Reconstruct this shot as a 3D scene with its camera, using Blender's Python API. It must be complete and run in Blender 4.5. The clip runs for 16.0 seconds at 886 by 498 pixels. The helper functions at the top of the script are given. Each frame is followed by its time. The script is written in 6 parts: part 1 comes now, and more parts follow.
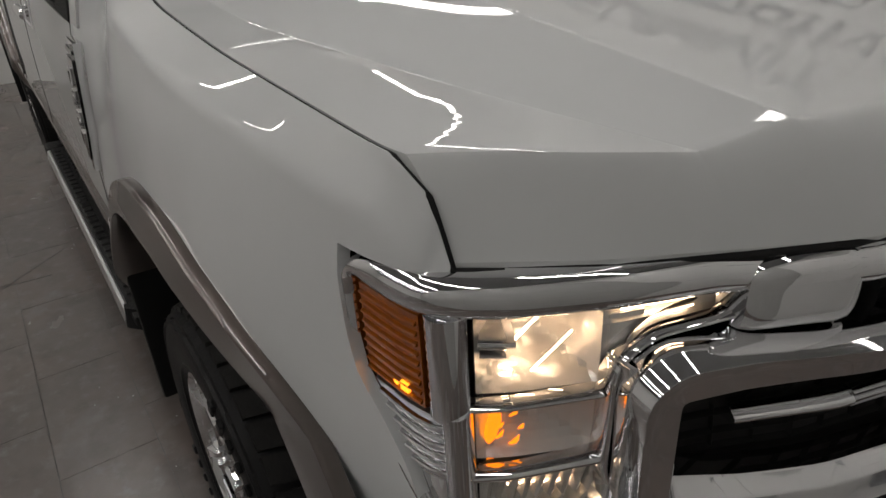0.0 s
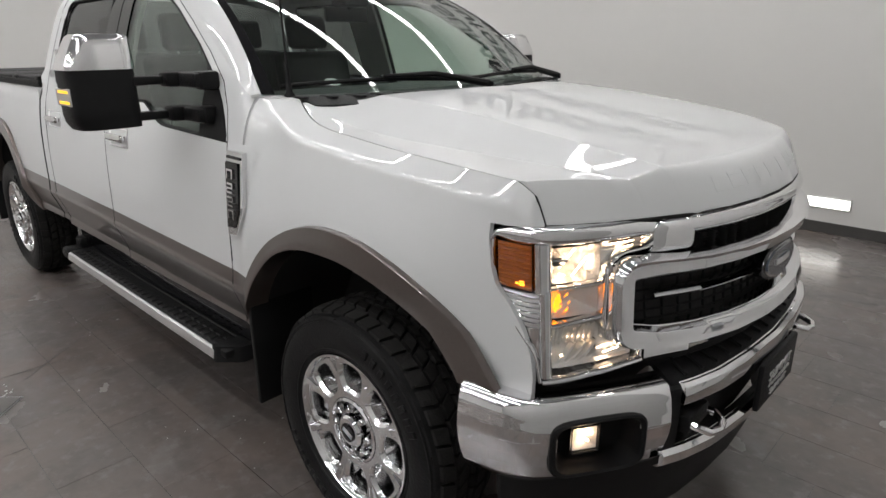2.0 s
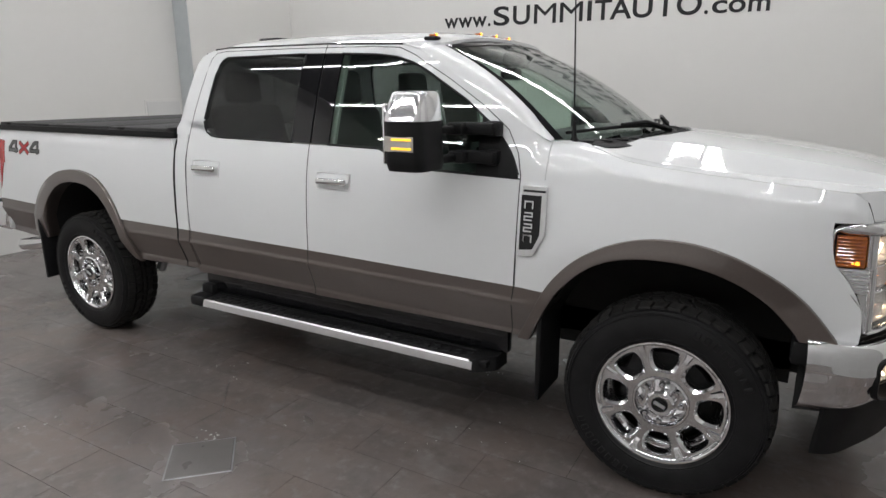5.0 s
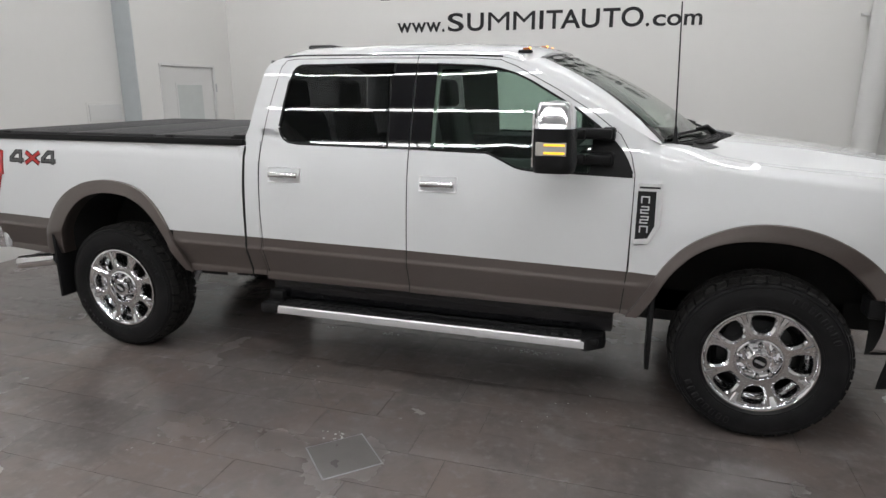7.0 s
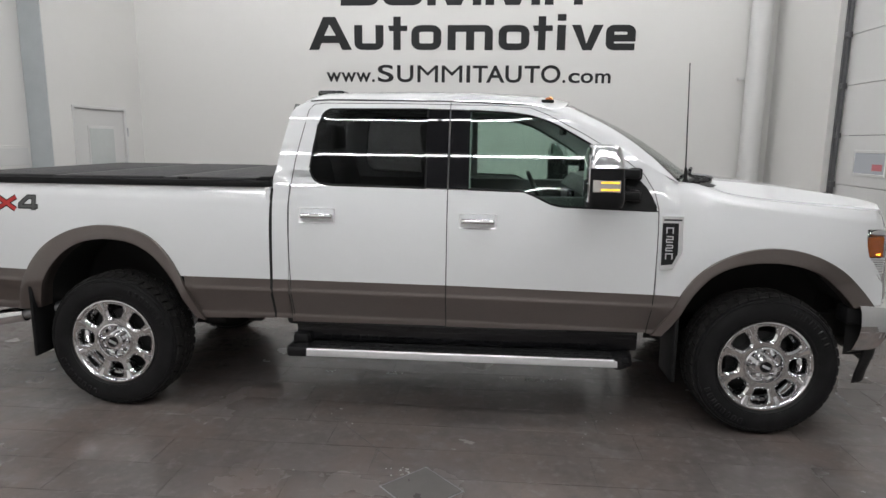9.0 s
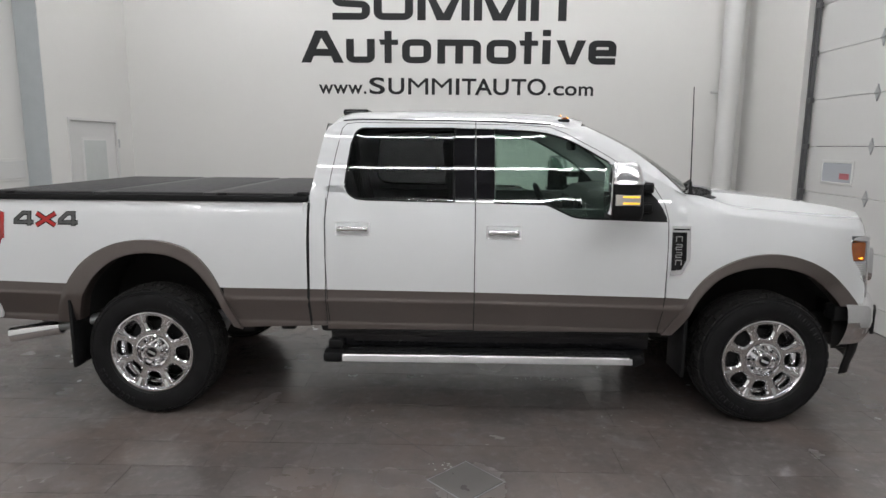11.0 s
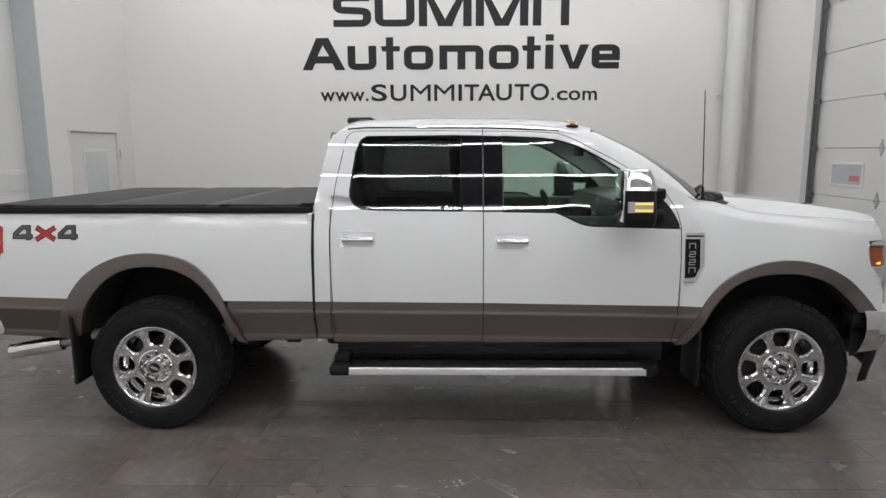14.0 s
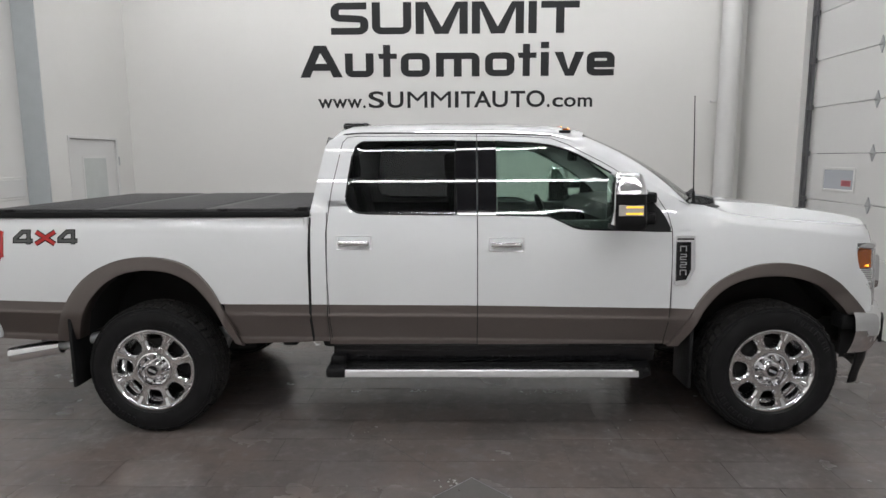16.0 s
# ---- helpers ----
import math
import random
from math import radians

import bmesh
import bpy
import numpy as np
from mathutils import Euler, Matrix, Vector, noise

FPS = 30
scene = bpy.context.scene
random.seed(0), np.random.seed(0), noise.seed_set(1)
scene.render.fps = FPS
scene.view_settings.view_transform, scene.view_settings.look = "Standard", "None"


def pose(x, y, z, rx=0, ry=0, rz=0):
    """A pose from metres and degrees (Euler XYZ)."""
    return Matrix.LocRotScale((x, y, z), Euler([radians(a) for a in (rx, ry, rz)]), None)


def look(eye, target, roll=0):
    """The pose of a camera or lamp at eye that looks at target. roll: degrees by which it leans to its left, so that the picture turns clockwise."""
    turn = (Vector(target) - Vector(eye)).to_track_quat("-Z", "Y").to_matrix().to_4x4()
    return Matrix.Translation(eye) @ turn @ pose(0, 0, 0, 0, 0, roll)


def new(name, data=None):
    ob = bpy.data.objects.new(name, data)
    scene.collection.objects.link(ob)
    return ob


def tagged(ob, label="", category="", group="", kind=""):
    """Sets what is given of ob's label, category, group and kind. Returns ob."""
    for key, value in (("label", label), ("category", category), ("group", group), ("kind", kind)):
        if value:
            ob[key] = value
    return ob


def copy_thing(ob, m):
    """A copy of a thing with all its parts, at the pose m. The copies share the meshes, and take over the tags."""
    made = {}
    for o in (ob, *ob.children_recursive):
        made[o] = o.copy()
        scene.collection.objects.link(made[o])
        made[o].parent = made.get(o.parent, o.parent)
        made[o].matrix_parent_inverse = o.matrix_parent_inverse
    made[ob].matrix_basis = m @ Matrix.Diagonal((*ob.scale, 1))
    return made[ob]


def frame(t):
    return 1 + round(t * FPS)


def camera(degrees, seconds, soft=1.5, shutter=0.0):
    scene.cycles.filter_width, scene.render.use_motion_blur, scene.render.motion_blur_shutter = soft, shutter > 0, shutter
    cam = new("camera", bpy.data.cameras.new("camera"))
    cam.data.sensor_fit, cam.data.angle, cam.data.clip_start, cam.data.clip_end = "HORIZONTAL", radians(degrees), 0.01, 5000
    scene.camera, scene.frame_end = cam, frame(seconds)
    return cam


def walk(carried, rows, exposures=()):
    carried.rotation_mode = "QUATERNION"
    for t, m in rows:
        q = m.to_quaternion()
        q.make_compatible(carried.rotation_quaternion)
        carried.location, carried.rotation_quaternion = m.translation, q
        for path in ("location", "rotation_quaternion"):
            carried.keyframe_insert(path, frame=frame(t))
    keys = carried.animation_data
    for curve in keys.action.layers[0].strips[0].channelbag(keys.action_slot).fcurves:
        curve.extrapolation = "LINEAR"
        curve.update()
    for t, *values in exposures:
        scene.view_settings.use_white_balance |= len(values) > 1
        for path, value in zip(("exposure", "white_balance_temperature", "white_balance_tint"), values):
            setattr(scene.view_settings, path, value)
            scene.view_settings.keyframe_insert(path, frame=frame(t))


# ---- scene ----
import functools

cam = camera(70.8, 16.0)
PATH = [
    (0, (1.074, -1.132, 1.576), (-0.356, -0.13, 0.601), -1.7),
    (0.5, (1.216, -1.336, 1.613), (-0.2, -0.315, 0.637), -1.6),
    (1, (1.39, -1.555, 1.638), (-0.026, -0.477, 0.726), -1.5),
    (1.5, (1.489, -1.811, 1.676), (0.136, -0.541, 0.931), -0.8),
    (2, (1.493, -2.062, 1.697), (0.178, -0.695, 1.064), -0.5),
    (2.5, (1.382, -2.233, 1.695), (0.085, -0.803, 1.173), -0.4),
    (3, (1.18, -2.441, 1.692), (-0.068, -0.963, 1.185), -0.4),
    (3.5, (1.059, -2.75, 1.72), (-0.134, -1.225, 1.217), -0.4),
    (4, (0.908, -2.997, 1.737), (-0.19, -1.402, 1.237), -0.3),
    (4.5, (0.638, -3.222, 1.73), (-0.376, -1.572, 1.232), -0.3),
    (5, (0.388, -3.521, 1.736), (-0.569, -1.836, 1.241), -0.2),
    (5.2, (0.293, -3.616, 1.774), (-0.632, -1.918, 1.264), -0.6),
    (7.3, (-0.819, -4.316, 1.789), (-1.335, -2.443, 1.314), 0.3),
    (7.5, (-0.925, -4.339, 1.753), (-1.398, -2.446, 1.314), 0.5),
    (8, (-1.209, -4.42, 1.756), (-1.558, -2.484, 1.395), 0.6),
    (8.5, (-1.456, -4.612, 1.749), (-1.684, -2.655, 1.403), 0.6),
    (9, (-1.655, -4.652, 1.745), (-1.804, -2.688, 1.401), 0.7),
    (11.5, (-2.097, -4.965, 1.832), (-2.112, -2.992, 1.505), 0.3),
    (12, (-2.115, -4.931, 1.836), (-2.118, -2.958, 1.509), 0.1),
    (12.5, (-2.113, -4.916, 1.849), (-2.125, -2.943, 1.523), 0.0),
    (13, (-2.111, -4.903, 1.847), (-2.129, -2.93, 1.524), 0.0),
    (13.5, (-2.106, -4.884, 1.844), (-2.136, -2.91, 1.526), -0.1),
    (14, (-2.098, -4.846, 1.836), (-2.134, -2.87, 1.524), -0.2),
    (14.5, (-2.084, -4.817, 1.829), (-2.118, -2.84, 1.525), -0.2),
    (15, (-2.086, -4.852, 1.833), (-2.121, -2.875, 1.535), -0.2),
    (15.5, (-2.079, -4.911, 1.825), (-2.113, -2.933, 1.53), -0.3),
    (16, (-2.071, -4.904, 1.82), (-2.103, -2.926, 1.531), -0.3),
]
walk(cam, [(t, look(eye, target, roll)) for t, eye, target, roll in PATH],
     [(0, -1.02, 6950, 10), (0.5, -0.85, 6950, 10), (1.0, -0.34, 6950, 10), (1.5, -0.05, 6780, 10), (2.0, 0.0, 6640, 10), (2.5, -0.06, 6580, 10), (3.0, -0.12, 6580, 10), (3.5, -0.08, 6600, 10), (4.2, 0.0, 6570, 10), (5.0, 0.05, 6550, 10), (8.0, 0.10, 6520, 10), (9.5, 0.06, 6520, 10), (11.5, 0.03, 6520, 10), (16, 0.02, 6520, 10)])

# ---- light and exposure ----
world = bpy.data.worlds.new("world")
scene.world = world
world.use_nodes = True
world.node_tree.nodes["Background"].inputs[0].default_value = (0.9, 0.95, 1.0, 1)
world.node_tree.nodes["Background"].inputs[1].default_value = 0.05
LAMP = 47.0


# ---- materials ----
def material(name, color, rough=0.5, metal=0.0, vary=0.06, scale=6.0, bump=0.0, bscale=60.0, coat=0.0, spec=0.5, rvary=0.0, island=0.0, detail=5, fine=0.45):
    m = bpy.data.materials.new(name)
    m.use_nodes = True
    nt = m.node_tree
    b = nt.nodes["Principled BSDF"]
    b.inputs["Roughness"].default_value = rough
    b.inputs["Metallic"].default_value = metal
    b.inputs["Specular IOR Level"].default_value = spec
    if coat:
        b.inputs["Coat Weight"].default_value = coat
        b.inputs["Coat Roughness"].default_value = 0.008
        b.inputs["Coat IOR"].default_value = 1.6
    tc = nt.nodes.new("ShaderNodeNewGeometry")
    n1 = nt.nodes.new("ShaderNodeTexNoise")
    n1.inputs["Scale"].default_value = scale
    n1.inputs["Detail"].default_value = detail
    n2 = nt.nodes.new("ShaderNodeTexNoise")
    n2.inputs["Scale"].default_value = scale * 14
    n2.inputs["Detail"].default_value = 3
    nt.links.new(tc.outputs["Position"], n1.inputs["Vector"])
    nt.links.new(tc.outputs["Position"], n2.inputs["Vector"])
    add = nt.nodes.new("ShaderNodeMath")
    add.operation = "ADD"
    half = nt.nodes.new("ShaderNodeMath")
    half.operation = "MULTIPLY"
    half.inputs[1].default_value = fine
    nt.links.new(n2.outputs["Fac"], half.inputs[0])
    nt.links.new(n1.outputs["Fac"], add.inputs[0])
    nt.links.new(half.outputs[0], add.inputs[1])
    last = add.outputs[0]
    if island:
        info = nt.nodes.new("ShaderNodeObjectInfo")
        mul = nt.nodes.new("ShaderNodeMath")
        mul.operation = "MULTIPLY_ADD"
        mul.inputs[1].default_value = island
        nt.links.new(info.outputs["Random"], mul.inputs[0])
        nt.links.new(last, mul.inputs[2])
        last = mul.outputs[0]
    ramp = nt.nodes.new("ShaderNodeMapRange")
    ramp.inputs["From Min"].default_value = 0.4
    ramp.inputs["From Max"].default_value = 1.05 + island
    ramp.inputs["To Min"].default_value = 1 - vary
    ramp.inputs["To Max"].default_value = 1 + vary
    nt.links.new(last, ramp.inputs["Value"])
    sc = nt.nodes.new("ShaderNodeVectorMath")
    sc.operation = "SCALE"
    sc.inputs[0].default_value = color[:3]
    nt.links.new(ramp.outputs[0], sc.inputs["Scale"])
    nt.links.new(sc.outputs[0], b.inputs["Base Color"])
    if rvary:
        rr = nt.nodes.new("ShaderNodeMapRange")
        rr.inputs["From Min"].default_value = 0.3
        rr.inputs["From Max"].default_value = 0.7
        rr.inputs["To Min"].default_value = max(0, rough - rvary)
        rr.inputs["To Max"].default_value = rough + rvary
        nt.links.new(n1.outputs["Fac"], rr.inputs["Value"])
        nt.links.new(rr.outputs[0], b.inputs["Roughness"])
    if bump:
        n3 = nt.nodes.new("ShaderNodeTexNoise")
        n3.inputs["Scale"].default_value = bscale
        n3.inputs["Detail"].default_value = 3
        nt.links.new(tc.outputs["Position"], n3.inputs["Vector"])
        bp = nt.nodes.new("ShaderNodeBump")
        bp.inputs["Strength"].default_value = bump
        bp.inputs["Distance"].default_value = 0.004
        nt.links.new(n3.outputs["Fac"], bp.inputs["Height"])
        nt.links.new(bp.outputs[0], b.inputs["Normal"])
    return m


def glow(name, color, strength):
    m = bpy.data.materials.new(name)
    m.use_nodes = True
    b = m.node_tree.nodes["Principled BSDF"]
    b.inputs["Base Color"].default_value = (*color, 1)
    b.inputs["Emission Color"].default_value = (*color, 1)
    b.inputs["Emission Strength"].default_value = strength
    return m


def glass(name, tint, gloss=0.02, ior=1.5):
    m = bpy.data.materials.new(name)
    m.use_nodes = True
    nt = m.node_tree
    nt.nodes.remove(nt.nodes["Principled BSDF"])
    t = nt.nodes.new("ShaderNodeBsdfTransparent")
    t.inputs[0].default_value = (*tint, 1)
    g = nt.nodes.new("ShaderNodeBsdfGlossy")
    g.inputs["Roughness"].default_value = gloss
    lw = nt.nodes.new("ShaderNodeLayerWeight")
    lw.inputs[0].default_value = 0.5
    power = nt.nodes.new("ShaderNodeMath")
    power.operation = "POWER"
    power.inputs[1].default_value = 5.0
    nt.links.new(lw.outputs["Facing"], power.inputs[0])
    f = nt.nodes.new("ShaderNodeMath")
    f.operation = "MULTIPLY_ADD"
    base = ((ior - 1) / (ior + 1)) ** 2
    f.inputs[1].default_value = 1 - base
    f.inputs[2].default_value = base
    nt.links.new(power.outputs[0], f.inputs[0])
    mix = nt.nodes.new("ShaderNodeMixShader")
    nt.links.new(f.outputs[0], mix.inputs[0])
    nt.links.new(t.outputs[0], mix.inputs[1])
    nt.links.new(g.outputs[0], mix.inputs[2])
    nt.links.new(mix.outputs[0], nt.nodes["Material Output"].inputs[0])
    return m


WHITE = material("white_clearcoat", (0.645, 0.656, 0.660), 0.5, vary=0.012, scale=2, coat=1.0, spec=0.0)
BROWN = material("stone_metallic_paint", (0.122, 0.100, 0.091), 0.30, 0.70, vary=0.05, scale=90, coat=1.0)
CHROME = material("chrome", (0.80, 0.80, 0.81), 0.04, 1.0, vary=0.03, scale=5)
CAPCHROME = material("soft_chrome", (0.80, 0.80, 0.81), 0.12, 1.0, vary=0.03, scale=5)
SATIN = material("satin_aluminium", (0.80, 0.80, 0.81), 0.35, 1.0, vary=0.04, scale=30)
BLACK = material("textured_black_plastic", (0.009, 0.009, 0.0095), 0.5, vary=0.15, scale=20, bump=0.25, bscale=500, spec=0.18)
GLOSSBLACK = material("gloss_black", (0.006, 0.006, 0.007), 0.025, vary=0.1, spec=0.45)
DARK = material("underbody_black", (0.010, 0.010, 0.010), 0.8, vary=0.3, scale=8)
RUBBER = material("tyre_rubber", (0.0095, 0.0095, 0.010), 0.50, vary=0.35, scale=14, bump=0.4, bscale=90, spec=0.2)
TREAD = material("worn_tread_rubber", (0.016, 0.0155, 0.015), 0.75, vary=0.35, scale=20, bump=0.5, bscale=120, spec=0.2)
WHEELCHROME = material("wheel_chrome", (0.74, 0.74, 0.745), 0.13, 1.0, vary=0.03, scale=5)
VINYL = material("black_vinyl_cover", (0.022, 0.022, 0.023), 0.6, vary=0.15, scale=6, bump=0.4, bscale=700)
SEAM = material("panel_gap", (0.006, 0.006, 0.006), 0.9)
LEATHER = material("dark_leather", (0.05, 0.05, 0.052), 0.5, vary=0.2, scale=10, bump=0.2, bscale=200)
GREYTRIM = material("grey_interior_trim", (0.42, 0.42, 0.40), 0.6, vary=0.1)
CLEAR = glass("clear_lens", (0.97, 0.97, 0.97))
FRONTGLASS = glass("green_tinted_glass", (0.80, 0.88, 0.84))
PRIVACY = glass("privacy_glass", (0.47, 0.48, 0.48))
SHIELD = glass("windshield_glass", (0.88, 0.93, 0.90), ior=1.55)
AMBER = material("amber_lens", (0.33, 0.082, 0.006), 0.12, vary=0.2, scale=30, coat=1.0)
AMBERGLOW = glow("lit_amber", (1.0, 0.34, 0.02), 5.0)
TURNGLOW = glow("lit_turn_bulb_and_glints", (1.0, 0.27, 0.01), 3.2)
WARMGLOW = glow("lit_warm_tube", (1.0, 0.70, 0.46), 34.0)
YELLOWGLOW = glow("lit_turn_signal", (1.0, 0.60, 0.04), 1.0)
RED = material("red_lens", (0.42, 0.012, 0.012), 0.1, vary=0.1, coat=1.0)
TRACK = material("dull_steel_track", (0.13, 0.13, 0.135), 0.45, 0.6, vary=0.2, scale=10)
REDINK = material("red_decal", (0.40, 0.02, 0.018), 0.3)
DECAL = material("grey_decal", (0.07, 0.074, 0.072), 0.3)
REFLECTOR = material("lamp_reflector", (0.92, 0.90, 0.87), 0.24, 0.60, vary=0.10, scale=40, bump=0.35, bscale=60)
WALL = material("painted_wall", (0.675, 0.67, 0.65), 0.6, vary=0.018, scale=0.7, bump=0.03, bscale=90)
DOORPAINT = material("white_door_paint", (0.62, 0.62, 0.61), 0.45, vary=0.02, scale=1.5)
STEEL = material("galvanised_steel", (0.42, 0.43, 0.44), 0.4, 0.8, vary=0.15, scale=12)
INK = material("dark_sign_vinyl", (0.017, 0.0175, 0.019), 0.5, vary=0.04, spec=0.25)
BASE = material("dark_base_strip", (0.06, 0.058, 0.055), 0.5, vary=0.1)
TILE = material("dark_porcelain_tile", (0.116, 0.103, 0.098), 0.22, vary=0.26, scale=1.4, bump=0.10, bscale=220, spec=0.95, rvary=0.10, island=0.18, detail=9, fine=0.6)


def cloud(m, tint, scale, low, high):
    """Blends soft patches of a second tint into a material's base colour."""
    nt = m.node_tree
    b = nt.nodes["Principled BSDF"]
    old = b.inputs["Base Color"].links[0].from_socket
    geo = nt.nodes.new("ShaderNodeNewGeometry")
    n = nt.nodes.new("ShaderNodeTexNoise")
    n.inputs["Scale"].default_value = scale
    n.inputs["Detail"].default_value = 6
    n.inputs["Roughness"].default_value = 0.62
    nt.links.new(geo.outputs["Position"], n.inputs["Vector"])
    r = nt.nodes.new("ShaderNodeMapRange")
    r.inputs["From Min"].default_value, r.inputs["From Max"].default_value = low, high
    nt.links.new(n.outputs["Fac"], r.inputs["Value"])
    mix = nt.nodes.new("ShaderNodeMix")
    mix.data_type = "RGBA"
    nt.links.new(r.outputs[0], mix.inputs[0])
    nt.links.new(old, mix.inputs[6])
    mix.inputs[7].default_value = (*tint, 1)
    nt.links.new(mix.outputs[2], b.inputs["Base Color"])


cloud(TILE, (0.160, 0.124, 0.108), 0.9, 0.42, 0.72)
cloud(TILE, (0.185, 0.173, 0.167), 2.6, 0.56, 0.84)
cloud(TILE, (0.072, 0.064, 0.061), 5.5, 0.50, 0.95)
cloud(TILE, (0.215, 0.200, 0.190), 13.0, 0.54, 0.98)
GROUT = material("dark_grout", (0.075, 0.069, 0.066), 0.8, vary=0.2)
PLATE = material("scratched_steel_cover", (0.13, 0.122, 0.117), 0.34, 0.15, vary=0.2, scale=9, rvary=0.1)
LED = glow("led_tube", (0.985, 0.985, 1.0), LAMP * 0.75)
LEDSIDE = glow("led_tube_bright", (0.985, 0.985, 1.0), LAMP * 1.04)
STRIPGLOW = glow("led_wall_strip", (1.0, 0.99, 0.95), 5.0)
OUTSIDE = glow("bright_outdoors", (0.85, 0.90, 0.95), 0.22)
OUTSIDE.node_tree.nodes["Principled BSDF"].inputs["Base Color"].default_value = (0.08, 0.08, 0.09, 1)
# grey picked for an unseen wall, to darken what the front chrome reflects
REFLECTWALL = material("grey_reflection_wall", (0.38, 0.38, 0.37), 0.6, vary=0.1, scale=1.0)
CEIL = material("dark_ceiling", (0.24, 0.24, 0.245), 0.7, vary=0.05, scale=0.8)


# ---- mesh helpers ----
class Geo:
    def __init__(self):
        self.v, self.f = [], []

    def add(self, verts, faces):
        k = len(self.v)
        self.v += [tuple(p) for p in verts]
        self.f += [tuple(i + k for i in f) for f in faces]
        return self

    def grid(self, rows, closed=False, flip=False):
        n, m = len(rows), len(rows[0])
        fs = []
        for i in range(n - 1):
            for j in range(m if closed else m - 1):
                q = (i * m + j, i * m + (j + 1) % m, (i + 1) * m + (j + 1) % m, (i + 1) * m + j)
                fs.append(q[::-1] if flip else q)
        return self.add([p for r in rows for p in r], fs)

    def slab(self, rows, off):
        """A sheet with thickness: rows of points and the offset vector of its back."""
        n, m = len(rows), len(rows[0])
        back = [[(p[0] + off[0], p[1] + off[1], p[2] + off[2]) for p in r] for r in rows]
        self.grid(rows)
        self.grid(back, flip=True)
        loop = [(0, j) for j in range(m)] + [(i, m - 1) for i in range(1, n)] + [(n - 1, j) for j in range(m - 2, -1, -1)] + [(i, 0) for i in range(n - 2, 0, -1)]
        self.grid([[rows[i][j] for i, j in loop], [back[i][j] for i, j in loop]], closed=True, flip=True)
        return self

    def box(self, lo, hi, bevel=0.0, seg=2):
        bm = bmesh.new()
        bmesh.ops.create_cube(bm, size=1)
        for v in bm.verts:
            v.co = [lo[i] + (v.co[i] + 0.5) * (hi[i] - lo[i]) for i in range(3)]
        if bevel:
            bmesh.ops.bevel(bm, geom=bm.edges[:], offset=bevel, segments=seg, affect="EDGES", profile=0.5)
        bm.verts.index_update()
        self.add([v.co for v in bm.verts], [[v.index for v in f.verts] for f in bm.faces])
        bm.free()
        return self

    def tube(self, path, r, n=10, cap=True):
        rows, ps = [], [Vector(p) for p in path]
        for i, p in enumerate(ps):
            d = (ps[min(i + 1, len(ps) - 1)] - ps[max(i - 1, 0)]).normalized()
            a = d.cross(Vector((0, 0, 1)) if abs(d.z) < 0.9 else Vector((1, 0, 0))).normalized()
            b = d.cross(a)
            rr = r[i] if isinstance(r, (list, tuple)) else r
            rows.append([p + rr * (math.cos(k * 2 * math.pi / n) * a + math.sin(k * 2 * math.pi / n) * b) for k in range(n)])
        k = len(self.v)
        self.grid(rows, closed=True)
        if cap:
            self.f.append(tuple(range(k, k + n)))
            self.f.append(tuple(k + (len(rows) - 1) * n + j for j in range(n - 1, -1, -1)))
        return self

    def lathe(self, prof, n=48, c=(0, 0, 0)):
        """A profile of (radius, y) turned round the y axis through c."""
        rows = [[(c[0] + r * math.cos(2 * math.pi * k / n), c[1] + y, c[2] + r * math.sin(2 * math.pi * k / n)) for k in range(n)] for r, y in prof]
        return self.grid(rows, closed=True, flip=True)

    def prism(self, outline, y0, y1):
        """An outline of (x, z) points, filled, from depth y0 to y1."""
        n = len(outline)
        self.add([(x, y0, z) for x, z in outline] + [(x, y1, z) for x, z in outline],
                 [tuple(range(n)), tuple(range(2 * n - 1, n - 1, -1))] + [(i, n + i, n + (i + 1) % n, (i + 1) % n) for i in range(n)])
        return self

    def mapped(self, fn):
        self.v = [tuple(fn(*p)) for p in self.v]
        return self

    def mirrored(self):
        g = Geo()
        g.v = [(x, -y, z) for x, y, z in self.v]
        g.f = [f[::-1] for f in self.f]
        return g


def mesh(name, geo, mat, angle=35):
    me = bpy.data.meshes.new(name)
    me.from_pydata(geo.v, [], geo.f)
    bm = bmesh.new()
    bm.from_mesh(me)
    bmesh.ops.recalc_face_normals(bm, faces=bm.faces)
    bm.to_mesh(me)
    bm.free()
    me.polygons.foreach_set("use_smooth", [True] * len(me.polygons))
    me.set_sharp_from_angle(angle=radians(angle))
    me.materials.append(mat)
    return me


def part(name, geo, mat, parent=None, label="", angle=35):
    ob = new(name, mesh(name, geo, mat, angle))
    if parent is not None:
        ob.parent = parent
    return tagged(ob, label) if label else ob


def pair(name, geo, mat, parent, label="", angle=35):
    a = part(name, geo, mat, parent, label, angle)
    b = part(name, geo.mirrored(), mat, parent, label, angle)
    return a, b


def thing(name, label, category, group="", at=(0, 0, 0)):
    ob = tagged(new(name), label, category, group)
    ob.location = at
    return ob


def structure(name, geo, mat, label="", angle=35):
    return tagged(part(name, geo, mat, None, angle=angle), label, "", "", "structure")


def lerp_table(x, *pts):
    """The value at x on a line through (x, value) points, held flat beyond its ends."""
    if x <= pts[0][0]:
        return float(pts[0][1])
    for (xa, a), (xb, b) in zip(pts, pts[1:]):
        if x < xb:
            return a + (b - a) * (x - xa) / (xb - xa)
    return float(pts[-1][1])


def smooth(t):
    t = min(1.0, max(0.0, t))
    return t * t * (3 - 2 * t)


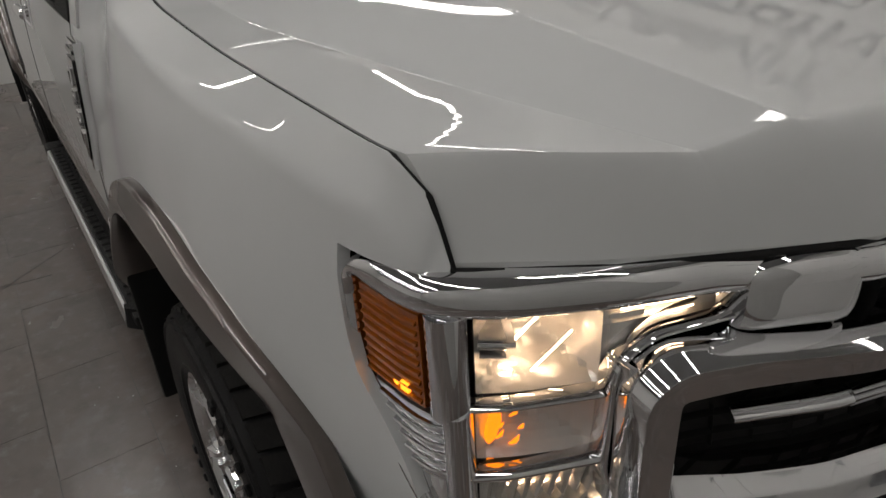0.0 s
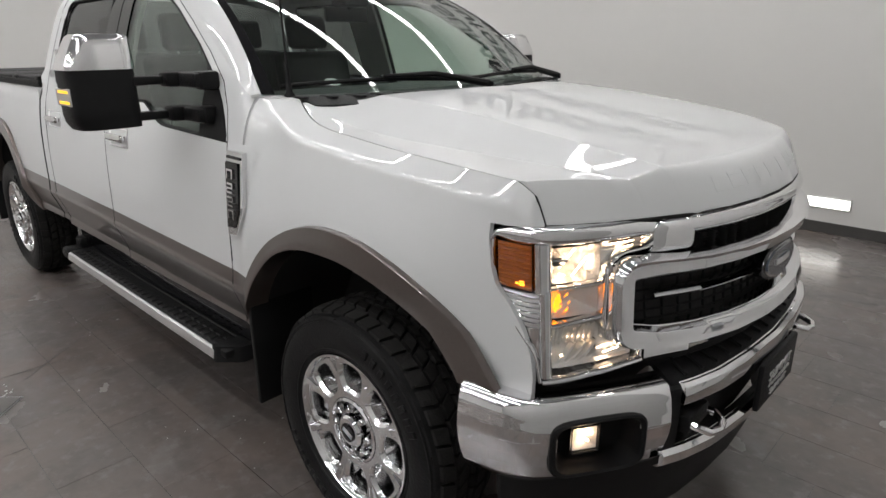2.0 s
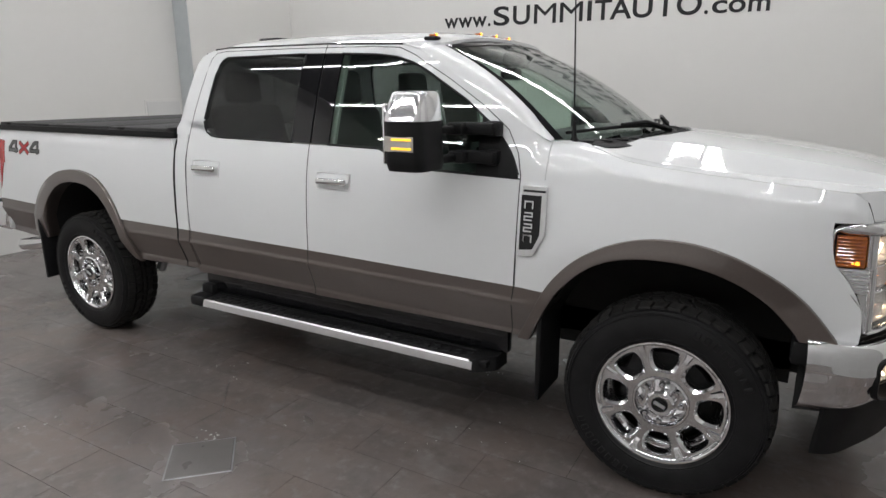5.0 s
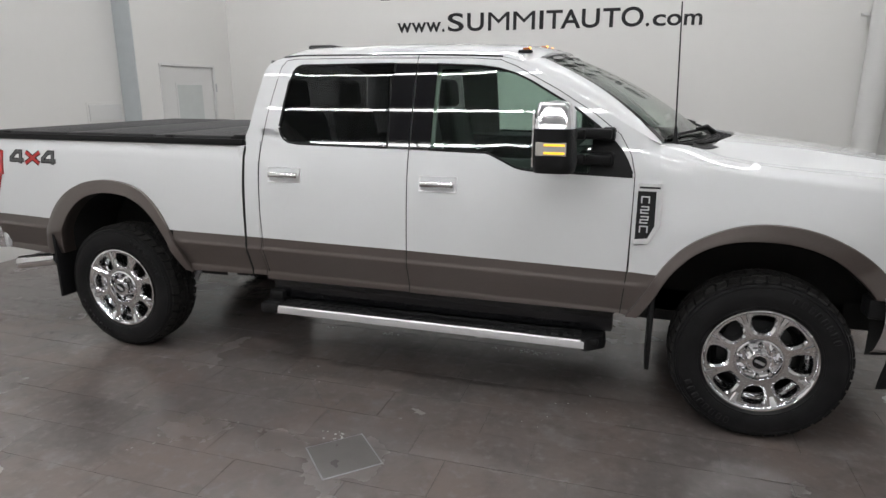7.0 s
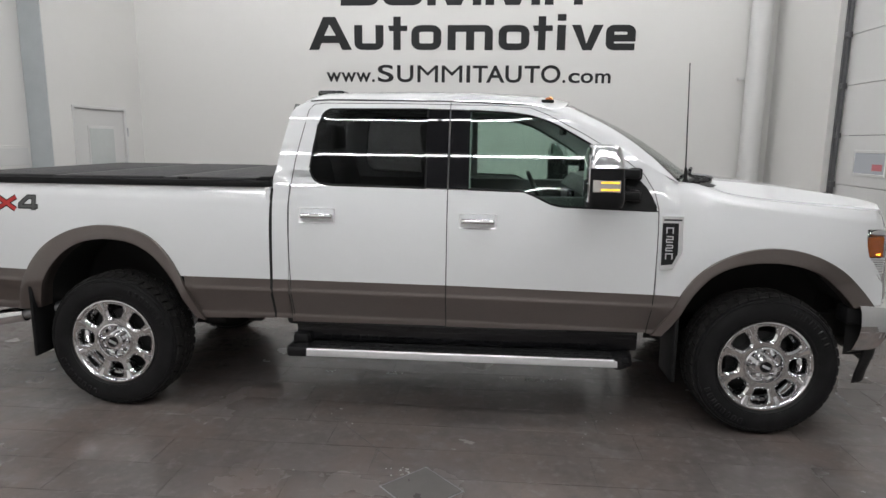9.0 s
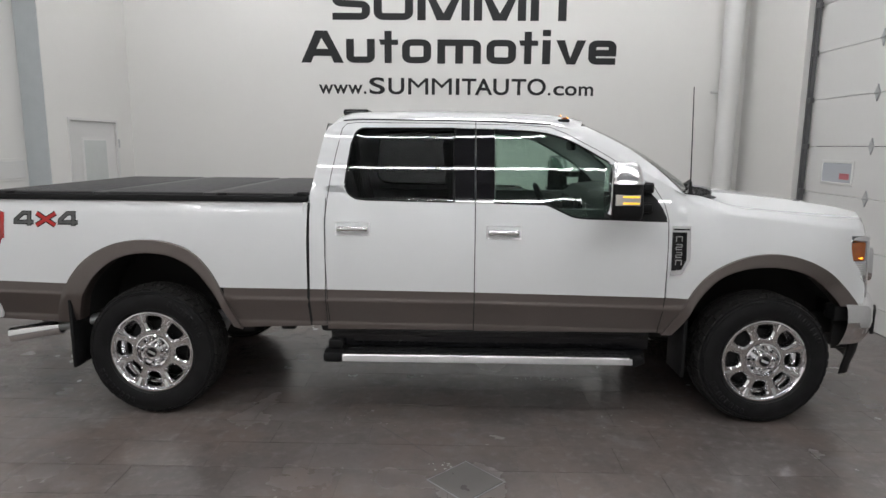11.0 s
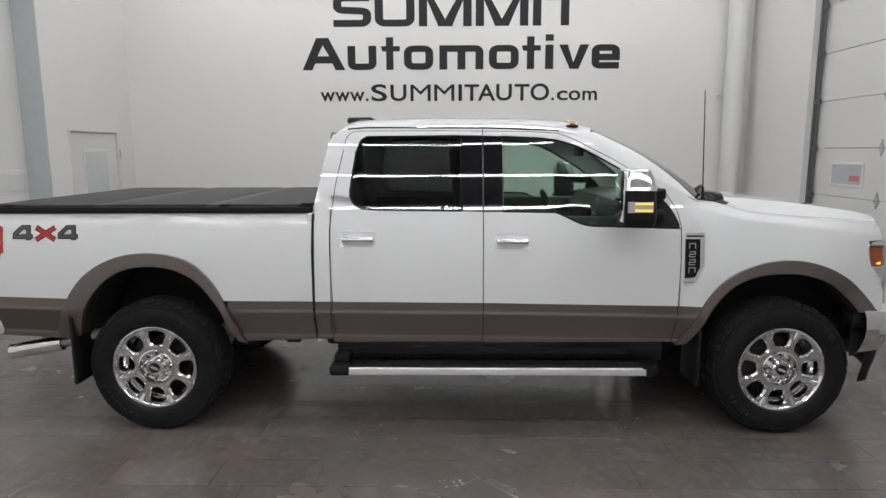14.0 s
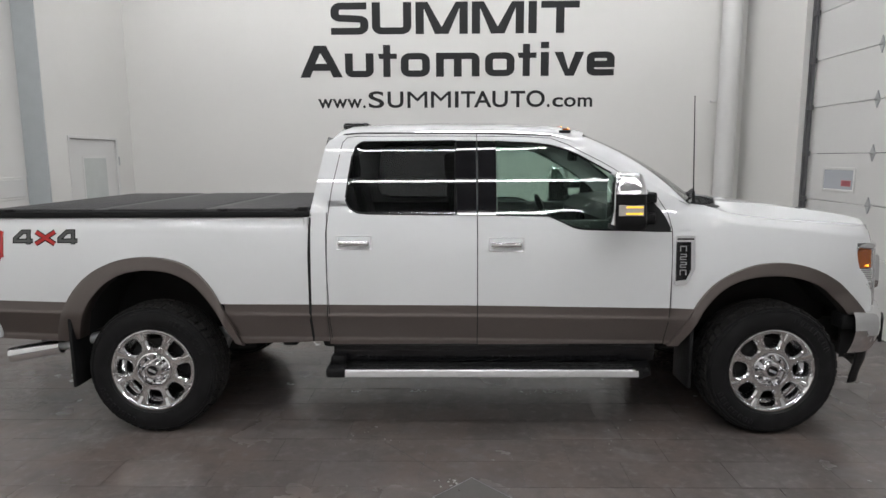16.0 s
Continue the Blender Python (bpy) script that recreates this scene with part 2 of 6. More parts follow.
# ---- the room ----
YB = 4.30      # back wall
XL, XLD = -6.78, -7.05   # left wall and the overhead door set back in it
XR, XRD = 2.08, 2.20     # right wall and its overhead door
ZC, YF = 5.2, -10.5      # ceiling, wall behind the camera
structure("wall_north", Geo().box((XL - 0.5, YB, 0), (XR + 0.4, YB + 0.2, ZC)), WALL, "plain off-white painted wall behind the truck")
structure("wall_south", Geo().box((XLD - 0.4, YF - 0.2, 0), (XRD + 0.4, YF, ZC)), material("pale_wall", (0.70, 0.70, 0.69), 0.6), "plain pale painted wall")
g = Geo().box((XL - 0.25, 2.37, 0), (XL, 2.75, ZC))
g.box((XL - 0.25, 3.89, 0), (XL, YB, ZC)).box((XL - 0.25, 2.75, 2.12), (XL, 3.89, ZC))
structure("wall_west", g, WALL, "off-white side wall with a plain service door")
structure("wall_east", Geo().box((XR, 2.78, 0), (XR + 0.25, YB, ZC)), WALL, "off-white side wall beside an overhead door")
structure("wall_west_far", Geo().box((XLD - 0.25, YF, 0), (XLD, 2.37, ZC)), WALL, "off-white wall around an overhead door")
# out of view: its grey shapes the reflections in the chrome nose
structure("wall_east_far", Geo().box((XRD + 0.02, YF, 3.85), (XRD + 0.25, 2.78, ZC)).box((XRD + 0.02, YF, 0), (XRD + 0.25, -0.35, 3.85)), REFLECTWALL, "unseen grey wall around an overhead door, toned to darken chrome reflections")
structure("ceiling", Geo().box((XLD - 0.4, YF - 0.2, ZC), (XRD + 0.4, YB + 0.2, ZC + 0.2)), CEIL)
structure("floor", Geo().box((XLD - 0.4, YF - 0.2, -0.15), (XRD + 0.4, YB + 0.2, -0.004)), GROUT, "dark grey porcelain tile floor, lightly stained")
g = Geo().box((XL, YB - 0.012, 0), (XR, YB, 0.10), 0.004, 1)
structure("baseboard", g, BASE, "dark rubber base strip along the wall")
g = Geo().box((XLD, 2.35, 0), (XL - 0.005, 2.37, ZC), 0.004, 1)
structure("trim", g, material("blue_grey_jamb", (0.42, 0.45, 0.46), 0.5), "blue-grey painted jamb of the recessed wall")

# ceiling lights: long LED tubes
def ceiling_light(x0, x1, y, z=ZC - 0.35, tube=LED):
    t = thing("ceiling_light", "long white linear LED light hung below the ceiling", "light", "linear ceiling lights")
    part("housing", Geo().box((x0, y - 0.05, z + 0.012), (x1, y + 0.05, z + 0.07), 0.01, 1), DOORPAINT, t)
    part("diffuser", Geo().box((x0 + 0.02, y - 0.04, z), (x1 - 0.02, y + 0.04, z + 0.012)), tube, t)
    part("rod", Geo().tube([(x0 + 0.6, y, z + 0.07), (x0 + 0.6, y, ZC)], 0.006, 6), STEEL, t)
    part("rod", Geo().tube([(x1 - 0.6, y, z + 0.07), (x1 - 0.6, y, ZC)], 0.006, 6), STEEL, t)


for y in (-7.3, -5.7, -3.4, -1.4, 0.9, 3.2):
    for x0 in (-6.6, -4.45, -2.3, -0.15):
        ceiling_light(x0, x0 + 2.13, y, tube=LEDSIDE if y < -3 else LED)

# low wall light strip
t = thing("wall_light", "lit white LED strip low on the wall", "light")
part("housing", Geo().box((-1.6, YB - 0.02, 0.225), (0.40, YB, 0.335), 0.004, 1), DOORPAINT, t)
part("diffuser", Geo().box((-1.58, YB - 0.026, 0.24), (0.385, YB - 0.021, 0.32)), STRIPGLOW, t)


# ---- lettering on the wall ----
def ribbon(g, pts, w, y0, y1, closed=False):
    ps = [Vector((p[0], p[1])) for p in pts]
    n = len(ps)
    L, R = [], []
    for i in range(n):
        a = ps[i] - ps[i - 1] if (closed or i > 0) else ps[1] - ps[0]
        b = ps[(i + 1) % n] - ps[i] if (closed or i < n - 1) else a
        if not closed and i == 0:
            a = b
        a, b = a.normalized(), b.normalized()
        na, nb = Vector((-a.y, a.x)), Vector((-b.y, b.x))
        m = (na + nb)
        m = m / max(0.35, m.length_squared) * 2 if m.length > 1e-6 else na
        m = m * (w / 2)
        L.append(ps[i] + m)
        R.append(ps[i] - m)
    rows = [[(p.x, y0, p.y) for p in L], [(p.x, y0, p.y) for p in R], [(p.x, y1, p.y) for p in R], [(p.x, y1, p.y) for p in L]]
    g.grid(rows + [rows[0]], closed=closed)
    if not closed:
        for e in (0, n - 1):
            g.add([r[e] for r in rows], [(0, 1, 2, 3)])
    return g


def arc(cx, cy, rx, ry, a0, a1, n=5):
    return [(cx + rx * math.cos(radians(a0 + (a1 - a0) * i / n)), cy + ry * math.sin(radians(a0 + (a1 - a0) * i / n))) for i in range(n + 1)]


def rounded(x0, y0, x1, y1, r, n=4):
    return arc(x1 - r, y1 - r, r, r, 0, 90, n) + arc(x0 + r, y1 - r, r, r, 90, 180, n) + arc(x0 + r, y0 + r, r, r, 180, 270, n) + arc(x1 - r, y0 + r, r, r, 270, 360, n)


def letter(ch, w, h, s):
    """A wide square-shouldered letter in a box w by h with upright strokes s: rounded stroke paths and filled outlines."""
    q = 0.80                      # level strokes are thinner than upright ones
    H = h / q
    a, b, c, d, m = s / 2, w - s / 2, s / 2, H - s / 2, H / 2
    r = min(w, H) * 0.15
    paths, fills = [], []
    if ch == "S":
        paths = [(0, [(b + a * 0.6, d)] + arc(a + r, d - r, r, r, 90, 180) + arc(a + r, m + r * 0.9, r, r * 0.8, 180, 262) + arc(b - r, m - r * 0.9, r, r * 0.8, 82, 0) + arc(b - r, c + r, r, r, 0, -90) + [(0, c)])]
    elif ch == "U":
        paths = [(0, [(a, H)] + arc(a + r, c + r, r, r, 180, 270) + arc(b - r, c + r, r, r, 270, 360) + [(b, H)])]
    elif ch == "M":
        fills = [[(0, 0), (0, h), (1.45 * s, h), (w / 2, 0.22 * h), (w - 1.45 * s, h), (w, h), (w, 0), (w - s, 0), (w - s, 0.80 * h), (0.63 * w, 0), (0.37 * w, 0), (s, 0.80 * h), (s, 0)]]
    elif ch == "I":
        fills = [[(0, 0), (0, h), (w, h), (w, 0)]]
    elif ch == "T":
        fills = [[(0, h - s * q), (0, h), (w, h), (w, h - s * q)], [(w / 2 - s / 2, 0), (w / 2 - s / 2, h - s * q), (w / 2 + s / 2, h - s * q), (w / 2 + s / 2, 0)]]
    elif ch == "A":
        fills = [[(0, 0), (0.34 * w, h), (0.482 * w, h), (0.482 * w, 0.77 * h), (0.36 * w, 0.435 * h), (0.30 * w, 0.21 * h), (0.23 * w, 0)],
                 [(0.482 * w, h), (0.62 * w, h), (w, 0), (0.77 * w, 0), (0.70 * w, 0.21 * h), (0.63 * w, 0.435 * h), (0.482 * w, 0.77 * h)],
                 [(0.30 * w, 0.21 * h), (0.36 * w, 0.435 * h), (0.63 * w, 0.435 * h), (0.70 * w, 0.21 * h)]]
    elif ch == "u":
        paths = [(0, [(a, H)] + arc(a + r, c + r, r, r, 180, 270) + arc(b - r, c + r, r, r, 270, 360) + [(b, H)])]
    elif ch == "t":
        fills = [[(0.28 * w, 0), (0.28 * w, 1.34 * h), (0.66 * w, 1.34 * h), (0.66 * w, 0)], [(0.08 * w, 0.76 * h), (0, 0.98 * h), (0.28 * w, 0.98 * h), (0.28 * w, 0.76 * h)], [(0.66 * w, 0.76 * h), (0.66 * w, 0.98 * h), (w, 0.98 * h), (w, 0.76 * h)]]
    elif ch == "o":
        paths = [(1, rounded(a, c, b, d, r * 1.25))]
    elif ch == "m":
        paths = [(0, [(a, 0), (a, d)] + arc(b - r, d - r, r, r, 90, 0) + [(b, 0)]), (0, [(w / 2, 0), (w / 2, H - s)])]
    elif ch == "i":
        fills = [[(0, 0), (0, h), (w, h), (w, 0)], [(0, 1.16 * h), (0, 1.42 * h), (w, 1.42 * h), (w, 1.16 * h)]]
    elif ch == "v":
        fills = [[(0, h), (0.29 * w, h), (0.48 * w, 0.27 * h), (0.70 * w, h), (w, h), (0.66 * w, 0), (0.37 * w, 0)]]
    elif ch == "e":
        paths = [(0, [(a + s * 0.45, m * 0.96), (b, m * 0.96)] + arc(b - r, d - r, r, r, 0, 90) + arc(a + r, d - r, r, r, 90, 180) + arc(a + r, c + r, r, r, 180, 270) + [(w * 0.98, c)])]
    g = Geo()
    for closed, pts in paths:
        ribbon(g, pts, s, YB - 0.004, YB - 0.0005, bool(closed))
    g.mapped(lambda x, y, z: (x, y, z * q))
    for f in fills:
        g.prism(f, YB - 0.004, YB - 0.0005)
    return g


def word(parent, letters, x0, scale, z0, h, s, low):
    """Letters given with their left and right edges in one run of units."""
    for ch, l, r in letters:
        g = letter(ch, (r - l) * scale, h * low if ch.islower() else h, s)
        g.mapped(lambda x, y, z: (x + x0 + l * scale, y, z + z0))
        part("letter", g, INK, parent)


def font_text(name, parent, text, x0, x1, z0, h, y, mat, bold=0.012):
    c = bpy.data.curves.new(name, "FONT")
    c.body, c.size, c.extrude, c.offset = text, 1.0, 0.002, bold
    tmp = bpy.data.objects.new(name, c)
    scene.collection.objects.link(tmp)
    bpy.context.view_layer.update()
    me = bpy.data.meshes.new_from_object(tmp.evaluated_get(bpy.context.evaluated_depsgraph_get()))
    bpy.data.objects.remove(tmp)
    co = np.array([v.co[:] for v in me.vertices])
    lo, hi = co.min(0), co.max(0)
    kx, kz = (x1 - x0) / (hi[0] - lo[0]), h / (hi[1] - lo[1])
    for v in me.vertices:
        v.co = (x0 + (v.co.x - lo[0]) * kx, y - v.co.z, z0 + (v.co.y - lo[1]) * kz)
    me.materials.append(mat)
    ob = new(name, me)
    ob.parent = parent
    return ob


sign = thing("wall_sign", "large dark vinyl lettering across the white wall", "sign")
UNIT = 0.003113
word(sign, (("S", 147, 319), ("U", 335, 515), ("M", 534, 772), ("M", 790, 1027), ("I", 1047, 1085), ("T", 1104, 1278)), -4.255, UNIT, 3.563, 0.437, 0.118, 1.0)
word(sign, (("A", 0, 197), ("u", 208, 340), ("t", 360, 447), ("o", 465, 599), ("m", 627, 827), ("o", 852, 987), ("t", 1000, 1087), ("i", 1107, 1144), ("v", 1169, 1305), ("e", 1317, 1444)), -4.258, UNIT, 2.973, 0.442, 0.112, 0.75)
for ch, l, r, h in (("w", 87, 155, 0.132), ("w", 155, 223, 0.132), ("w", 223, 291, 0.132), (".", 296, 308, 0.042), ("S", 322, 394, 0.237), ("U", 410, 484, 0.232), ("M", 502, 595, 0.230), ("M", 611, 704, 0.230), ("I", 722, 739, 0.230), ("T", 750, 817, 0.230), ("A", 810, 892, 0.230), ("U", 895, 967, 0.232), ("T", 979, 1047, 0.230), ("O", 1052, 1137, 0.237), (".", 1147, 1160, 0.042), ("c", 1172, 1222, 0.137), ("o", 1226, 1280, 0.137), ("m", 1289, 1356, 0.134)):
    font_text("letter", sign, ch, -4.285 + l * UNIT, -4.285 + r * UNIT, 2.538, h, YB - 0.003, INK, 0.0 if ch == "M" else 0.016)

# service door in the left wall
d = tagged(part("door_1", Geo().box((XL - 0.06, 2.80, 0.01), (XL - 0.015, 3.845, 2.08), 0.004, 1), DOORPAINT), "white flush service door with a small window, closed", "door", "", "structure")
part("door_frame", Geo().box((XL - 0.12, 2.75, 0), (XL + 0.012, 2.795, 2.12), 0.004, 1).box((XL - 0.12, 3.85, 0), (XL + 0.012, 3.89, 2.12), 0.004, 1).box((XL - 0.12, 2.795, 2.085), (XL + 0.012, 3.85, 2.12), 0.004, 1), DOORPAINT, d)
part("window_frame", Geo().box((XL - 0.02, 3.05, 1.0), (XL - 0.008, 3.62, 1.87), 0.004, 1), DOORPAINT, d)
part("pane", Geo().box((XL - 0.012, 3.08, 1.03), (XL - 0.005, 3.59, 1.84)), material("frosted_pane", (0.52, 0.55, 0.54), 0.25), d)
for z in (1.80, 1.1, 0.35):
    part("hinge", Geo().tube([(XL + 0.016, 3.885, z - 0.06), (XL + 0.016, 3.885, z + 0.06)], 0.012, 8), STEEL, d)


# overhead doors
def overhead_door(name, x, sx, y0, y1, ztop, label, win):
    d = tagged(new(name), label, "overhead door", "", "structure")
    z, h = 0.243 - 0.535, 0.535
    k = 0
    while z < ztop - 0.1:
        part("panel", Geo().box((min(x, x + sx * 0.05), y0, max(0.0, z) + 0.003), (max(x, x + sx * 0.05), y1, min(ztop, z + h) - 0.003), 0.003, 1), DOORPAINT, d)
        z += h
        k += 1
        for y in np.arange(y1 - 1.15, y0, -1.2):
            if z < ztop - 0.1:
                g = Geo().prism([(y, z - 0.085), (y + 0.03, z - 0.02), (y + 0.042, z), (y + 0.03, z + 0.02), (y, z + 0.085), (y - 0.03, z + 0.02), (y - 0.042, z), (y - 0.03, z - 0.02)], 0, 0.012)
                g.tube([(y - 0.03, 0.014, z), (y + 0.03, 0.014, z)], 0.012, 8)
                g.mapped(lambda a, b, c: (x - sx * b, a, c))
                part("hinge", g, STEEL, d)
    yw0, yw1, zw0, zw1 = win
    xf = x - sx * 0.012
    g = Geo()
    for a, b, c, e in ((yw0, yw1, zw0 - 0.03, zw0), (yw0, yw1, zw1, zw1 + 0.03), (yw0 - 0.03, yw0, zw0 - 0.03, zw1 + 0.03), (yw1, yw1 + 0.03, zw0 - 0.03, zw1 + 0.03)):
        g.box((min(x, xf), a, c), (max(x, xf), b, e), 0.003, 1)
    part("window_frame", g, DOORPAINT, d, "white plastic window frame")
    return d


dr = overhead_door("door_2", XRD, 1, -0.35, 2.72, 3.85, "white sectional overhead door, closed, with a small window", (1.84, 2.37, 1.455, 1.665))
part("pane", Geo().box((XRD - 0.004, 1.84, 1.455), (XRD - 0.001, 2.37, 1.665)), OUTSIDE, dr, "bright window with daylight behind")
part("pane", Geo().box((XRD - 0.006, 1.88, 1.49), (XRD - 0.0045, 2.05, 1.555), 0.002, 1), material("dull_red", (0.50, 0.16, 0.18), 0.6), dr, "blurred red shape seen outside")
g = Geo().box((XRD - 0.05, 2.745, 0.0), (XRD - 0.01, 2.785, 3.85), 0.003, 1).box((XRD - 0.055, 2.69, 0.0), (XRD - 0.02, 2.705, 3.85), 0.002, 1)
part("track", g, TRACK, dr, "galvanised vertical door track")
for z in np.arange(0.243, 3.8, 0.535):
    part("roller_bracket", Geo().box((XRD - 0.065, 2.66, z - 0.03), (XRD - 0.02, 2.75, z + 0.03), 0.004, 1).tube([(XRD - 0.06, 2.70, z), (XRD - 0.03, 2.76, z)], 0.018, 8), TRACK, dr)
hatch = tagged(part("hatch", Geo().box((XLD, 1.80, 1.40), (XLD + 0.015, 2.30, 1.60), 0.004, 1), DOORPAINT), "small white access panel on the side wall", "panel", "", "structure")
part("hatch_frame", Geo().box((XLD, 1.77, 1.37), (XLD + 0.008, 2.33, 1.63), 0.004, 1), WALL, hatch)

# drain pipe in the corner
t = thing("drain_pipe", "white painted round downpipe strapped in the corner", "pipe")
part("pipe", Geo().tube([(1.80, YB - 0.16, 0), (1.80, YB - 0.16, ZC)], 0.13, 20), DOORPAINT, t)
part("strap", Geo().tube([(1.80, YB - 0.16, 2.58), (1.80, YB - 0.16, 2.62)], 0.136, 20).box((1.60, YB - 0.07, 2.585), (1.72, YB - 0.03, 2.615), 0.004, 1), DOORPAINT, t)
part("coupling", Geo().tube([(1.80, YB - 0.16, 1.30), (1.80, YB - 0.16, 1.36)], 0.138, 20), DOORPAINT, t)

# square steel cover in the floor
fc = thing("floor_cover", "scratched square steel access cover set diagonally in the floor", "floor cover")
part("plate", Geo().box((-0.148, -0.148, 0), (0.148, 0.148, 0.005), 0.003, 1), PLATE, fc)
part("rim", Geo().box((-0.154, -0.154, 0), (0.154, 0.154, 0.003), 0.002, 1), STEEL, fc)
fc.location, fc.rotation_euler = (-1.97, -1.763, 0.0005), (0, 0, radians(44))

# pale crumbs and scratches on the tiles
CRUMB = material("pale_grout_crumb", (0.42, 0.41, 0.39), 0.7, vary=0.2, scale=40)
SMUDGE = material("dark_rubber_scuff", (0.035, 0.031, 0.029), 0.5, vary=0.2, scale=30)
crumbs = random.Random(11)


def flake(g, x, y, r):
    """One flat, uneven chip lying on the floor."""
    n = 6
    top = [(x + r * (0.6 + 0.6 * crumbs.random()) * math.cos(2 * math.pi * k / n), y + r * (0.6 + 0.6 * crumbs.random()) * math.sin(2 * math.pi * k / n)) for k in range(n)]
    g.add([(a, b, 0.0) for a, b in top] + [(a + (x - a) * 0.2, b + (y - b) * 0.2, 0.002) for a, b in top], [tuple(range(n, 2 * n))] + [(k, (k + 1) % n, n + (k + 1) % n, n + k) for k in range(n)])


for cx, cy, wx, wy, n, size in ((-2.36, -0.205, 0.05, 0.03, 22, 0.007), (-1.30, -0.215, 0.20, 0.04, 70, 0.0045), (-2.84, -0.21, 0.06, 0.02, 12, 0.005), (-2.08, -1.60, 0.09, 0.05, 16, 0.007), (-2.62, -1.05, 0.2, 0.12, 10, 0.003), (-1.05, -1.0, 0.4, 0.3, 10, 0.004)):
    g = Geo()
    for _ in range(n):
        flake(g, cx + crumbs.gauss(0, 0.5) * wx, cy + crumbs.gauss(0, 0.5) * wy, size * (0.4 + 0.9 * crumbs.random()))
    tagged(part("floor_crumbs", g, CRUMB), "pale grout crumbs scattered on the dark tiles", "crumbs", "crumbs on the floor", "stuff")
for a, b in (((-2.516, -1.094), (-2.146, -1.504)), ((-2.238, -1.196), (-2.263, -1.515))):
    g = Geo()
    for k in range(9):
        x, y = a[0] + (b[0] - a[0]) * k / 9, a[1] + (b[1] - a[1]) * k / 9
        x2, y2 = a[0] + (b[0] - a[0]) * (k + 0.8) / 9, a[1] + (b[1] - a[1]) * (k + 0.8) / 9
        w = 0.0012 + 0.0014 * crumbs.random()
        nx, ny = (b[1] - a[1]) / math.dist(a, b) * w, -(b[0] - a[0]) / math.dist(a, b) * w
        g.slab([[(x + nx, y + ny, 0.0014), (x2 + nx, y2 + ny, 0.0014)], [(x - nx, y - ny, 0.0014), (x2 - nx, y2 - ny, 0.0014)]], (0, 0, -0.001))
    tagged(part("floor_scratch", g, SMUDGE), "thin dark scratch across the dark tiles", "scratch", "scratches on the floor", "stuff")

# ---- the pickup truck: front axle at x = 0, nose towards +x, near side towards -y ----
truck = thing("pickup_truck", "white and stone-grey crew cab pickup truck with chrome trim", "truck")
TABLE_Z = [0.45, 0.55, 0.62, 0.70, 0.785, 0.822, 0.90, 1.02, 1.15, 1.25, 1.33, 1.40, 1.46, 1.52, 1.62, 1.74, 1.86, 1.94, 1.99]
TABLE_W = [0.890, 0.908, 0.930, 0.958, 0.976, 0.986, 0.984, 0.981, 0.974, 0.965, 0.953, 0.937, 0.920, 0.902, 0.872, 0.834, 0.790, 0.752, 0.715]


PLAN = [(0.965, 0.0), (0.958, 0.15), (0.932, 0.30), (0.888, 0.44), (0.822, 0.57), (0.772, 0.70), (0.722, 0.80), (0.690, 0.845), (0.664, 0.868), (0.632, 0.878), (0.530, 0.889), (0.40, 0.90)]
HEAD_X = lambda z: lerp_table(z, (0.80, 0.665), (0.86, 0.668), (0.93, 0.660), (1.0, 0.632), (1.06, 0.592), (1.10, 0.556), (1.15, 0.541), (1.22, 0.530), (1.245, 0.531), (1.256, 0.546), (1.264, 0.655))


@functools.lru_cache(maxsize=None)
def half_width(z):
    k = 1.0 if z > 0.95 else 0.2 + 0.8 * smooth((z - 0.85) / 0.10)
    return float(sum(np.interp(z + d * k, TABLE_Z, TABLE_W) for d in (-0.03, -0.015, 0, 0.015, 0.03)) / 5)


def side(x, z):
    """Half width of the body side at a place along and a height."""
    w = half_width(z)
    if x > -0.72:
        taper = lerp_table(x, (0.15, 0), (0.35, 0.02), (0.54, 0.078), (0.68, 0.13)) * lerp_table(z, (0.80, 0.1), (1.0, 0.6), (1.1, 0.85), (1.24, 1.0), (1.30, 0.8), (1.37, 0.35))
        w += lerp_table(z, (1.15, 0.0), (1.25, 0.003), (1.33, 0.009), (1.40, 0.015), (1.46, 0.02)) * smooth((x + 0.69) / 0.35) - taper
        deep = lerp_table(x, (-0.50, 0.14), (-0.40, 0.125), (-0.25, 0.090), (-0.10, 0.070), (0.2, 0.060))
        w += 0.017 * smooth((0.87 - math.hypot(x + 0.045, z - 0.455)) / 0.165) * smooth((x + 0.66) / 0.14) * (1 - smooth((x - 0.28) / 0.22))
        k = min(1.0, max(0.0, (z - seam_z(x) + deep) / deep))
        w -= max(0.0, w - seam_y(x) - 0.004) * (1 - math.sqrt(max(0.0, 1 - k * k))) * smooth((x + 0.66) / 0.26)
        if x > 0.30 and z < 1.36:
            hx = HEAD_X(min(z, 1.24))
            k = 1 - min(1.0, max(0.0, (hx - x) / 0.17))
            goal = float(np.interp(-hx, [-p[0] for p in PLAN], [p[1] for p in PLAN])) + 0.012
            w -= max(0.0, w - goal) * k ** 2.0 * smooth((1.36 - z) / 0.11)
    if x < -2.98:
        w = half_width(min(z, 1.36)) - 0.03 * smooth((z - 1.36) / 0.10)
    return w


def soft(fn, x, w):
    """A table smoothed over a short stretch."""
    return sum(fn(x + w * k / 3) * (4 - abs(k)) for k in range(-3, 4)) / 16


@functools.lru_cache(maxsize=None)
def seam_z(x):
    return seam_line(x) if x > 0.50 else soft(seam_line, x, 0.07)


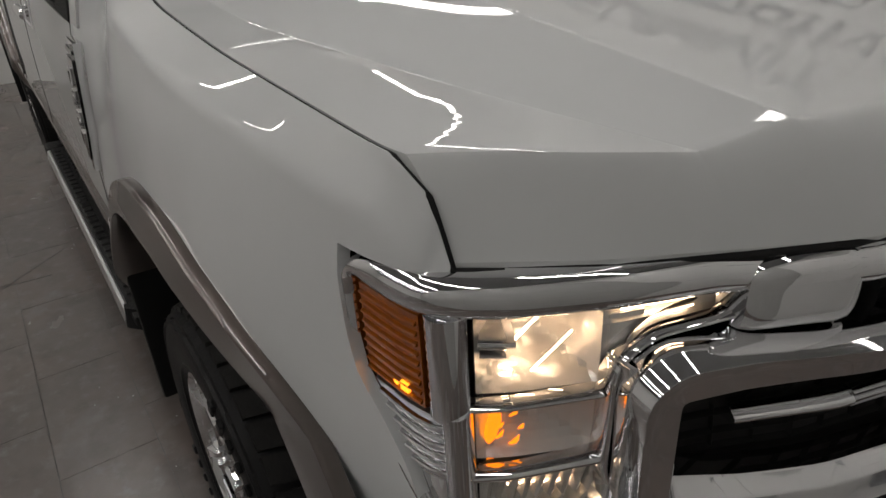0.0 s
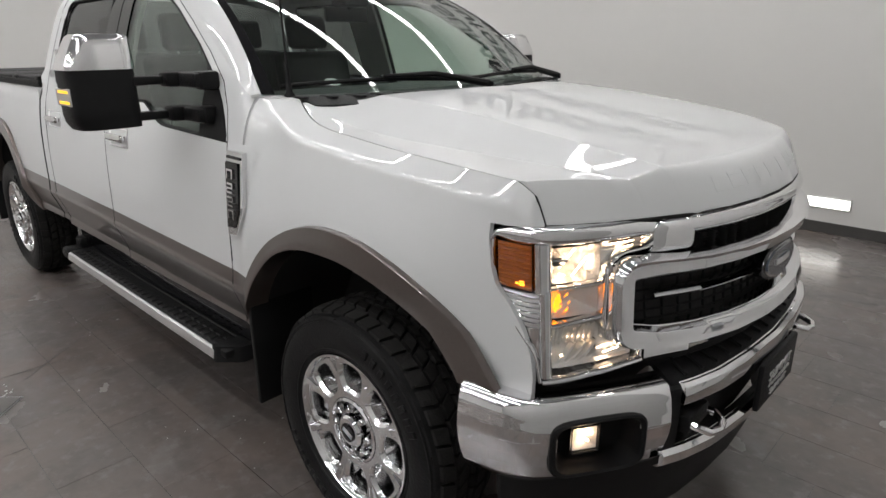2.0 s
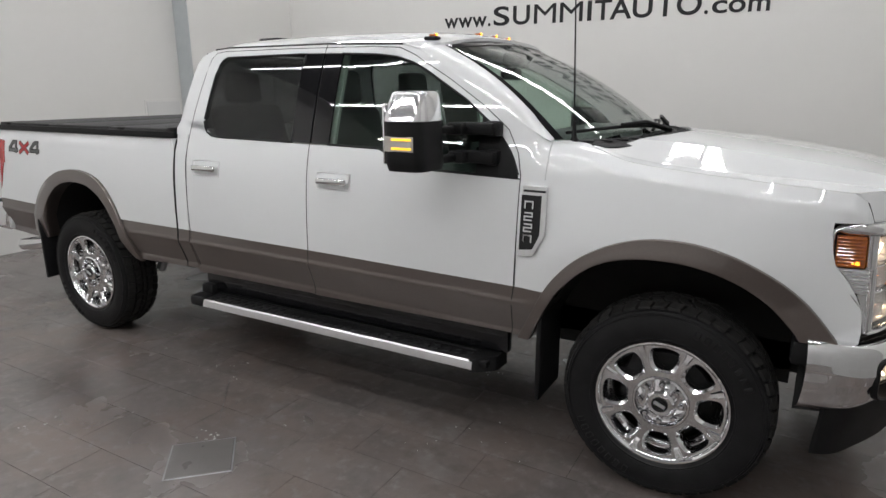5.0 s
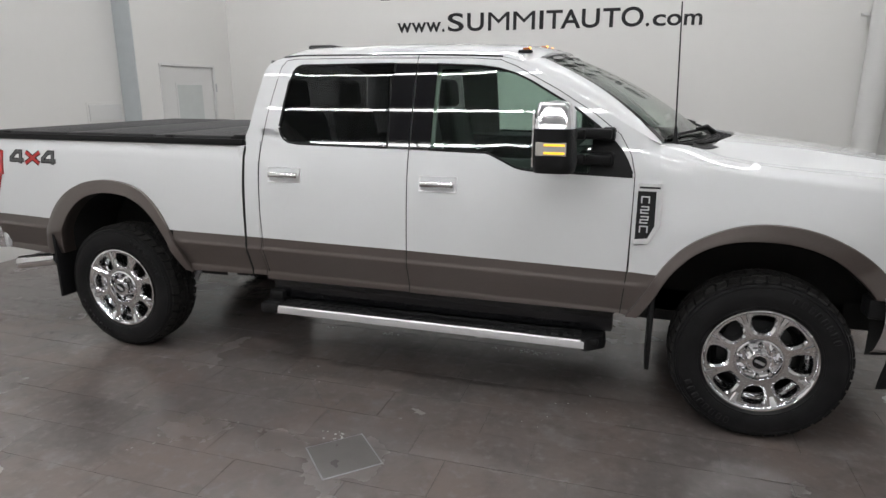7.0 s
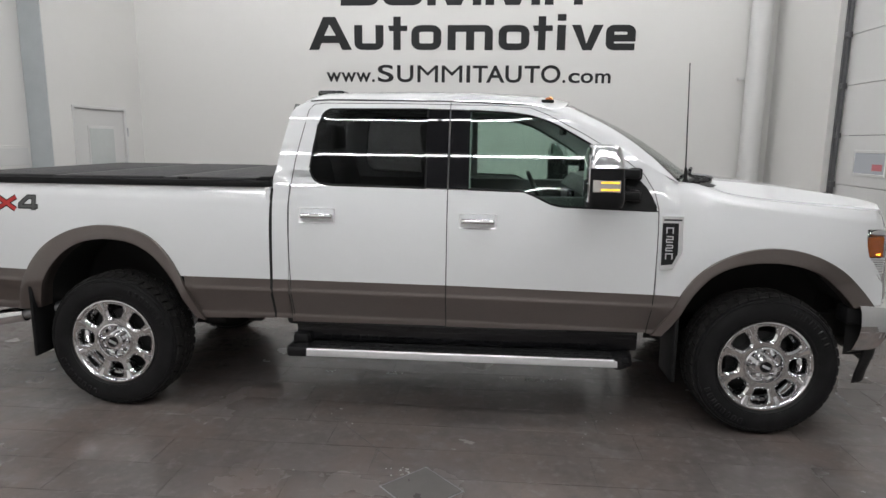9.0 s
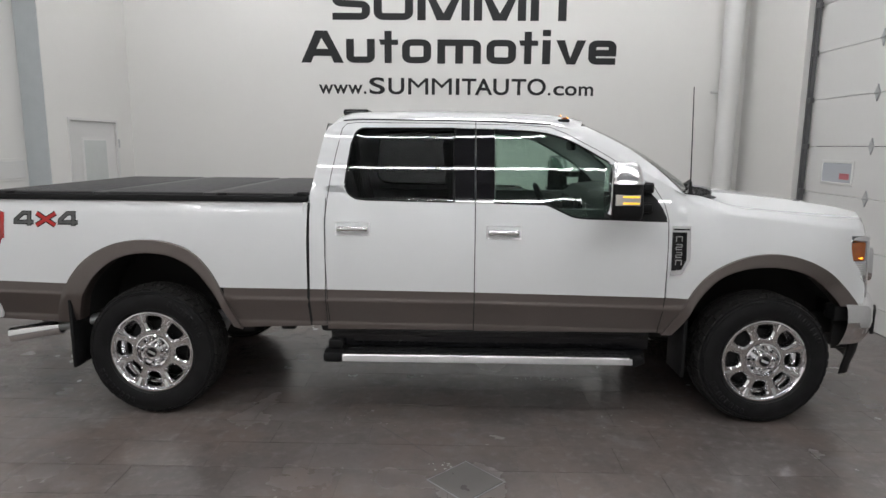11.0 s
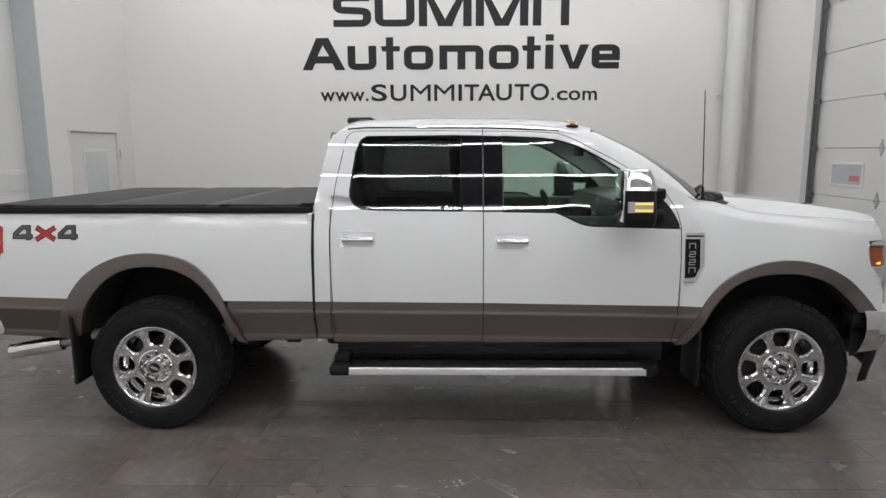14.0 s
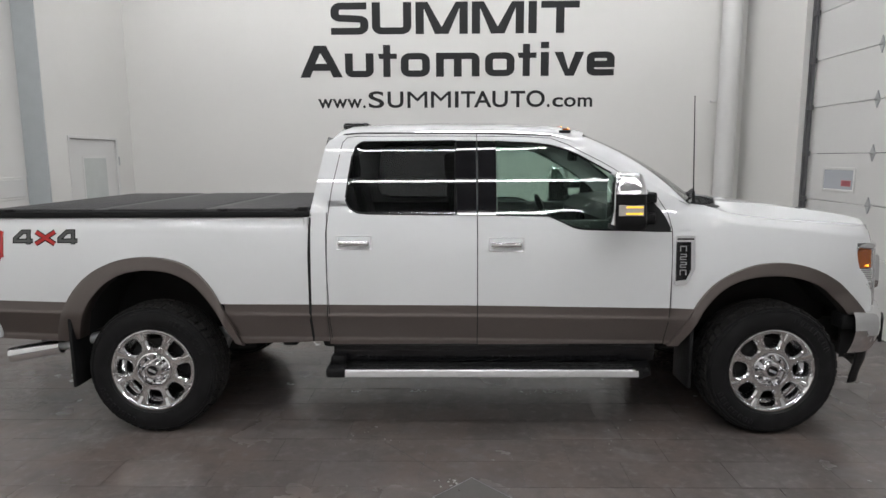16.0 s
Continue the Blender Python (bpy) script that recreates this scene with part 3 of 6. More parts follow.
def seam_line(x):
    return lerp_table(x, (-0.72, 1.52), (-0.45, 1.510), (-0.40, 1.495), (-0.35, 1.477), (-0.30, 1.459), (-0.25, 1.446), (-0.18, 1.433), (0.10, 1.405), (0.585, 1.368), (0.63, 1.335), (0.655, 1.268))


@functools.lru_cache(maxsize=None)
def seam_y(x):
    return soft(seam_side, x, 0.05)


def seam_side(x):
    return lerp_table(x, (-0.45, 0.775), (-0.40, 0.800), (-0.35, 0.822), (-0.30, 0.841), (-0.25, 0.855), (-0.18, 0.865), (-0.10, 0.868), (0.2, 0.868), (0.58, 0.852), (0.66, 0.826))


def body_sheet(low, high, n, fn=side, thick=0.012):
    """A sheet between two lines of (x, z) points, on the body's side."""
    rows = []
    for i in range(n + 1):
        t = i / n
        row = []
        for (x0, z0), (x1, z1) in zip(low, high):
            x, z = x0 + (x1 - x0) * t, z0 + (z1 - z0) * t
            row.append((x, -fn(x, z), z))
        rows.append(row)
    return Geo().slab(rows, (0, thick, 0))


def grey_top(x):
    return lerp_table(x, (-5.0, 0.918), (-4.58, 0.905), (-3.5, 0.89), (-2.9, 0.887), (-1.9, 0.879), (-0.69, 0.860), (-0.5, 0.856), (0.7, 0.85))


def low_side(x, z):
    """The grey lower body: an upright top strip, a crease, a tuck and a small lip."""
    w = side(x, 0.885) if x > -0.72 else half_width(0.885)
    u = z - grey_top(x) + 0.88
    return w + soft(lambda q: lerp_table(q, (0.60, -0.043), (0.640, -0.043), (0.652, -0.047), (0.70, -0.030), (0.75, -0.012), (0.797, 0.007), (0.808, 0.010), (0.822, 0.004), (0.88, 0.0)), u, 0.006)


def spread(a, b, n):
    return [a + (b - a) * i / n for i in range(n + 1)]


def window_low(x):
    return lerp_table(x, (-2.765, 1.56), (-2.755, 1.53), (-2.73, 1.495), (-2.69, 1.475), (-2.62, 1.468), (-1.80, 1.457), (-1.46, 1.450), (-1.40, 1.425), (-1.30, 1.378), (-1.24, 1.366), (-0.685, 1.352))


def window_high(x):
    return lerp_table(x, (-2.765, 1.56), (-2.752, 1.66), (-2.735, 1.80), (-2.722, 1.86), (-2.70, 1.905), (-2.66, 1.926), (-2.04, 1.930), (-1.80, 1.925), (-1.55, 1.913), (-1.43, 1.897), (-1.33, 1.868), (-1.25, 1.832), (-1.0, 1.692), (-0.82, 1.560), (-0.74, 1.47), (-0.70, 1.40), (-0.685, 1.352))


def rail(x):
    return lerp_table(x, (-2.90, 1.90), (-2.87, 1.945), (-2.81, 1.970), (-2.675, 1.980), (-1.915, 1.976), (-1.41, 1.958), (-1.33, 1.935), (-1.22, 1.885), (-1.0, 1.765), (-0.775, 1.635), (-0.60, 1.535), (-0.55, 1.515))


# -- doors
def door(name, x0, x1):
    xs = spread(x0, x1, 30)
    belt = [window_low(x) - 0.006 for x in xs]
    low = [(x, grey_top(x)) for x in xs]
    high = list(zip(xs, belt))
    up = body_sheet(low, high, 14)
    skin, far = pair(name, up, WHITE, truck)
    bottom = [(x, 0.613 + 0.004 * (x - x1)) for x in xs]
    for s, k in ((skin, 0), (far, 1)):
        gl = body_sheet(bottom, [(x, grey_top(x) - 0.0005) for x in xs], 40, low_side)
        part("lower_panel", gl.mirrored() if k else gl, BROWN, s, "stone-grey painted lower door")
    return skin, far


RD = door("rear_door", -2.880, -1.917)
FD = door("front_door", -1.911, -0.679)

# cab corner behind the rear door
xs = spread(-2.985, -2.886, 5)
pair("cab_corner", body_sheet([(x, grey_top(x)) for x in xs], [(x, 1.475) for x in xs], 12), WHITE, truck)
pair("cab_corner_lower", body_sheet([(x, 0.63) for x in xs], [(x, grey_top(x) - 0.0005) for x in xs], 40, low_side), BROWN, truck)

# upper frames: rear pillar, roof rail and front pillar round the windows
zs = spread(1.475, 1.935, 12)
outer = [(lerp_table(z, (1.475, -2.990), (1.73, -2.940), (1.90, -2.905), (1.94, -2.88)), z) for z in zs]
inner = [(lerp_table(z, (1.475, -2.690), (1.495, -2.728), (1.53, -2.757), (1.56, -2.767), (1.66, -2.754), (1.80, -2.737), (1.86, -2.724), (1.905, -2.702), (1.935, -2.66)), z) for z in zs]
pair("rear_pillar", body_sheet(outer, inner, 6), WHITE, truck)
xs = spread(-2.885, -2.66, 8)
pair("roof_corner", body_sheet([(x, 1.935) for x in xs], [(x, max(1.9355, rail(x))) for x in xs], 3), WHITE, truck)
xs = spread(-2.66, -1.33, 26) + spread(-1.29, -0.70, 26)
pair("roof_rail", body_sheet([(x, window_high(x) + 0.004) for x in xs], [(x, rail(x)) for x in xs], 6), WHITE, truck)
xs = spread(-0.70, -0.56, 6)
pair("front_pillar_foot", body_sheet([(x, lerp_table(x, (-0.70, 1.352), (-0.56, 1.352))) for x in xs], [(x, rail(x)) for x in xs], 6), WHITE, truck)

# side windows
def window(name, parent, x0, x1, mat, label, inset=0.012):
    xs = spread(x0, x1, 24)
    fn = lambda x, z: half_width(z) - inset
    for s, p in enumerate(parent):
        gl = body_sheet([(x, window_low(x) - 0.01) for x in xs], [(x, window_high(x) + 0.012) for x in xs], 8, fn, 0.005)
        ob = part(name, gl.mirrored() if s else gl, mat, p, label)
    return ob


window("window", RD, -2.762, -2.05, PRIVACY, "dark tinted rear door window")
window("window", FD, -1.795, -0.86, FRONTGLASS, "lightly tinted front door window")
# gloss black centre pillar and the sail panel ahead of the front window
for p, x0, x1 in ((RD, -2.055, -1.919), (FD, -1.909, -1.79)):
    xs = spread(x0, x1, 4)
    gl = body_sheet([(x, window_low(x)) for x in xs], [(x, window_high(x)) for x in xs], 8, lambda x, z: half_width(z) - 0.006, 0.01)
    part("centre_pillar", gl, GLOSSBLACK, p[0], "gloss black pillar cover")
    part("centre_pillar", gl.mirrored(), GLOSSBLACK, p[1], "gloss black pillar cover")
xs = spread(-2.06, -1.78, 4)
pair("pillar_trim", body_sheet([(x, window_low(x) - 0.02) for x in xs], [(x, window_high(x)) for x in xs], 8, lambda x, z: half_width(z) - 0.045, 0.02), GREYTRIM, truck)
xs = spread(-0.90, -0.688, 12)
gl = body_sheet([(x, window_low(x)) for x in xs], [(x, max(window_low(x) + 0.002, window_high(x))) for x in xs], 8, lambda x, z: half_width(z) + 0.002, 0.02)
part("sail_panel", gl, BLACK, FD[0], "black plastic mirror base")
part("sail_panel", gl.mirrored(), BLACK, FD[1], "black plastic mirror base")
# window seals
def edge_line(fn_pts, r, off=0.0):
    return Geo().tube([(x, -(half_width(z) - 0.004 + off), z) for x, z in fn_pts], r, 6)


def outline(x0, x1, n=40):
    xs = spread(x0, x1, n)
    return [(x, window_low(x)) for x in xs] + [(x, window_high(x)) for x in reversed(xs)]


for p, a, b in ((RD, -2.764, -2.05), (FD, -1.795, -0.69)):
    gl = edge_line(outline(a, b), 0.007)
    part("window_seal", gl, BLACK, p[0])
    part("window_seal", gl.mirrored(), BLACK, p[1])
# door gaps
def gap(pts, r=0.0028, off=-0.0015):
    dense = []
    for (xa, za), (xb, zb) in zip(pts, pts[1:]):
        n = max(2, int(math.hypot(xb - xa, zb - za) / 0.03))
        dense += [(xa + (xb - xa) * i / n, za + (zb - za) * i / n) for i in range(n)]
    dense.append(pts[-1])
    return Geo().tube([(x, -((side(x, z) if z > grey_top(x) else low_side(x, z)) + off), z) for x, z in dense], r, 6)


pair("door_gap", gap([(-1.914, 0.612), (-1.914, 1.455)]), SEAM, truck)
pair("door_gap", gap([(-1.914, 1.93), (-1.914, 1.974)], 0.003), SEAM, truck)
pair("door_gap", gap([(-2.866, 0.625), (-2.872, 0.87), (-2.884, 1.09), (-2.888, 1.34), (-2.870, 1.50), (-2.855, 1.62), (-2.81, 1.84), (-2.795, 1.92), (-2.765, 1.955), (-2.70, 1.963), (-2.2, 1.963), (-1.60, 1.955), (-1.43, 1.944), (-1.33, 1.905), (-1.10, 1.785), (-0.90, 1.665), (-0.76, 1.56), (-0.70, 1.46), (-0.676, 1.36), (-0.676, 1.20), (-0.682, 0.86), (-0.702, 0.612)]), SEAM, truck)

# -- front fender
def arch(cx, cz, pts):
    return [(cx + dx, cz + dz) for dx, dz in pts]


F_OUT = [(-0.700, 0.612), (-0.655, 0.69), (-0.612, 0.77), (-0.56, 0.872), (-0.52, 0.935), (-0.463, 1.000), (-0.40, 1.052), (-0.331, 1.092), (-0.265, 1.121), (-0.196, 1.143), (-0.13, 1.155), (-0.061, 1.160), (0.025, 1.156), (0.112, 1.140), (0.20, 1.112), (0.288, 1.070), (0.365, 1.022), (0.433, 0.965), (0.49, 0.905), (0.545, 0.838), (0.56, 0.815)]
F_IN = [(-0.610, 0.600), (-0.578, 0.655), (-0.548, 0.714), (-0.510, 0.79), (-0.469, 0.862), (-0.42, 0.922), (-0.371, 0.970), (-0.315, 1.008), (-0.254, 1.036), (-0.19, 1.054), (-0.118, 1.065), (-0.05, 1.068), (0.02, 1.066), (0.09, 1.057), (0.159, 1.040), (0.235, 1.010), (0.302, 0.970), (0.36, 0.925), (0.412, 0.876), (0.45, 0.835), (0.468, 0.808)]
R_OUT = [(-4.605, 0.655), (-4.58, 0.735), (-4.55, 0.813), (-4.505, 0.905), (-4.459, 0.976), (-4.395, 1.05), (-4.325, 1.108), (-4.26, 1.145), (-4.197, 1.172), (-4.12, 1.190), (-4.044, 1.198), (-3.96, 1.197), (-3.879, 1.186), (-3.81, 1.168), (-3.74, 1.137), (-3.67, 1.08), (-3.606, 1.003), (-3.555, 0.915), (-3.508, 0.816), (-3.465, 0.715), (-3.427, 0.620)]
R_IN = [(-4.520, 0.655), (-4.495, 0.735), (-4.471, 0.806), (-4.435, 0.88), (-4.397, 0.938), (-4.34, 1.0), (-4.282, 1.046), (-4.23, 1.075), (-4.172, 1.096), (-4.115, 1.107), (-4.054, 1.112), (-3.97, 1.109), (-3.888, 1.096), (-3.82, 1.068), (-3.75, 1.026), (-3.68, 0.955), (-3.616, 0.868), (-3.58, 0.805), (-3.551, 0.741), (-3.527, 0.68), (-3.506, 0.620)]


def refine(pts, k=3):
    """Catmull-Rom through the points."""
    out = []
    for i in range(len(pts) - 1):
        p0, p1, p2, p3 = pts[max(i - 1, 0)], pts[i], pts[i + 1], pts[min(i + 2, len(pts) - 1)]
        for j in range(k):
            t = j / k
            out.append(tuple(0.5 * (2 * b + (c - a) * t + (2 * a - 5 * b + 4 * c - d) * t * t + (3 * b - a - 3 * c + d) * t ** 3) for a, b, c, d in zip(p0, p1, p2, p3)))
    return out + [pts[-1]]


F_OUT, F_IN, R_OUT, R_IN = refine(F_OUT), refine(F_IN), refine(R_OUT), refine(R_IN)
F_OUT, R_OUT = ([(x + 0.018 * (x + 2.09), z - 0.018 * (1.83 - z)) for x, z in c] for c in (F_OUT, R_OUT))
F_OUT = [(x, z + 0.006) for x, z in F_OUT]
R_OUT = [(x - 0.034 * smooth((-4.0 - x) / 0.5), z + 0.013 * smooth((z - 0.7) / 0.3)) for x, z in R_OUT]


def arch_z(curve, x):
    return float(np.interp(x, [p[0] for p in curve], [p[1] for p in curve]))


mid_f = [((a[0] + b[0]) / 2, (a[1] + b[1]) / 2) for a, b in zip(F_OUT, F_IN)]
mid_r = [((a[0] + b[0]) / 2, (a[1] + b[1]) / 2) for a, b in zip(R_OUT, R_IN)]
BELLY = lambda x: soft(lambda q: lerp_table(q, (-0.75, 0.972), (-0.3, 0.980), (0.0, 0.986), (0.2, 0.976), (0.35, 0.952), (0.45, 0.924), (0.53, 0.899), (0.60, 0.886), (0.67, 0.872)), x, 0.06)


@functools.lru_cache(maxsize=None)
def fender_edge(x):
    """Hood gap, shoulder crease and belly of the fender at a place along."""
    out = soft(lambda q: lerp_table(q, (-0.35, 0.090), (-0.2, 0.070), (0.1, 0.060), (0.35, 0.046), (0.53, 0.030), (0.66, 0.024)), x, 0.1)
    down = soft(lambda q: lerp_table(q, (-0.35, 0.050), (-0.2, 0.036), (0.1, 0.040), (0.35, 0.050), (0.53, 0.062), (0.66, 0.05)), x, 0.1)
    return seam_y(x), seam_z(x), BELLY(x), out, down


def fender_w(x, z):
    """The fender's half width: from the hood gap out to a shoulder crease, then down to its belly."""
    x = round(x, 5)
    ys, zs, belly, out, down = fender_edge(x)
    yc, zc = ys + out, zs - down
    w = 0.0
    for dz in (-0.012, -0.008, -0.004, 0.0, 0.004, 0.008, 0.012):
        q = z + dz
        w += ys + out * (zs - q) / down if q > zc else yc + (belly - yc) * (1 - (1 - min(1.0, (zc - q) / (zc - 1.07))) ** 1.5)
    w = w / 7 - 0.10 * max(0.0, 0.98 - z) ** 2
    e = smooth((x + 0.64) / 0.34)
    return w if e >= 1 else side(x, z) * (1 - e) + w * e


def fender_normal(x, z):
    h = 0.006
    wx = (fender_w(x + h, z) - fender_w(x - h, z)) / (2 * h)
    zt = min(z, fender_edge(round(x, 5))[1] - h)
    wz = (fender_w(x, zt + h) - fender_w(x, zt - h)) / (2 * h)
    return Vector((-wx, -1, -wz)).normalized()


def fender_patch(name, pts, parent, thick):
    """A sheet of (x, z) rows on the fender's surface, on both sides of the truck."""
    front = [n for r in pts for n in [fender_normal(*p) for p in r]]
    out = []
    geo = Geo().slab([[(x, -fender_w(x, z), z) for x, z in r] for r in pts], (0, thick, 0))
    for k, g in enumerate((geo, geo.mirrored())):
        ob = part(name, g, WHITE, parent[k], angle=50)
        nn = [Vector((n.x, -n.y, n.z)) if k else n for n in front]
        ob.data.normals_split_custom_set_from_vertices([tuple(n) for n in nn] + [tuple(-n) for n in nn] + [(0, 0, 0)] * (len(g.v) - 2 * len(nn)))
        out.append(ob)
    return out


ZL = 1.262
xs = spread(0, 1, 80)
low = lambda x: max(arch_z(mid_f, x) if x < 0.51 else lerp_table(x, (0.51, 0.83), (0.56, 0.805), (0.66, 0.80)), grey_top(x) if x < -0.53 else 0)
pts = []
for i in range(25):
    row = []
    for t in xs:
        x = -0.674 + 1.329 * t
        z = low(x) + (ZL - low(x)) * i / 24
        row.append((x - smooth((x - 0.25) / 0.405) * (0.655 - HEAD_X(min(z, 1.246))), z))
    pts.append(row)
lower = fender_patch("front_fender", pts, (truck, truck), 0.016)
FENDER = lower
pts = []
for i in range(49):
    u = 1 - (1 - i / 48) ** 1.15
    pts.append([(x, ZL + (max(seam_z(x), ZL + 0.004) - ZL) * u) for x in spread(-0.674, 0.655, 90)])
fender_patch("fender_shoulder", pts, lower, 0.0015)
# grey lower corner of the fender ahead of the door
xs = spread(-0.696, -0.50, 8)
pair("fender_lower", body_sheet([(x, 0.608 + max(0, (x + 0.64)) * 1.6) for x in xs], [(x, max(grey_top(x) - 0.0005, 0.608 + max(0, (x + 0.64)) * 1.6 + 0.001)) for x in xs], 40, low_side), BROWN, truck)


def flare(out, inn):
    prof = [(0.0, -0.003), (0.0, 0.014), (0.015, 0.0205), (0.04, 0.0230), (0.3, 0.0265), (0.6, 0.0310), (0.9, 0.0360), (0.965, 0.0355), (1.0, 0.026), (1.01, 0.0), (1.02, -0.06)]
    rows = []
    for t, o in prof:
        row = []
        for (x0, z0), (x1, z1) in zip(out, inn):
            x, z = x0 + (x1 - x0) * t, z0 + (z1 - z0) * t
            b = fender_w(x0, z0) if x0 > -0.66 else side(x0, z0)
            row.append((x, -(max(b, 0.915) + o), z))
        rows.append(row)
    return Geo().grid(rows)


pair("front_wheel_flare", flare(F_OUT, F_IN), BROWN, truck, "stone-grey painted wheel arch flare", 33)
pair("rear_wheel_flare", flare(R_OUT, R_IN), BROWN, truck, "stone-grey painted wheel arch flare", 33)
# wheel houses
def well(inn):
    rows = []
    for y in (-0.95, -0.75, -0.52):
        rows.append([(x, y, z + 0.01) for x, z in inn])
    g = Geo().grid(rows)
    n = len(inn)
    g.add([(x, -0.52, z + 0.01) for x, z in inn] + [(inn[-1][0], -0.52, 0.45), (inn[0][0], -0.52, 0.45)], [tuple(range(n + 2))])
    return g


pair("wheel_house", well(F_IN), DARK, truck)
pair("wheel_house", well(R_IN), DARK, truck)

# -- cargo bed
xs = spread(-5.085, -2.993, 90)
low = []
for x in xs:
    if -4.56 < x < -3.47:
        low.append((x, max(grey_top(x), arch_z(mid_r, x))))
    else:
        low.append((x, grey_top(x)))
BEDTOP = lambda x: lerp_table(x, (-5.1, 1.458), (-2.99, 1.449))
BED = pair("bed_side", body_sheet(low, [(x, BEDTOP(x)) for x in xs], 16), WHITE, truck)
for x0, x1 in ((-5.085, -4.48), (-3.55, -2.993)):
    xs = spread(x0, x1, 24)
    pair("bed_lower", body_sheet([(x, min(grey_top(x) - 0.002, max(lerp_table(x, (-5.09, 0.655), (-4.6, 0.628), (-3.43, 0.615), (-2.99, 0.628)), arch_z(mid_r, x) if -4.56 < x < -3.47 else 0))) for x in xs], [(x, grey_top(x) - 0.0005) for x in xs], 40, low_side), BROWN, truck)
# gap between cab and bed, rounded front edge of the bed
pair("bed_gap", gap([(-2.989, 0.63), (-2.995, 0.89), (-2.998, 1.2), (-2.992, 1.44)], 0.016, -0.012), SEAM, truck)
part("bed_front", Geo().box((-3.03, -0.945, 0.93), (-3.0, 0.945, 1.45), 0.012), WHITE, truck)
part("tailgate", Geo().box((-5.13, -0.80, 0.72), (-5.06, 0.80, 1.455), 0.02), WHITE, truck)
g = Geo().box((-5.09, -0.965, 0.66), (-5.05, -0.80, 1.45), 0.012)
pair("bed_rear_post", g, WHITE, truck)
# tail lamp wrapping the corner
xs = spread(-5.10, -4.975, 8)
tl = body_sheet([(x, lerp_table(x, (-5.10, 0.95), (-5.05, 1.02), (-4.99, 1.20))) for x in xs], [(x, lerp_table(x, (-5.10, 1.385), (-5.0, 1.375), (-4.975, 1.365))) for x in xs], 8, lambda x, z: side(-4.5, z) + 0.008 - 0.25 * max(0, -5.04 - x), 0.02)
for b, k in zip(BED, (0, 1)):
    part("tail_lamp", tl.mirrored() if k else tl, RED, b, "red tail lamp")
# tonneau cover: three folding panels on side rails
cover = part("bed_cover_rail", Geo().box((-5.07, -0.935, 1.448), (-3.0, -0.885, 1.488), 0.008), BLACK, truck)
part("bed_cover_rail", Geo().box((-5.07, 0.885, 1.448), (-3.0, 0.935, 1.488), 0.008), BLACK, truck)
for x0, x1 in ((-5.06, -4.40), (-4.30, -3.68), (-3.60, -3.01)):
    part("bed_cover_panel", Geo().box((x0, -0.915, 1.482), (x1, 0.915, 1.506), 0.009), VINYL, truck, "black vinyl folding bed cover panel")
for x0, x1 in ((-4.40, -4.30), (-3.68, -3.60)):
    part("bed_cover_hinge", Geo().box((x0, -0.91, 1.480), (x1, 0.91, 1.502), 0.004), material("grey_hinge_strip", (0.035, 0.035, 0.036), 0.5), truck)
for x in (-4.94, -3.55, -3.06):
    pair("cover_clamp", Geo().box((x - 0.03, -0.925, 1.478), (x + 0.03, -0.905, 1.505), 0.004), BLACK, truck)
pair("bed_corner_clip", Geo().box((-3.07, -0.93, 1.484), (-3.0, -0.86, 1.515), 0.010), BLACK, truck)

# -- roof
def roof_edge(x):
    """Half width and height of the roof's edge: on the door line, then drawn in to the windshield's corner."""
    k = smooth((x + 1.44) / 0.23)
    return half_width(rail(x)) * (1 - k) + 0.732 * k, rail(x) * (1 - k) + 1.952 * k


rows = []
for i in range(25):
    t = i / 24
    x = -2.90 + (-1.22 + 2.90) * t
    row = []
    for j in range(25):
        v = -1 + 2 * j / 24
        edge, e = roof_edge(x)
        y = v * edge
        front = lerp_table(x, (-2.90, 1.985), (-2.86, 2.032), (-2.78, 2.058), (-2.2, 2.072), (-1.7, 2.067), (-1.4, 2.050), (-1.30, 2.032), (-1.22, 2.008))
        z = e + (front - e) * (1 - abs(v) ** 3.2)
        xx = x + 0.09 * (1 - v * v) * smooth((t - 0.75) / 0.25)
        row.append((xx, y, z))
    rows.append(row)
part("roof", Geo().slab(rows, (0, 0, -0.015)), WHITE, truck)
part("cab_back", Geo().box((-2.985, -0.90, 0.65), (-2.955, 0.90, 1.50), 0.01), WHITE, truck)
rows = [[(-2.985 + 0.085 * i / 4, y * (half_width(1.50 + 0.46 * i / 4) - 0.035), 1.50 + 0.46 * i / 4) for y in spread(-1, 1, 12)] for i in range(5)]
part("rear_window", Geo().slab(rows, (0.006, 0, 0)), PRIVACY, truck, "dark tinted rear window")
# black drip moulding along the roof
xs = spread(-2.79, -1.42, 40)
pair("drip_moulding", Geo().tube([(x, -(half_width(rail(x)) - 0.004), rail(x) + 0.004) for x in xs], 0.006, 6), BLACK, truck)
# roof lamp at the cab's back
part("cargo_lamp", Geo().box((-2.87, -0.30, 2.03), (-2.68, 0.30, 2.075), 0.02, 3), GLOSSBLACK, truck, "black high cargo lamp housing")
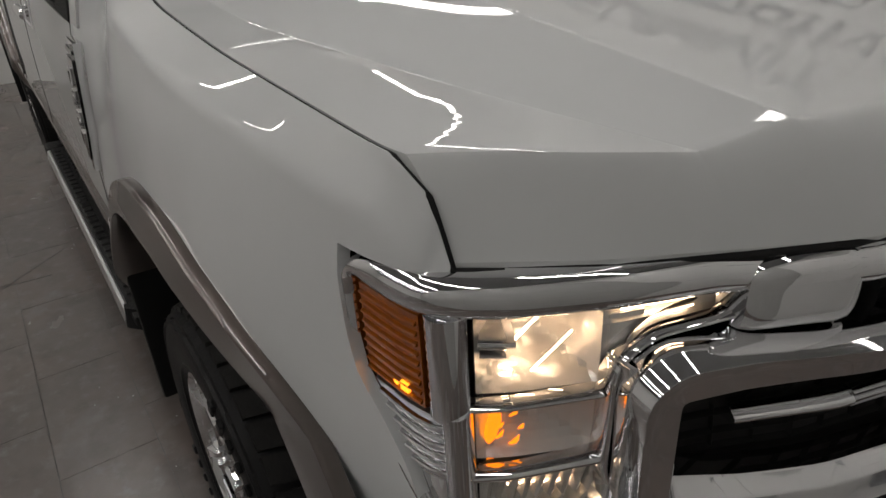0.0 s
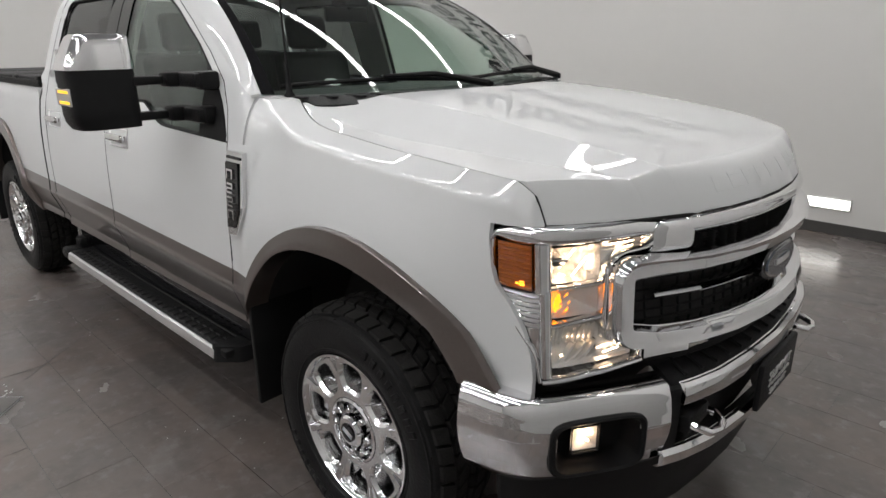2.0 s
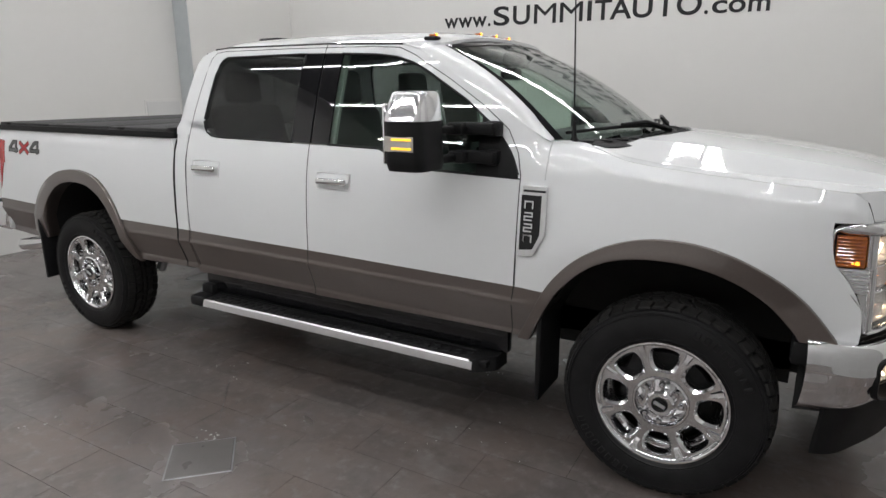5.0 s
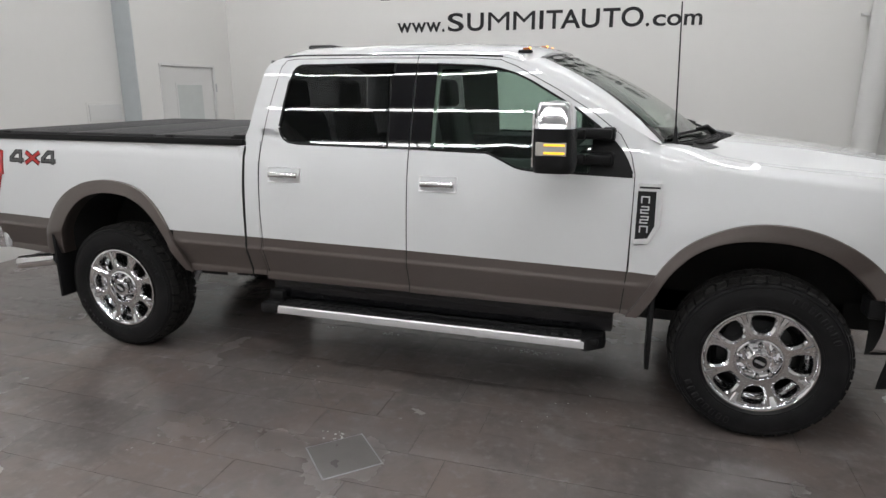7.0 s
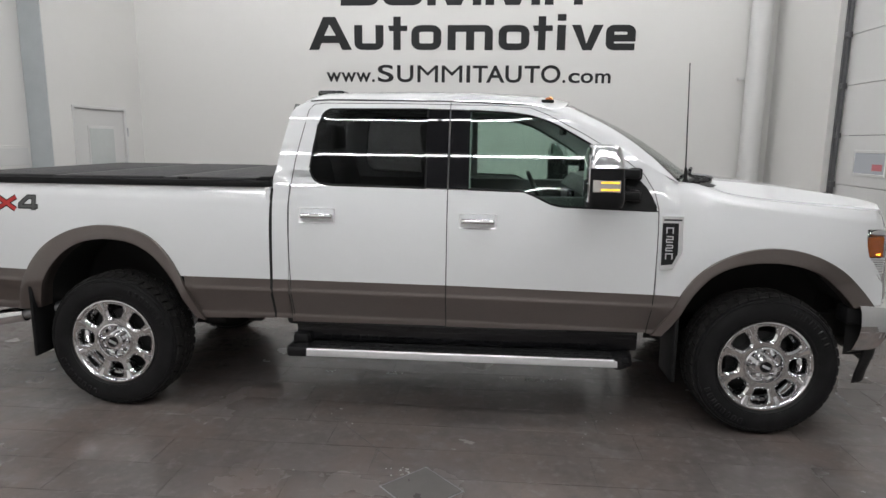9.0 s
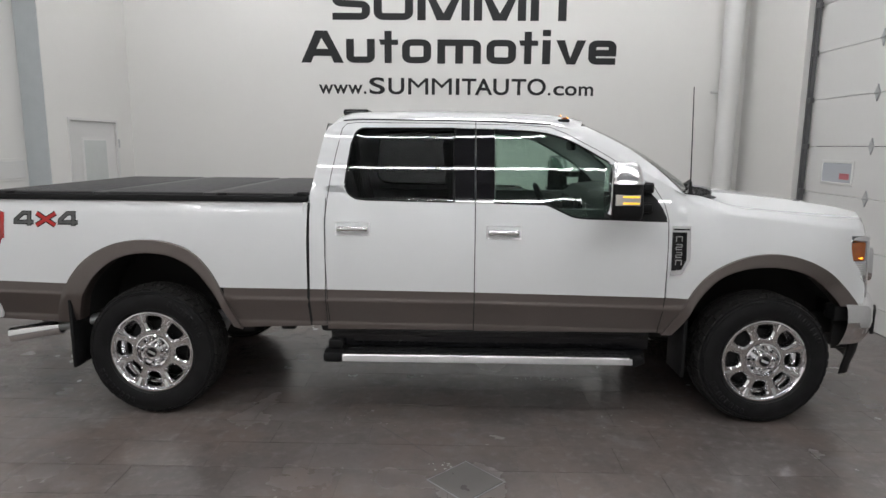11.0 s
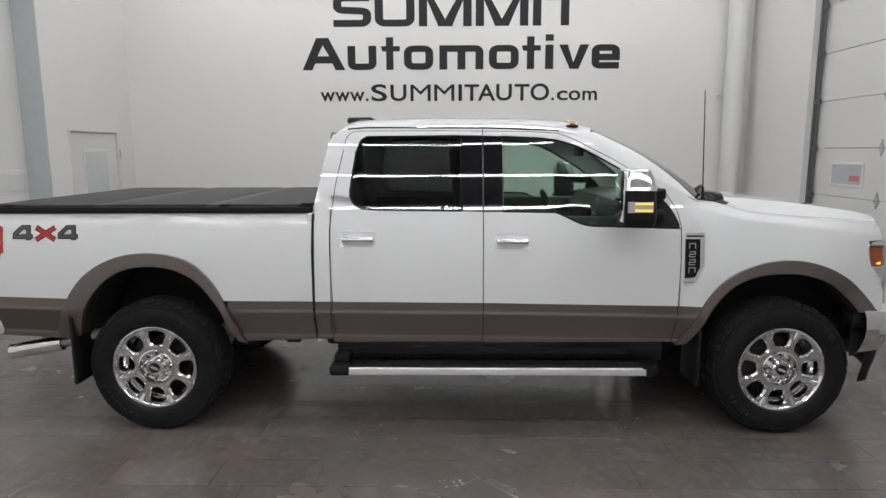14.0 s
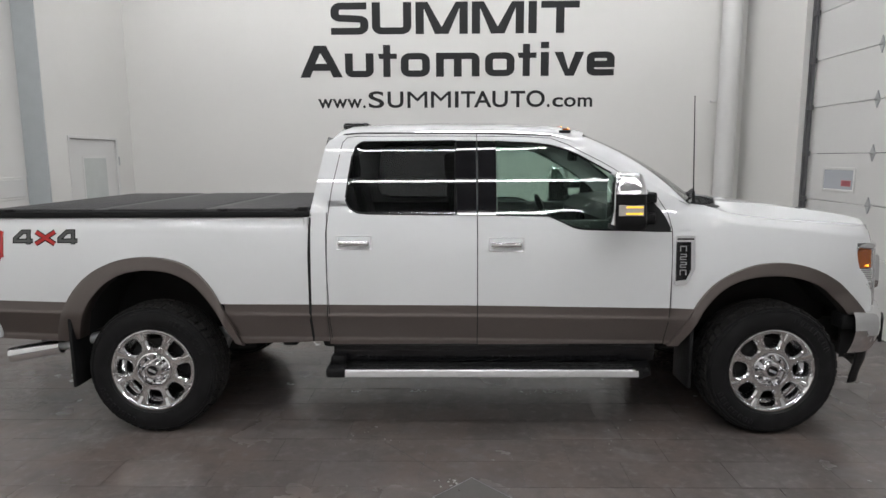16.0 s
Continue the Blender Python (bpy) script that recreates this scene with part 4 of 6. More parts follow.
# clearance lamps
for y, x in ((-0.62, -1.315), (-0.165, -1.285), (0.03, -1.28), (0.225, -1.285), (0.66, -1.315)):
    z = 2.000 if abs(y) > 0.4 else 2.034
    c = part("clearance_lamp", Geo().box((x - 0.040, y - 0.024, z - 0.018), (x + 0.036, y + 0.024, z + 0.001), 0.006), BLACK, truck)
    part("lens", Geo().box((x - 0.018, y - 0.014, z - 0.002), (x + 0.024, y + 0.014, z + 0.013), 0.007, 3), AMBER, c, "amber lens")
    part("bulb", Geo().box((x + 0.014, y - 0.008, z + 0.004), (x + 0.027, y + 0.008, z + 0.014), 0.004), AMBERGLOW, c)

# -- windshield and front pillars
def hood_rear(y):
    return lerp_table(abs(y), (0, -0.115), (0.3, -0.165), (0.6, -0.275), (0.75, -0.365), (0.82, -0.425), (0.87, -0.445))


def shield_point(v, t):
    yb, yt = 0.862, 0.722
    xb, zb = -0.555 + 0.275 * (1 - v * v), 1.520
    xt, zt = -1.195 + 0.075 * (1 - v * v), 1.945 + 0.045 * (1 - v * v)
    bow = 0.035 * math.sin(math.pi * t)
    return (xb + (xt - xb) * t + bow * 0.5, v * (yb + (yt - yb) * t), zb + (zt - zb) * t + bow)


rows = [[shield_point(v, t) for v in spread(-1, 1, 28)] for t in spread(0, 1, 16)]
part("windshield", Geo().slab(rows, (-0.004, 0, -0.004)), SHIELD, truck, "clear laminated windshield")
# black frit band round it
for sy in (-1, 1):
    rows = [[shield_point(sy * v, t) for v in (0.955, 1.0)] for t in spread(0, 1, 16)]
    part("windshield_edge", Geo().slab([[(x + 0.002, y, z + 0.003) for x, y, z in r] for r in rows], (0, 0, -0.002)), GLOSSBLACK, truck)
rows = [[shield_point(v, t) for v in spread(-1, 1, 28)] for t in (0.955, 1.0)]
part("windshield_edge", Geo().slab([[(x + 0.002, y, z + 0.003) for x, y, z in r] for r in rows], (0, 0, -0.002)), GLOSSBLACK, truck)
# pillar strips between glass and door line
strip = []
for x in spread(-1.42, -0.56, 34):
    z = rail(x)
    q = roof_edge(x) if x < -1.21 else shield_point(-1.0, max(0, min(1, (-0.555 - x) / 0.64)))
    fade = smooth((-0.56 - x) / 0.15)
    q = (x, -q[0], q[1]) if x < -1.21 else (q[0] + 0.002, q[1] + 0.003, q[2] + 0.006 * fade)
    y = -half_width(z)
    strip.append([(x, y, z), ((x + q[0]) / 2, y + (q[1] - y) * 0.35 - 0.004 * fade, z + (q[2] - z) * 0.40 + 0.004 * fade), ((x + q[0]) / 2, y + (q[1] - y) * 0.72 - 0.002 * fade, z + (q[2] - z) * 0.76 + 0.006 * fade), q])
pair("front_pillar", Geo().slab(strip, (0, 0.006, -0.006)), WHITE, truck)
# fender top between the pillar's foot, the cowl and the hood's corner
rows = []
for x in spread(-0.66, -0.405, 14):
    z, y = seam_z(x), side(x, seam_z(x))
    yi = lerp_table(x, (-0.66, 0.885), (-0.58, 0.850), (-0.54, 0.82), (-0.46, 0.772), (-0.40, seam_y(-0.40)))
    yi = min(yi, y - 0.002)
    rows.append([(x, -(y + (yi - y) * k / 3), z + 0.004 * math.sin(math.pi * 0.5 * k / 3)) for k in range(4)])
pair("fender_top", Geo().slab(rows, (0, 0, -0.01)), WHITE, truck)
# cowl
rows = []
for v in spread(-0.915, 0.915, 30):
    a = shield_point(v, 0.0)
    hx = hood_rear(a[1])
    rows.append([(a[0] - 0.03, a[1], a[2] - 0.012), ((a[0] + hx) / 2, a[1], 1.513), (hx + 0.05, a[1] * 0.985, 1.490)])
part("cowl", Geo().slab(rows, (0, 0, -0.02)), BLACK, truck, "black plastic cowl grille")
for k in range(18):
    v = -0.9 + 0.1 * k
    a = shield_point(v, 0)
    hx = hood_rear(a[1])
    part("cowl_slat", Geo().box((a[0] + 0.025, a[1] - 0.012, 1.508), (hx - 0.015, a[1] + 0.012, 1.5155), 0.003, 1), BLACK, truck)
# wipers
for ya, yb, xa in ((-0.10, -0.80, 0.0), (0.62, -0.02, 0.0)):
    pts = []
    for t in spread(0, 1, 10):
        y = ya + (yb - ya) * t
        p = shield_point(y / 0.86, 0.022 + 0.022 * math.sin(t * 3.0))
        pts.append((p[0] + 0.010, p[1], p[2] + 0.015))
    w = part("wiper", Geo().tube(pts, 0.008, 6), BLACK, truck, "black wiper blade")
    base = shield_point(ya / 0.84, 0.0)
    part("wiper_arm", Geo().tube([(base[0] + 0.05, ya + 0.12, 1.527), (pts[2][0] + 0.02, pts[2][1], pts[2][2] + 0.02), (pts[5][0] + 0.01, pts[5][1], pts[5][2] + 0.012)], [0.016, 0.012, 0.007], 8), BLACK, w)
    part("wiper_pivot", Geo().tube([(base[0] + 0.05, ya + 0.12, 1.51), (base[0] + 0.05, ya + 0.12, 1.536)], 0.020, 10), BLACK, w)
# radio antenna on the near fender
an = part("antenna", Geo().tube([(-0.492, -0.785, 1.515), (-0.517, -0.785, 2.205)], [0.0045, 0.003], 8), BLACK, truck, "black whip antenna")
part("antenna_base", Geo().tube([(-0.490, -0.785, 1.50), (-0.492, -0.785, 1.53), (-0.494, -0.785, 1.60)], [0.03, 0.012, 0.0075], 12), BLACK, an)

# -- hood
def hood_front(y):
    return lerp_table(abs(y), (0, 0.945), (0.15, 0.937), (0.30, 0.912), (0.44, 0.872), (0.57, 0.806), (0.70, 0.738), (0.80, 0.670), (0.86, 0.630))


def hood_ridge(x):
    return soft(lambda q: lerp_table(q, (-0.45, 1.560), (0.0, 1.511), (0.3, 1.475), (0.5, 1.448), (0.65, 1.424), (0.72, 1.409), (0.8, 1.386), (0.95, 1.335)), x, 0.12)


def crease_low(x):
    """Outer crease of the hood: where the flat side band meets the rise to the centre."""
    y = soft(lambda q: lerp_table(q, (-0.45, 0.79), (0.0, 0.785), (0.1, 0.775), (0.5, 0.69), (0.745, 0.60), (0.95, 0.52)), x, 0.08)
    return min(y, seam_y(x) - 0.03), lerp_table(x, (-0.45, 1.512), (-0.40, 1.500), (-0.25, 1.455), (-0.1, 1.432), (0.1, 1.413), (0.5, 1.383), (0.745, 1.357), (0.95, 1.325))


def crease_high(x):
    """Inner crease: the edge of the raised centre panel."""
    y = soft(lambda q: lerp_table(q, (-0.45, 0.56), (0.1, 0.545), (0.45, 0.555), (0.65, 0.54), (0.8, 0.50), (0.95, 0.42)), x, 0.08)
    return y, hood_ridge(x) - lerp_table(x, (-0.45, 0.035), (-0.1, 0.017), (0.2, 0.012), (0.7, 0.011), (0.95, 0.006))


def hood_top(x, y):
    ys, ay = seam_y(x), abs(y)
    zs = seam_z(min(x, 0.58))
    (y1, z1), (y2, z2) = crease_low(x), crease_high(x)
    if ay > y1:
        k = (ys - ay) / (ys - y1)
        return zs + (z1 - zs) * k + 0.004 * k * (1 - k)
    if ay > y2:
        k = (y1 - ay) / (y1 - y2)
        return z1 + (z2 - z1) * k - 0.004 * k * (1 - k)
    zc = hood_ridge(x)
    return z2 + (zc - z2) * (1 - (ay / y2) ** 2)


def hood_line(k):
    """A line along the hood: k from 0 at the gap through 1 and 2 on the two creases to 3 in the middle."""
    def at(x):
        a, b, c = seam_y(x) - 0.0065, crease_low(x)[0], crease_high(x)[0]
        return a + (b - a) * k if k < 1 else b + (c - b) * (k - 1) if k < 2 else c * (3 - k)
    return at


HALF = spread(0, 0.95, 13) + [0.985, 1.0, 1.015] + spread(1.05, 1.95, 11) + [1.985, 2.0, 2.015] + spread(2.05, 3, 22)
COLUMNS = [(k, -1) for k in HALF] + [(k, 1) for k in HALF[-2::-1]]
NT = 84
lines = []
for k, sg in COLUMNS:
    at = hood_line(k)
    xf, xr = 0.75, -0.3
    for _ in range(12):
        xf, xr = hood_front(at(xf)), hood_rear(at(xr))
    yf = at(xf)
    roll = soft(lambda q: lerp_table(abs(q), (0, 0.115), (0.30, 0.105), (0.46, 0.080), (0.60, 0.046), (0.75, 0.048), (0.82, 0.060)), yf, 0.10)
    p = soft(lambda q: lerp_table(abs(q), (0, 2.1), (0.40, 1.9), (0.58, 1.25), (0.75, 1.2), (0.82, 1.4)), yf, 0.10)
    edge = lerp_table(abs(yf), (0, 1.263), (0.5, 1.262), (0.86, 1.270))
    zt = hood_top(xf - roll, at(xf - roll))
    line = []
    for i in range(NT + 1):
        t = i / NT
        x = xr + (xf - roll - xr) * t / 0.6 if t < 0.6 else xf - roll * (1 - (t - 0.6) / 0.4)
        d = (xf - x) / roll
        z = edge + (zt - edge) * (1 - (1 - d) ** p) if d < 1 - 1e-6 else hood_top(x, at(x))
        line.append((x, sg * at(x), z))
    lines.append(line)
rows = [list(r) for r in zip(*lines)]
HOOD = rows
hood = part("hood", Geo().slab(rows, (0, 0, -0.012)), WHITE, truck, "white hood with raised centre", 24)
# raised marks on the hood's nose, following its surface
def nose_face(u, k):
    """A point on the hood's front roll: u across, k of the way from edge to top."""
    y, z = 0.83 * u, 1.263 + (1.375 - 1.263) * k
    cuts = [(float(np.interp(y, [q[1] for q in r], [q[0] for q in r])), float(np.interp(y, [q[1] for q in r], [q[2] for q in r]))) for r in HOOD[NT - 34:]]
    x = float(np.interp(-z, [-c[1] for c in cuts], [c[0] for c in cuts]))
    return (x + 0.0006, y, z + 0.0005)


for m in range(9):
    u0 = -0.40 + 0.094 * m + (0.02 if m > 4 else -0.02)
    for k0, k1, w in ((0.34, 0.40, 1.0), (0.62, 0.68, 1.0), (0.34, 0.68, 0.16)):
        rows = [[nose_face(u0 + 0.072 * w * a / 3, k0 + (k1 - k0) * c / 2) for a in range(4)] for c in range(3)]
        part("nose_mark", Geo().slab(rows, (-0.004, 0, -0.003)), WHITE, hood)
# hood gap, near and far
pts = [(x, -seam_y(x) + 0.0035, seam_z(x) - 0.0040) for x in spread(-0.445, 0.56, 70) + spread(0.57, 0.655, 16)]
pair("hood_gap", Geo().tube(pts, 0.0036, 6), SEAM, truck)
part("hood_gap", Geo().tube([(hood_front(y) - 0.008, y, 1.256) for y in spread(-0.83, 0.83, 40)], 0.010, 6), SEAM, truck)

# ---- front end ----
_cum = [0.0]
for (xa, ya), (xb, yb) in zip(PLAN, PLAN[1:]):
    _cum.append(_cum[-1] + math.hypot(xb - xa, yb - ya))


def s_at(y):
    """Length along the front's plan line at half width y."""
    return float(np.interp(y, [p[1] for p in PLAN], _cum))


def nose(s, z, d=0.0):
    """A point on the near side of the front: s along the plan line from the middle, height z, d proud of it."""
    sg = -1 if s >= 0 else 1
    a = abs(s)
    f = lambda q: (float(np.interp(q, _cum, [p[0] for p in PLAN])), float(np.interp(q, _cum, [p[1] for p in PLAN])))
    (x0, y0), (x1, y1), (x, y) = f(max(0, a - 0.035)), f(min(_cum[-1], a + 0.035)), [sum(v) / 3 for v in zip(f(max(0, a - 0.012)), f(a), f(min(_cum[-1], a + 0.012)))]
    tx, ty = x1 - x0, y1 - y0
    n = math.hypot(tx, ty)
    lean = -0.05 * (z - 1.05)
    return (x + lean + d * ty / n, sg * (y - d * tx / n), z)


def nose_band(path, width, d0, d1, n=4, facet=0):
    """A rounded bar along a path of (s, z) on the front, d0 at its edges and d1 at its crown."""
    ps = [Vector(p) for p in path]
    rows = []
    for i in range(len(ps)):
        a = ps[max(0, i - 1)]
        b = ps[min(len(ps) - 1, i + 1)]
        t = (b - a).normalized()
        nrm = Vector((-t.y, t.x))
        w = width[i] if isinstance(width, (list, tuple)) else width
        row = []
        for k in range(2 * n + 1):
            u = -1 + k / n
            d = d0 + (d1 - d0) * (1 - abs(u) ** 2.6)
            if facet:
                u = (-1, -0.93, -0.62, -0.55, 0.1, 0.62, 0.70, 0.95, 1)[k]
                d = d0 + (d1 - d0) * lerp_table(u * facet, (-1, 0), (-0.93, 0.05), (-0.62, 0.70), (-0.55, 0.76), (0.62, 0.96), (0.70, 1.0), (0.95, 0.25), (1, 0.0))
            p = ps[i] + nrm * (w / 2 * u)
            row.append(nose(p.x, p.y, d))
        row.append(nose((ps[i] + nrm * w / 2).x, (ps[i] + nrm * w / 2).y, d0 - 0.035))
        row.append(nose((ps[i] - nrm * w / 2).x, (ps[i] - nrm * w / 2).y, d0 - 0.035))
        rows.append(row)
    g = Geo().grid(rows, closed=True)
    m = len(rows[0])
    k = len(g.v)
    g.f.append(tuple(range(m)))
    g.f.append(tuple(k - 1 - i for i in range(m)))
    return g


def nose_patch(s0, s1, z0, z1, d, ns=10, nz=6, thick=0.01):
    zz = z0 if callable(z0) else (lambda s: z0)
    zt = z1 if callable(z1) else (lambda s: z1)
    rows = [[nose(s, zz(s) + (zt(s) - zz(s)) * i / nz, d) for s in spread(s0, s1, ns)] for i in range(nz + 1)]
    back = [[nose(s, zz(s) + (zt(s) - zz(s)) * i / nz, d - thick) for s in spread(s0, s1, ns)] for i in range(nz + 1)]
    g = Geo().grid(rows).grid(back, flip=True)
    n, m = nz + 1, ns + 1
    loop = [(0, j) for j in range(m)] + [(i, m - 1) for i in range(1, n)] + [(n - 1, j) for j in range(m - 2, -1, -1)] + [(i, 0) for i in range(n - 2, 0, -1)]
    return g.grid([[rows[i][j] for i, j in loop], [back[i][j] for i, j in loop]], closed=True)


def dense(pts, step=0.012):
    out = []
    for (a, b), (c, d) in zip(pts, pts[1:]):
        n = max(1, int(math.hypot(c - a, d - b) / step))
        out += [(a + (c - a) * i / n, b + (d - b) * i / n) for i in range(n)]
    return out + [pts[-1]]


def rounded_path(pts, r, n=5):
    """The corners of a line of points, rounded."""
    out = [pts[0]]
    for p, q, o in zip(pts, pts[1:], pts[2:]):
        p, q, o = Vector(p), Vector(q), Vector(o)
        k = min(r, (q - p).length * 0.45, (o - q).length * 0.45)
        a, b = q + (p - q).normalized() * k, q + (o - q).normalized() * k
        for i in range(n + 1):
            t = i / n
            v = a * (1 - t) ** 2 + q * 2 * t * (1 - t) + b * t * t
            out.append((v.x, v.y))
    return out + [pts[-1]]


SA, SB, SC, SD, SE = s_at(0.555), s_at(0.702), s_at(0.842), s_at(0.866), _cum[10]
# -- headlamps
hl_back = Geo().grid([[nose(s, z, -0.135) for s in spread(s_at(0.52), SE + 0.03, 24)] for z in spread(0.83, 1.275, 8)])
for k, (nm, flip) in enumerate((("headlamp", False), ("headlamp", True))):
    fx = (lambda g: g.mirrored()) if flip else (lambda g: g)
    lamp = part("headlamp", fx(hl_back), DARK, truck, "lit halogen headlamp in a chrome surround")
    # chrome surround
    top = rounded_path([(SA, 1.229), (s_at(0.60), 1.235), (SC, 1.240), (SD + 0.01, 1.241), (SE - 0.030, 1.240), (SE - 0.014, 1.226), (SE - 0.012, 1.20)], 0.02)
    part("surround", fx(nose_band(dense(top), [lerp_table(q[0], (SE - 0.06, 0.045), (SE - 0.02, 0.018)) for q in dense(top)], -0.012, 0.003)), CHROME, lamp, "chrome lamp surround")
    part("surround", fx(nose_band(dense([(SC + 0.020, 1.222), (SC + 0.020, 1.095)]), 0.052, -0.014, 0.003)), CHROME, lamp)
    part("surround", fx(nose_band(dense([(SC + 0.012, 1.10), (SC + 0.010, 0.862)]), 0.040, -0.014, 0.003)), CHROME, lamp)
    part("surround", fx(nose_band(dense([(s_at(0.585), 0.862), (SC + 0.02, 0.848)]), 0.020, -0.014, 0.002)), CHROME, lamp)
    part("surround", fx(nose_band(dense(rounded_path([(SE - 0.012, 1.22), (SE - 0.012, 1.09), (SD + 0.004, 0.93), (SD - 0.009, 0.85)], 0.02)), 0.014, -0.012, 0.003)), CHROME, lamp)
    part("surround", fx(nose_band(dense([(SC, 1.100), (SB + 0.004, 1.103)]), 0.014, -0.03, -0.012)), CHROME, lamp)
    part("surround", fx(nose_band(dense([(SD + 0.03, 0.998), (SC, 1.000), (SB - 0.01, 1.010)]), 0.018, -0.03, -0.010)), CHROME, lamp)
    part("surround", fx(nose_band(dense(rounded_path([(SA + 0.002, 1.205), (SA + 0.01, 1.183), (SB - 0.045, 1.176), (SB - 0.004, 1.145), (SB + 0.001, 0.99), (SB - 0.025, 0.945), (s_at(0.583), 0.905), (s_at(0.583), 0.865)], 0.03)), 0.016, -0.03, -0.004)), CHROME, lamp)
    s_rear = lambda z: float(np.interp(-HEAD_X(z), [-p[0] for p in PLAN], _cum))
    def cheek(z0, z1, d, n=10):
        rows = [[nose(SC + 0.018 + (s_rear(z) - 0.004 - SC - 0.018) * k / 8, z, d) for k in range(9)] for z in spread(z0, z1, n)]
        return Geo().slab(rows, (-0.006, 0.006, 0))
    part("side_cheek", fx(cheek(0.845, 1.000, -0.012)), CHROME, lamp, "chrome lamp cheek")
    # amber side lens with ribs and bulb
    sa0, sa1 = SD + 0.014, SE - 0.026
    part("amber_lens", fx(nose_patch(sa0, sa1, 1.098, 1.216, -0.010, 8, 12)), AMBER, lamp, "amber side reflector lens")
    for i in range(9):
        z = 1.106 + i * 0.0125
        part("lens_rib", fx(nose_band(dense([(sa0 + 0.003, z), (sa1 - 0.003, z)], 0.02), 0.006, -0.011, -0.005, 2)), AMBER, lamp)
    part("bulb", fx(nose_patch(sa0 + 0.022, sa0 + 0.034, 1.110, 1.121, -0.006, 2, 2)), AMBERGLOW, lamp)
    part("bulb", fx(nose_patch(sa0 + 0.040, sa0 + 0.046, 1.112, 1.117, -0.006, 2, 2)), AMBERGLOW, lamp)
    # clear ribbed corner below the amber lens
    part("corner_lens", fx(cheek(1.002, 1.092, -0.010)), SATIN, lamp, "clear ribbed corner lens")
    for i in range(6):
        z = 1.014 + i * 0.0135
        part("lens_rib", fx(nose_band(dense([(SC + 0.022, z), (s_rear(z) - 0.006, z + 0.002)], 0.02), 0.007, -0.010, -0.003, 2)), CHROME, lamp)
    # upper reflector bowl
    def bowl(s0, s1, z0, z1, deep, ns=18, nz=14):
        rows = []
        for i in range(nz + 1):
            row = []
            for j in range(ns + 1):
                u, v = -1 + 2 * j / ns, -1 + 2 * i / nz
                r = max(abs(u), abs(v))
                d = -0.03 - deep * (1 - r ** 2.2) + 0.007 * (((j * 7 + i * 3) % 5) / 5 - 0.4) * (1 - r)
                row.append(nose(s0 + (s1 - s0) * j / ns, z0 + (z1 - z0) * i / nz, d))
            rows.append(row)
        return Geo().grid(rows)
    part("reflector", fx(bowl(SB + 0.004, SC - 0.012, 1.110, 1.205, 0.07)), REFLECTOR, lamp, "faceted chrome reflector", 6)
    part("reflector", fx(bowl(SA + 0.006, SB + 0.004, 1.184, 1.206, 0.02, 14, 6)), REFLECTOR, lamp, "", 20)
    part("reflector", fx(bowl(s_at(0.60), SC - 0.012, 0.874, 0.990, 0.035)), REFLECTOR, lamp, "", 6)
    for i in range(12):
        s = s_at(0.66) + (SC - 0.022 - s_at(0.66)) * i / 11
        part("reflector_flute", fx(nose_band(dense([(s, 0.938), (s - 0.012, 0.986)], 0.011), 0.013, -0.052, -0.034, 2)), REFLECTOR, lamp)
    for i in range(5):
        s = SC - 0.03 - 0.034 * i
        part("reflector_swirl", fx(nose_band(dense(rounded_path([(s, 0.882), (s - 0.030, 0.895), (s - 0.062, 0.928)], 0.03), 0.012), 0.014, -0.052, -0.038, 2)), REFLECTOR, lamp)
    part("bulb_shield", fx(nose_band(dense([(SC - 0.016, 1.168), (SC - 0.062, 1.166)], 0.012), 0.022, -0.075, -0.034, 3)), CHROME, lamp, "chrome bulb shield")
    for i in range(3):
        part("shield_fin", fx(nose_band(dense([(SC - 0.018, 1.156 + 0.011 * i), (SC - 0.050, 1.155 + 0.011 * i)], 0.012), 0.003, -0.036, -0.031, 2)), SATIN, lamp)
    part("turn_reflector", fx(bowl(SB + 0.004, SC - 0.010, 1.016, 1.094, 0.030, 12, 10)), REFLECTOR, lamp, "", 6)
    sm = (SB + SC) / 2
    part("reflector", fx(nose_patch(SB - 0.048, SB + 0.006, lambda s: 1.178 - max(0, s - SB + 0.048) * 0.95, 1.192, -0.034, 10, 4, 0.004)), REFLECTOR, lamp)
    part("reflector", fx(nose_patch(s_at(0.60), SB + 0.004, 0.872, lambda s: 0.985 - max(0, SB - s) * 0.75, -0.038, 12, 6, 0.004)), REFLECTOR, lamp)
    # extra glowing tubes, spread through the bowls to light the reflectors evenly
    def bowl_tube(pts, d, w=0.005):
        return part("bulb", fx(Geo().tube([nose(s, z, d) for s, z in dense(pts, 0.01)], w * 0.30, 6)), WARMGLOW, lamp)
    tagged(bowl_tube([(sm + 0.030, 1.140), (sm - 0.020, 1.186)], -0.062), "glowing tube added to brighten the reflector")
    bowl_tube([(sm - 0.005, 1.118), (SB + 0.03, 1.165)], -0.052, 0.004)
    bowl_tube([(SC - 0.045, 1.128), (sm + 0.02, 1.122)], -0.052, 0.004)
    bowl_tube([(s_at(0.60), 1.195), (SB - 0.02, 1.195)], -0.036, 0.003)
    bowl_tube([(SC - 0.045, 0.952), (sm, 0.950), (SB + 0.02, 0.942)], -0.050, 0.005)
    bowl_tube([(SC - 0.035, 0.905), (sm + 0.02, 0.898)], -0.048, 0.004)
    bowl_tube([(SB - 0.01, 0.900), (SB - 0.06, 0.905)], -0.024, 0.004)
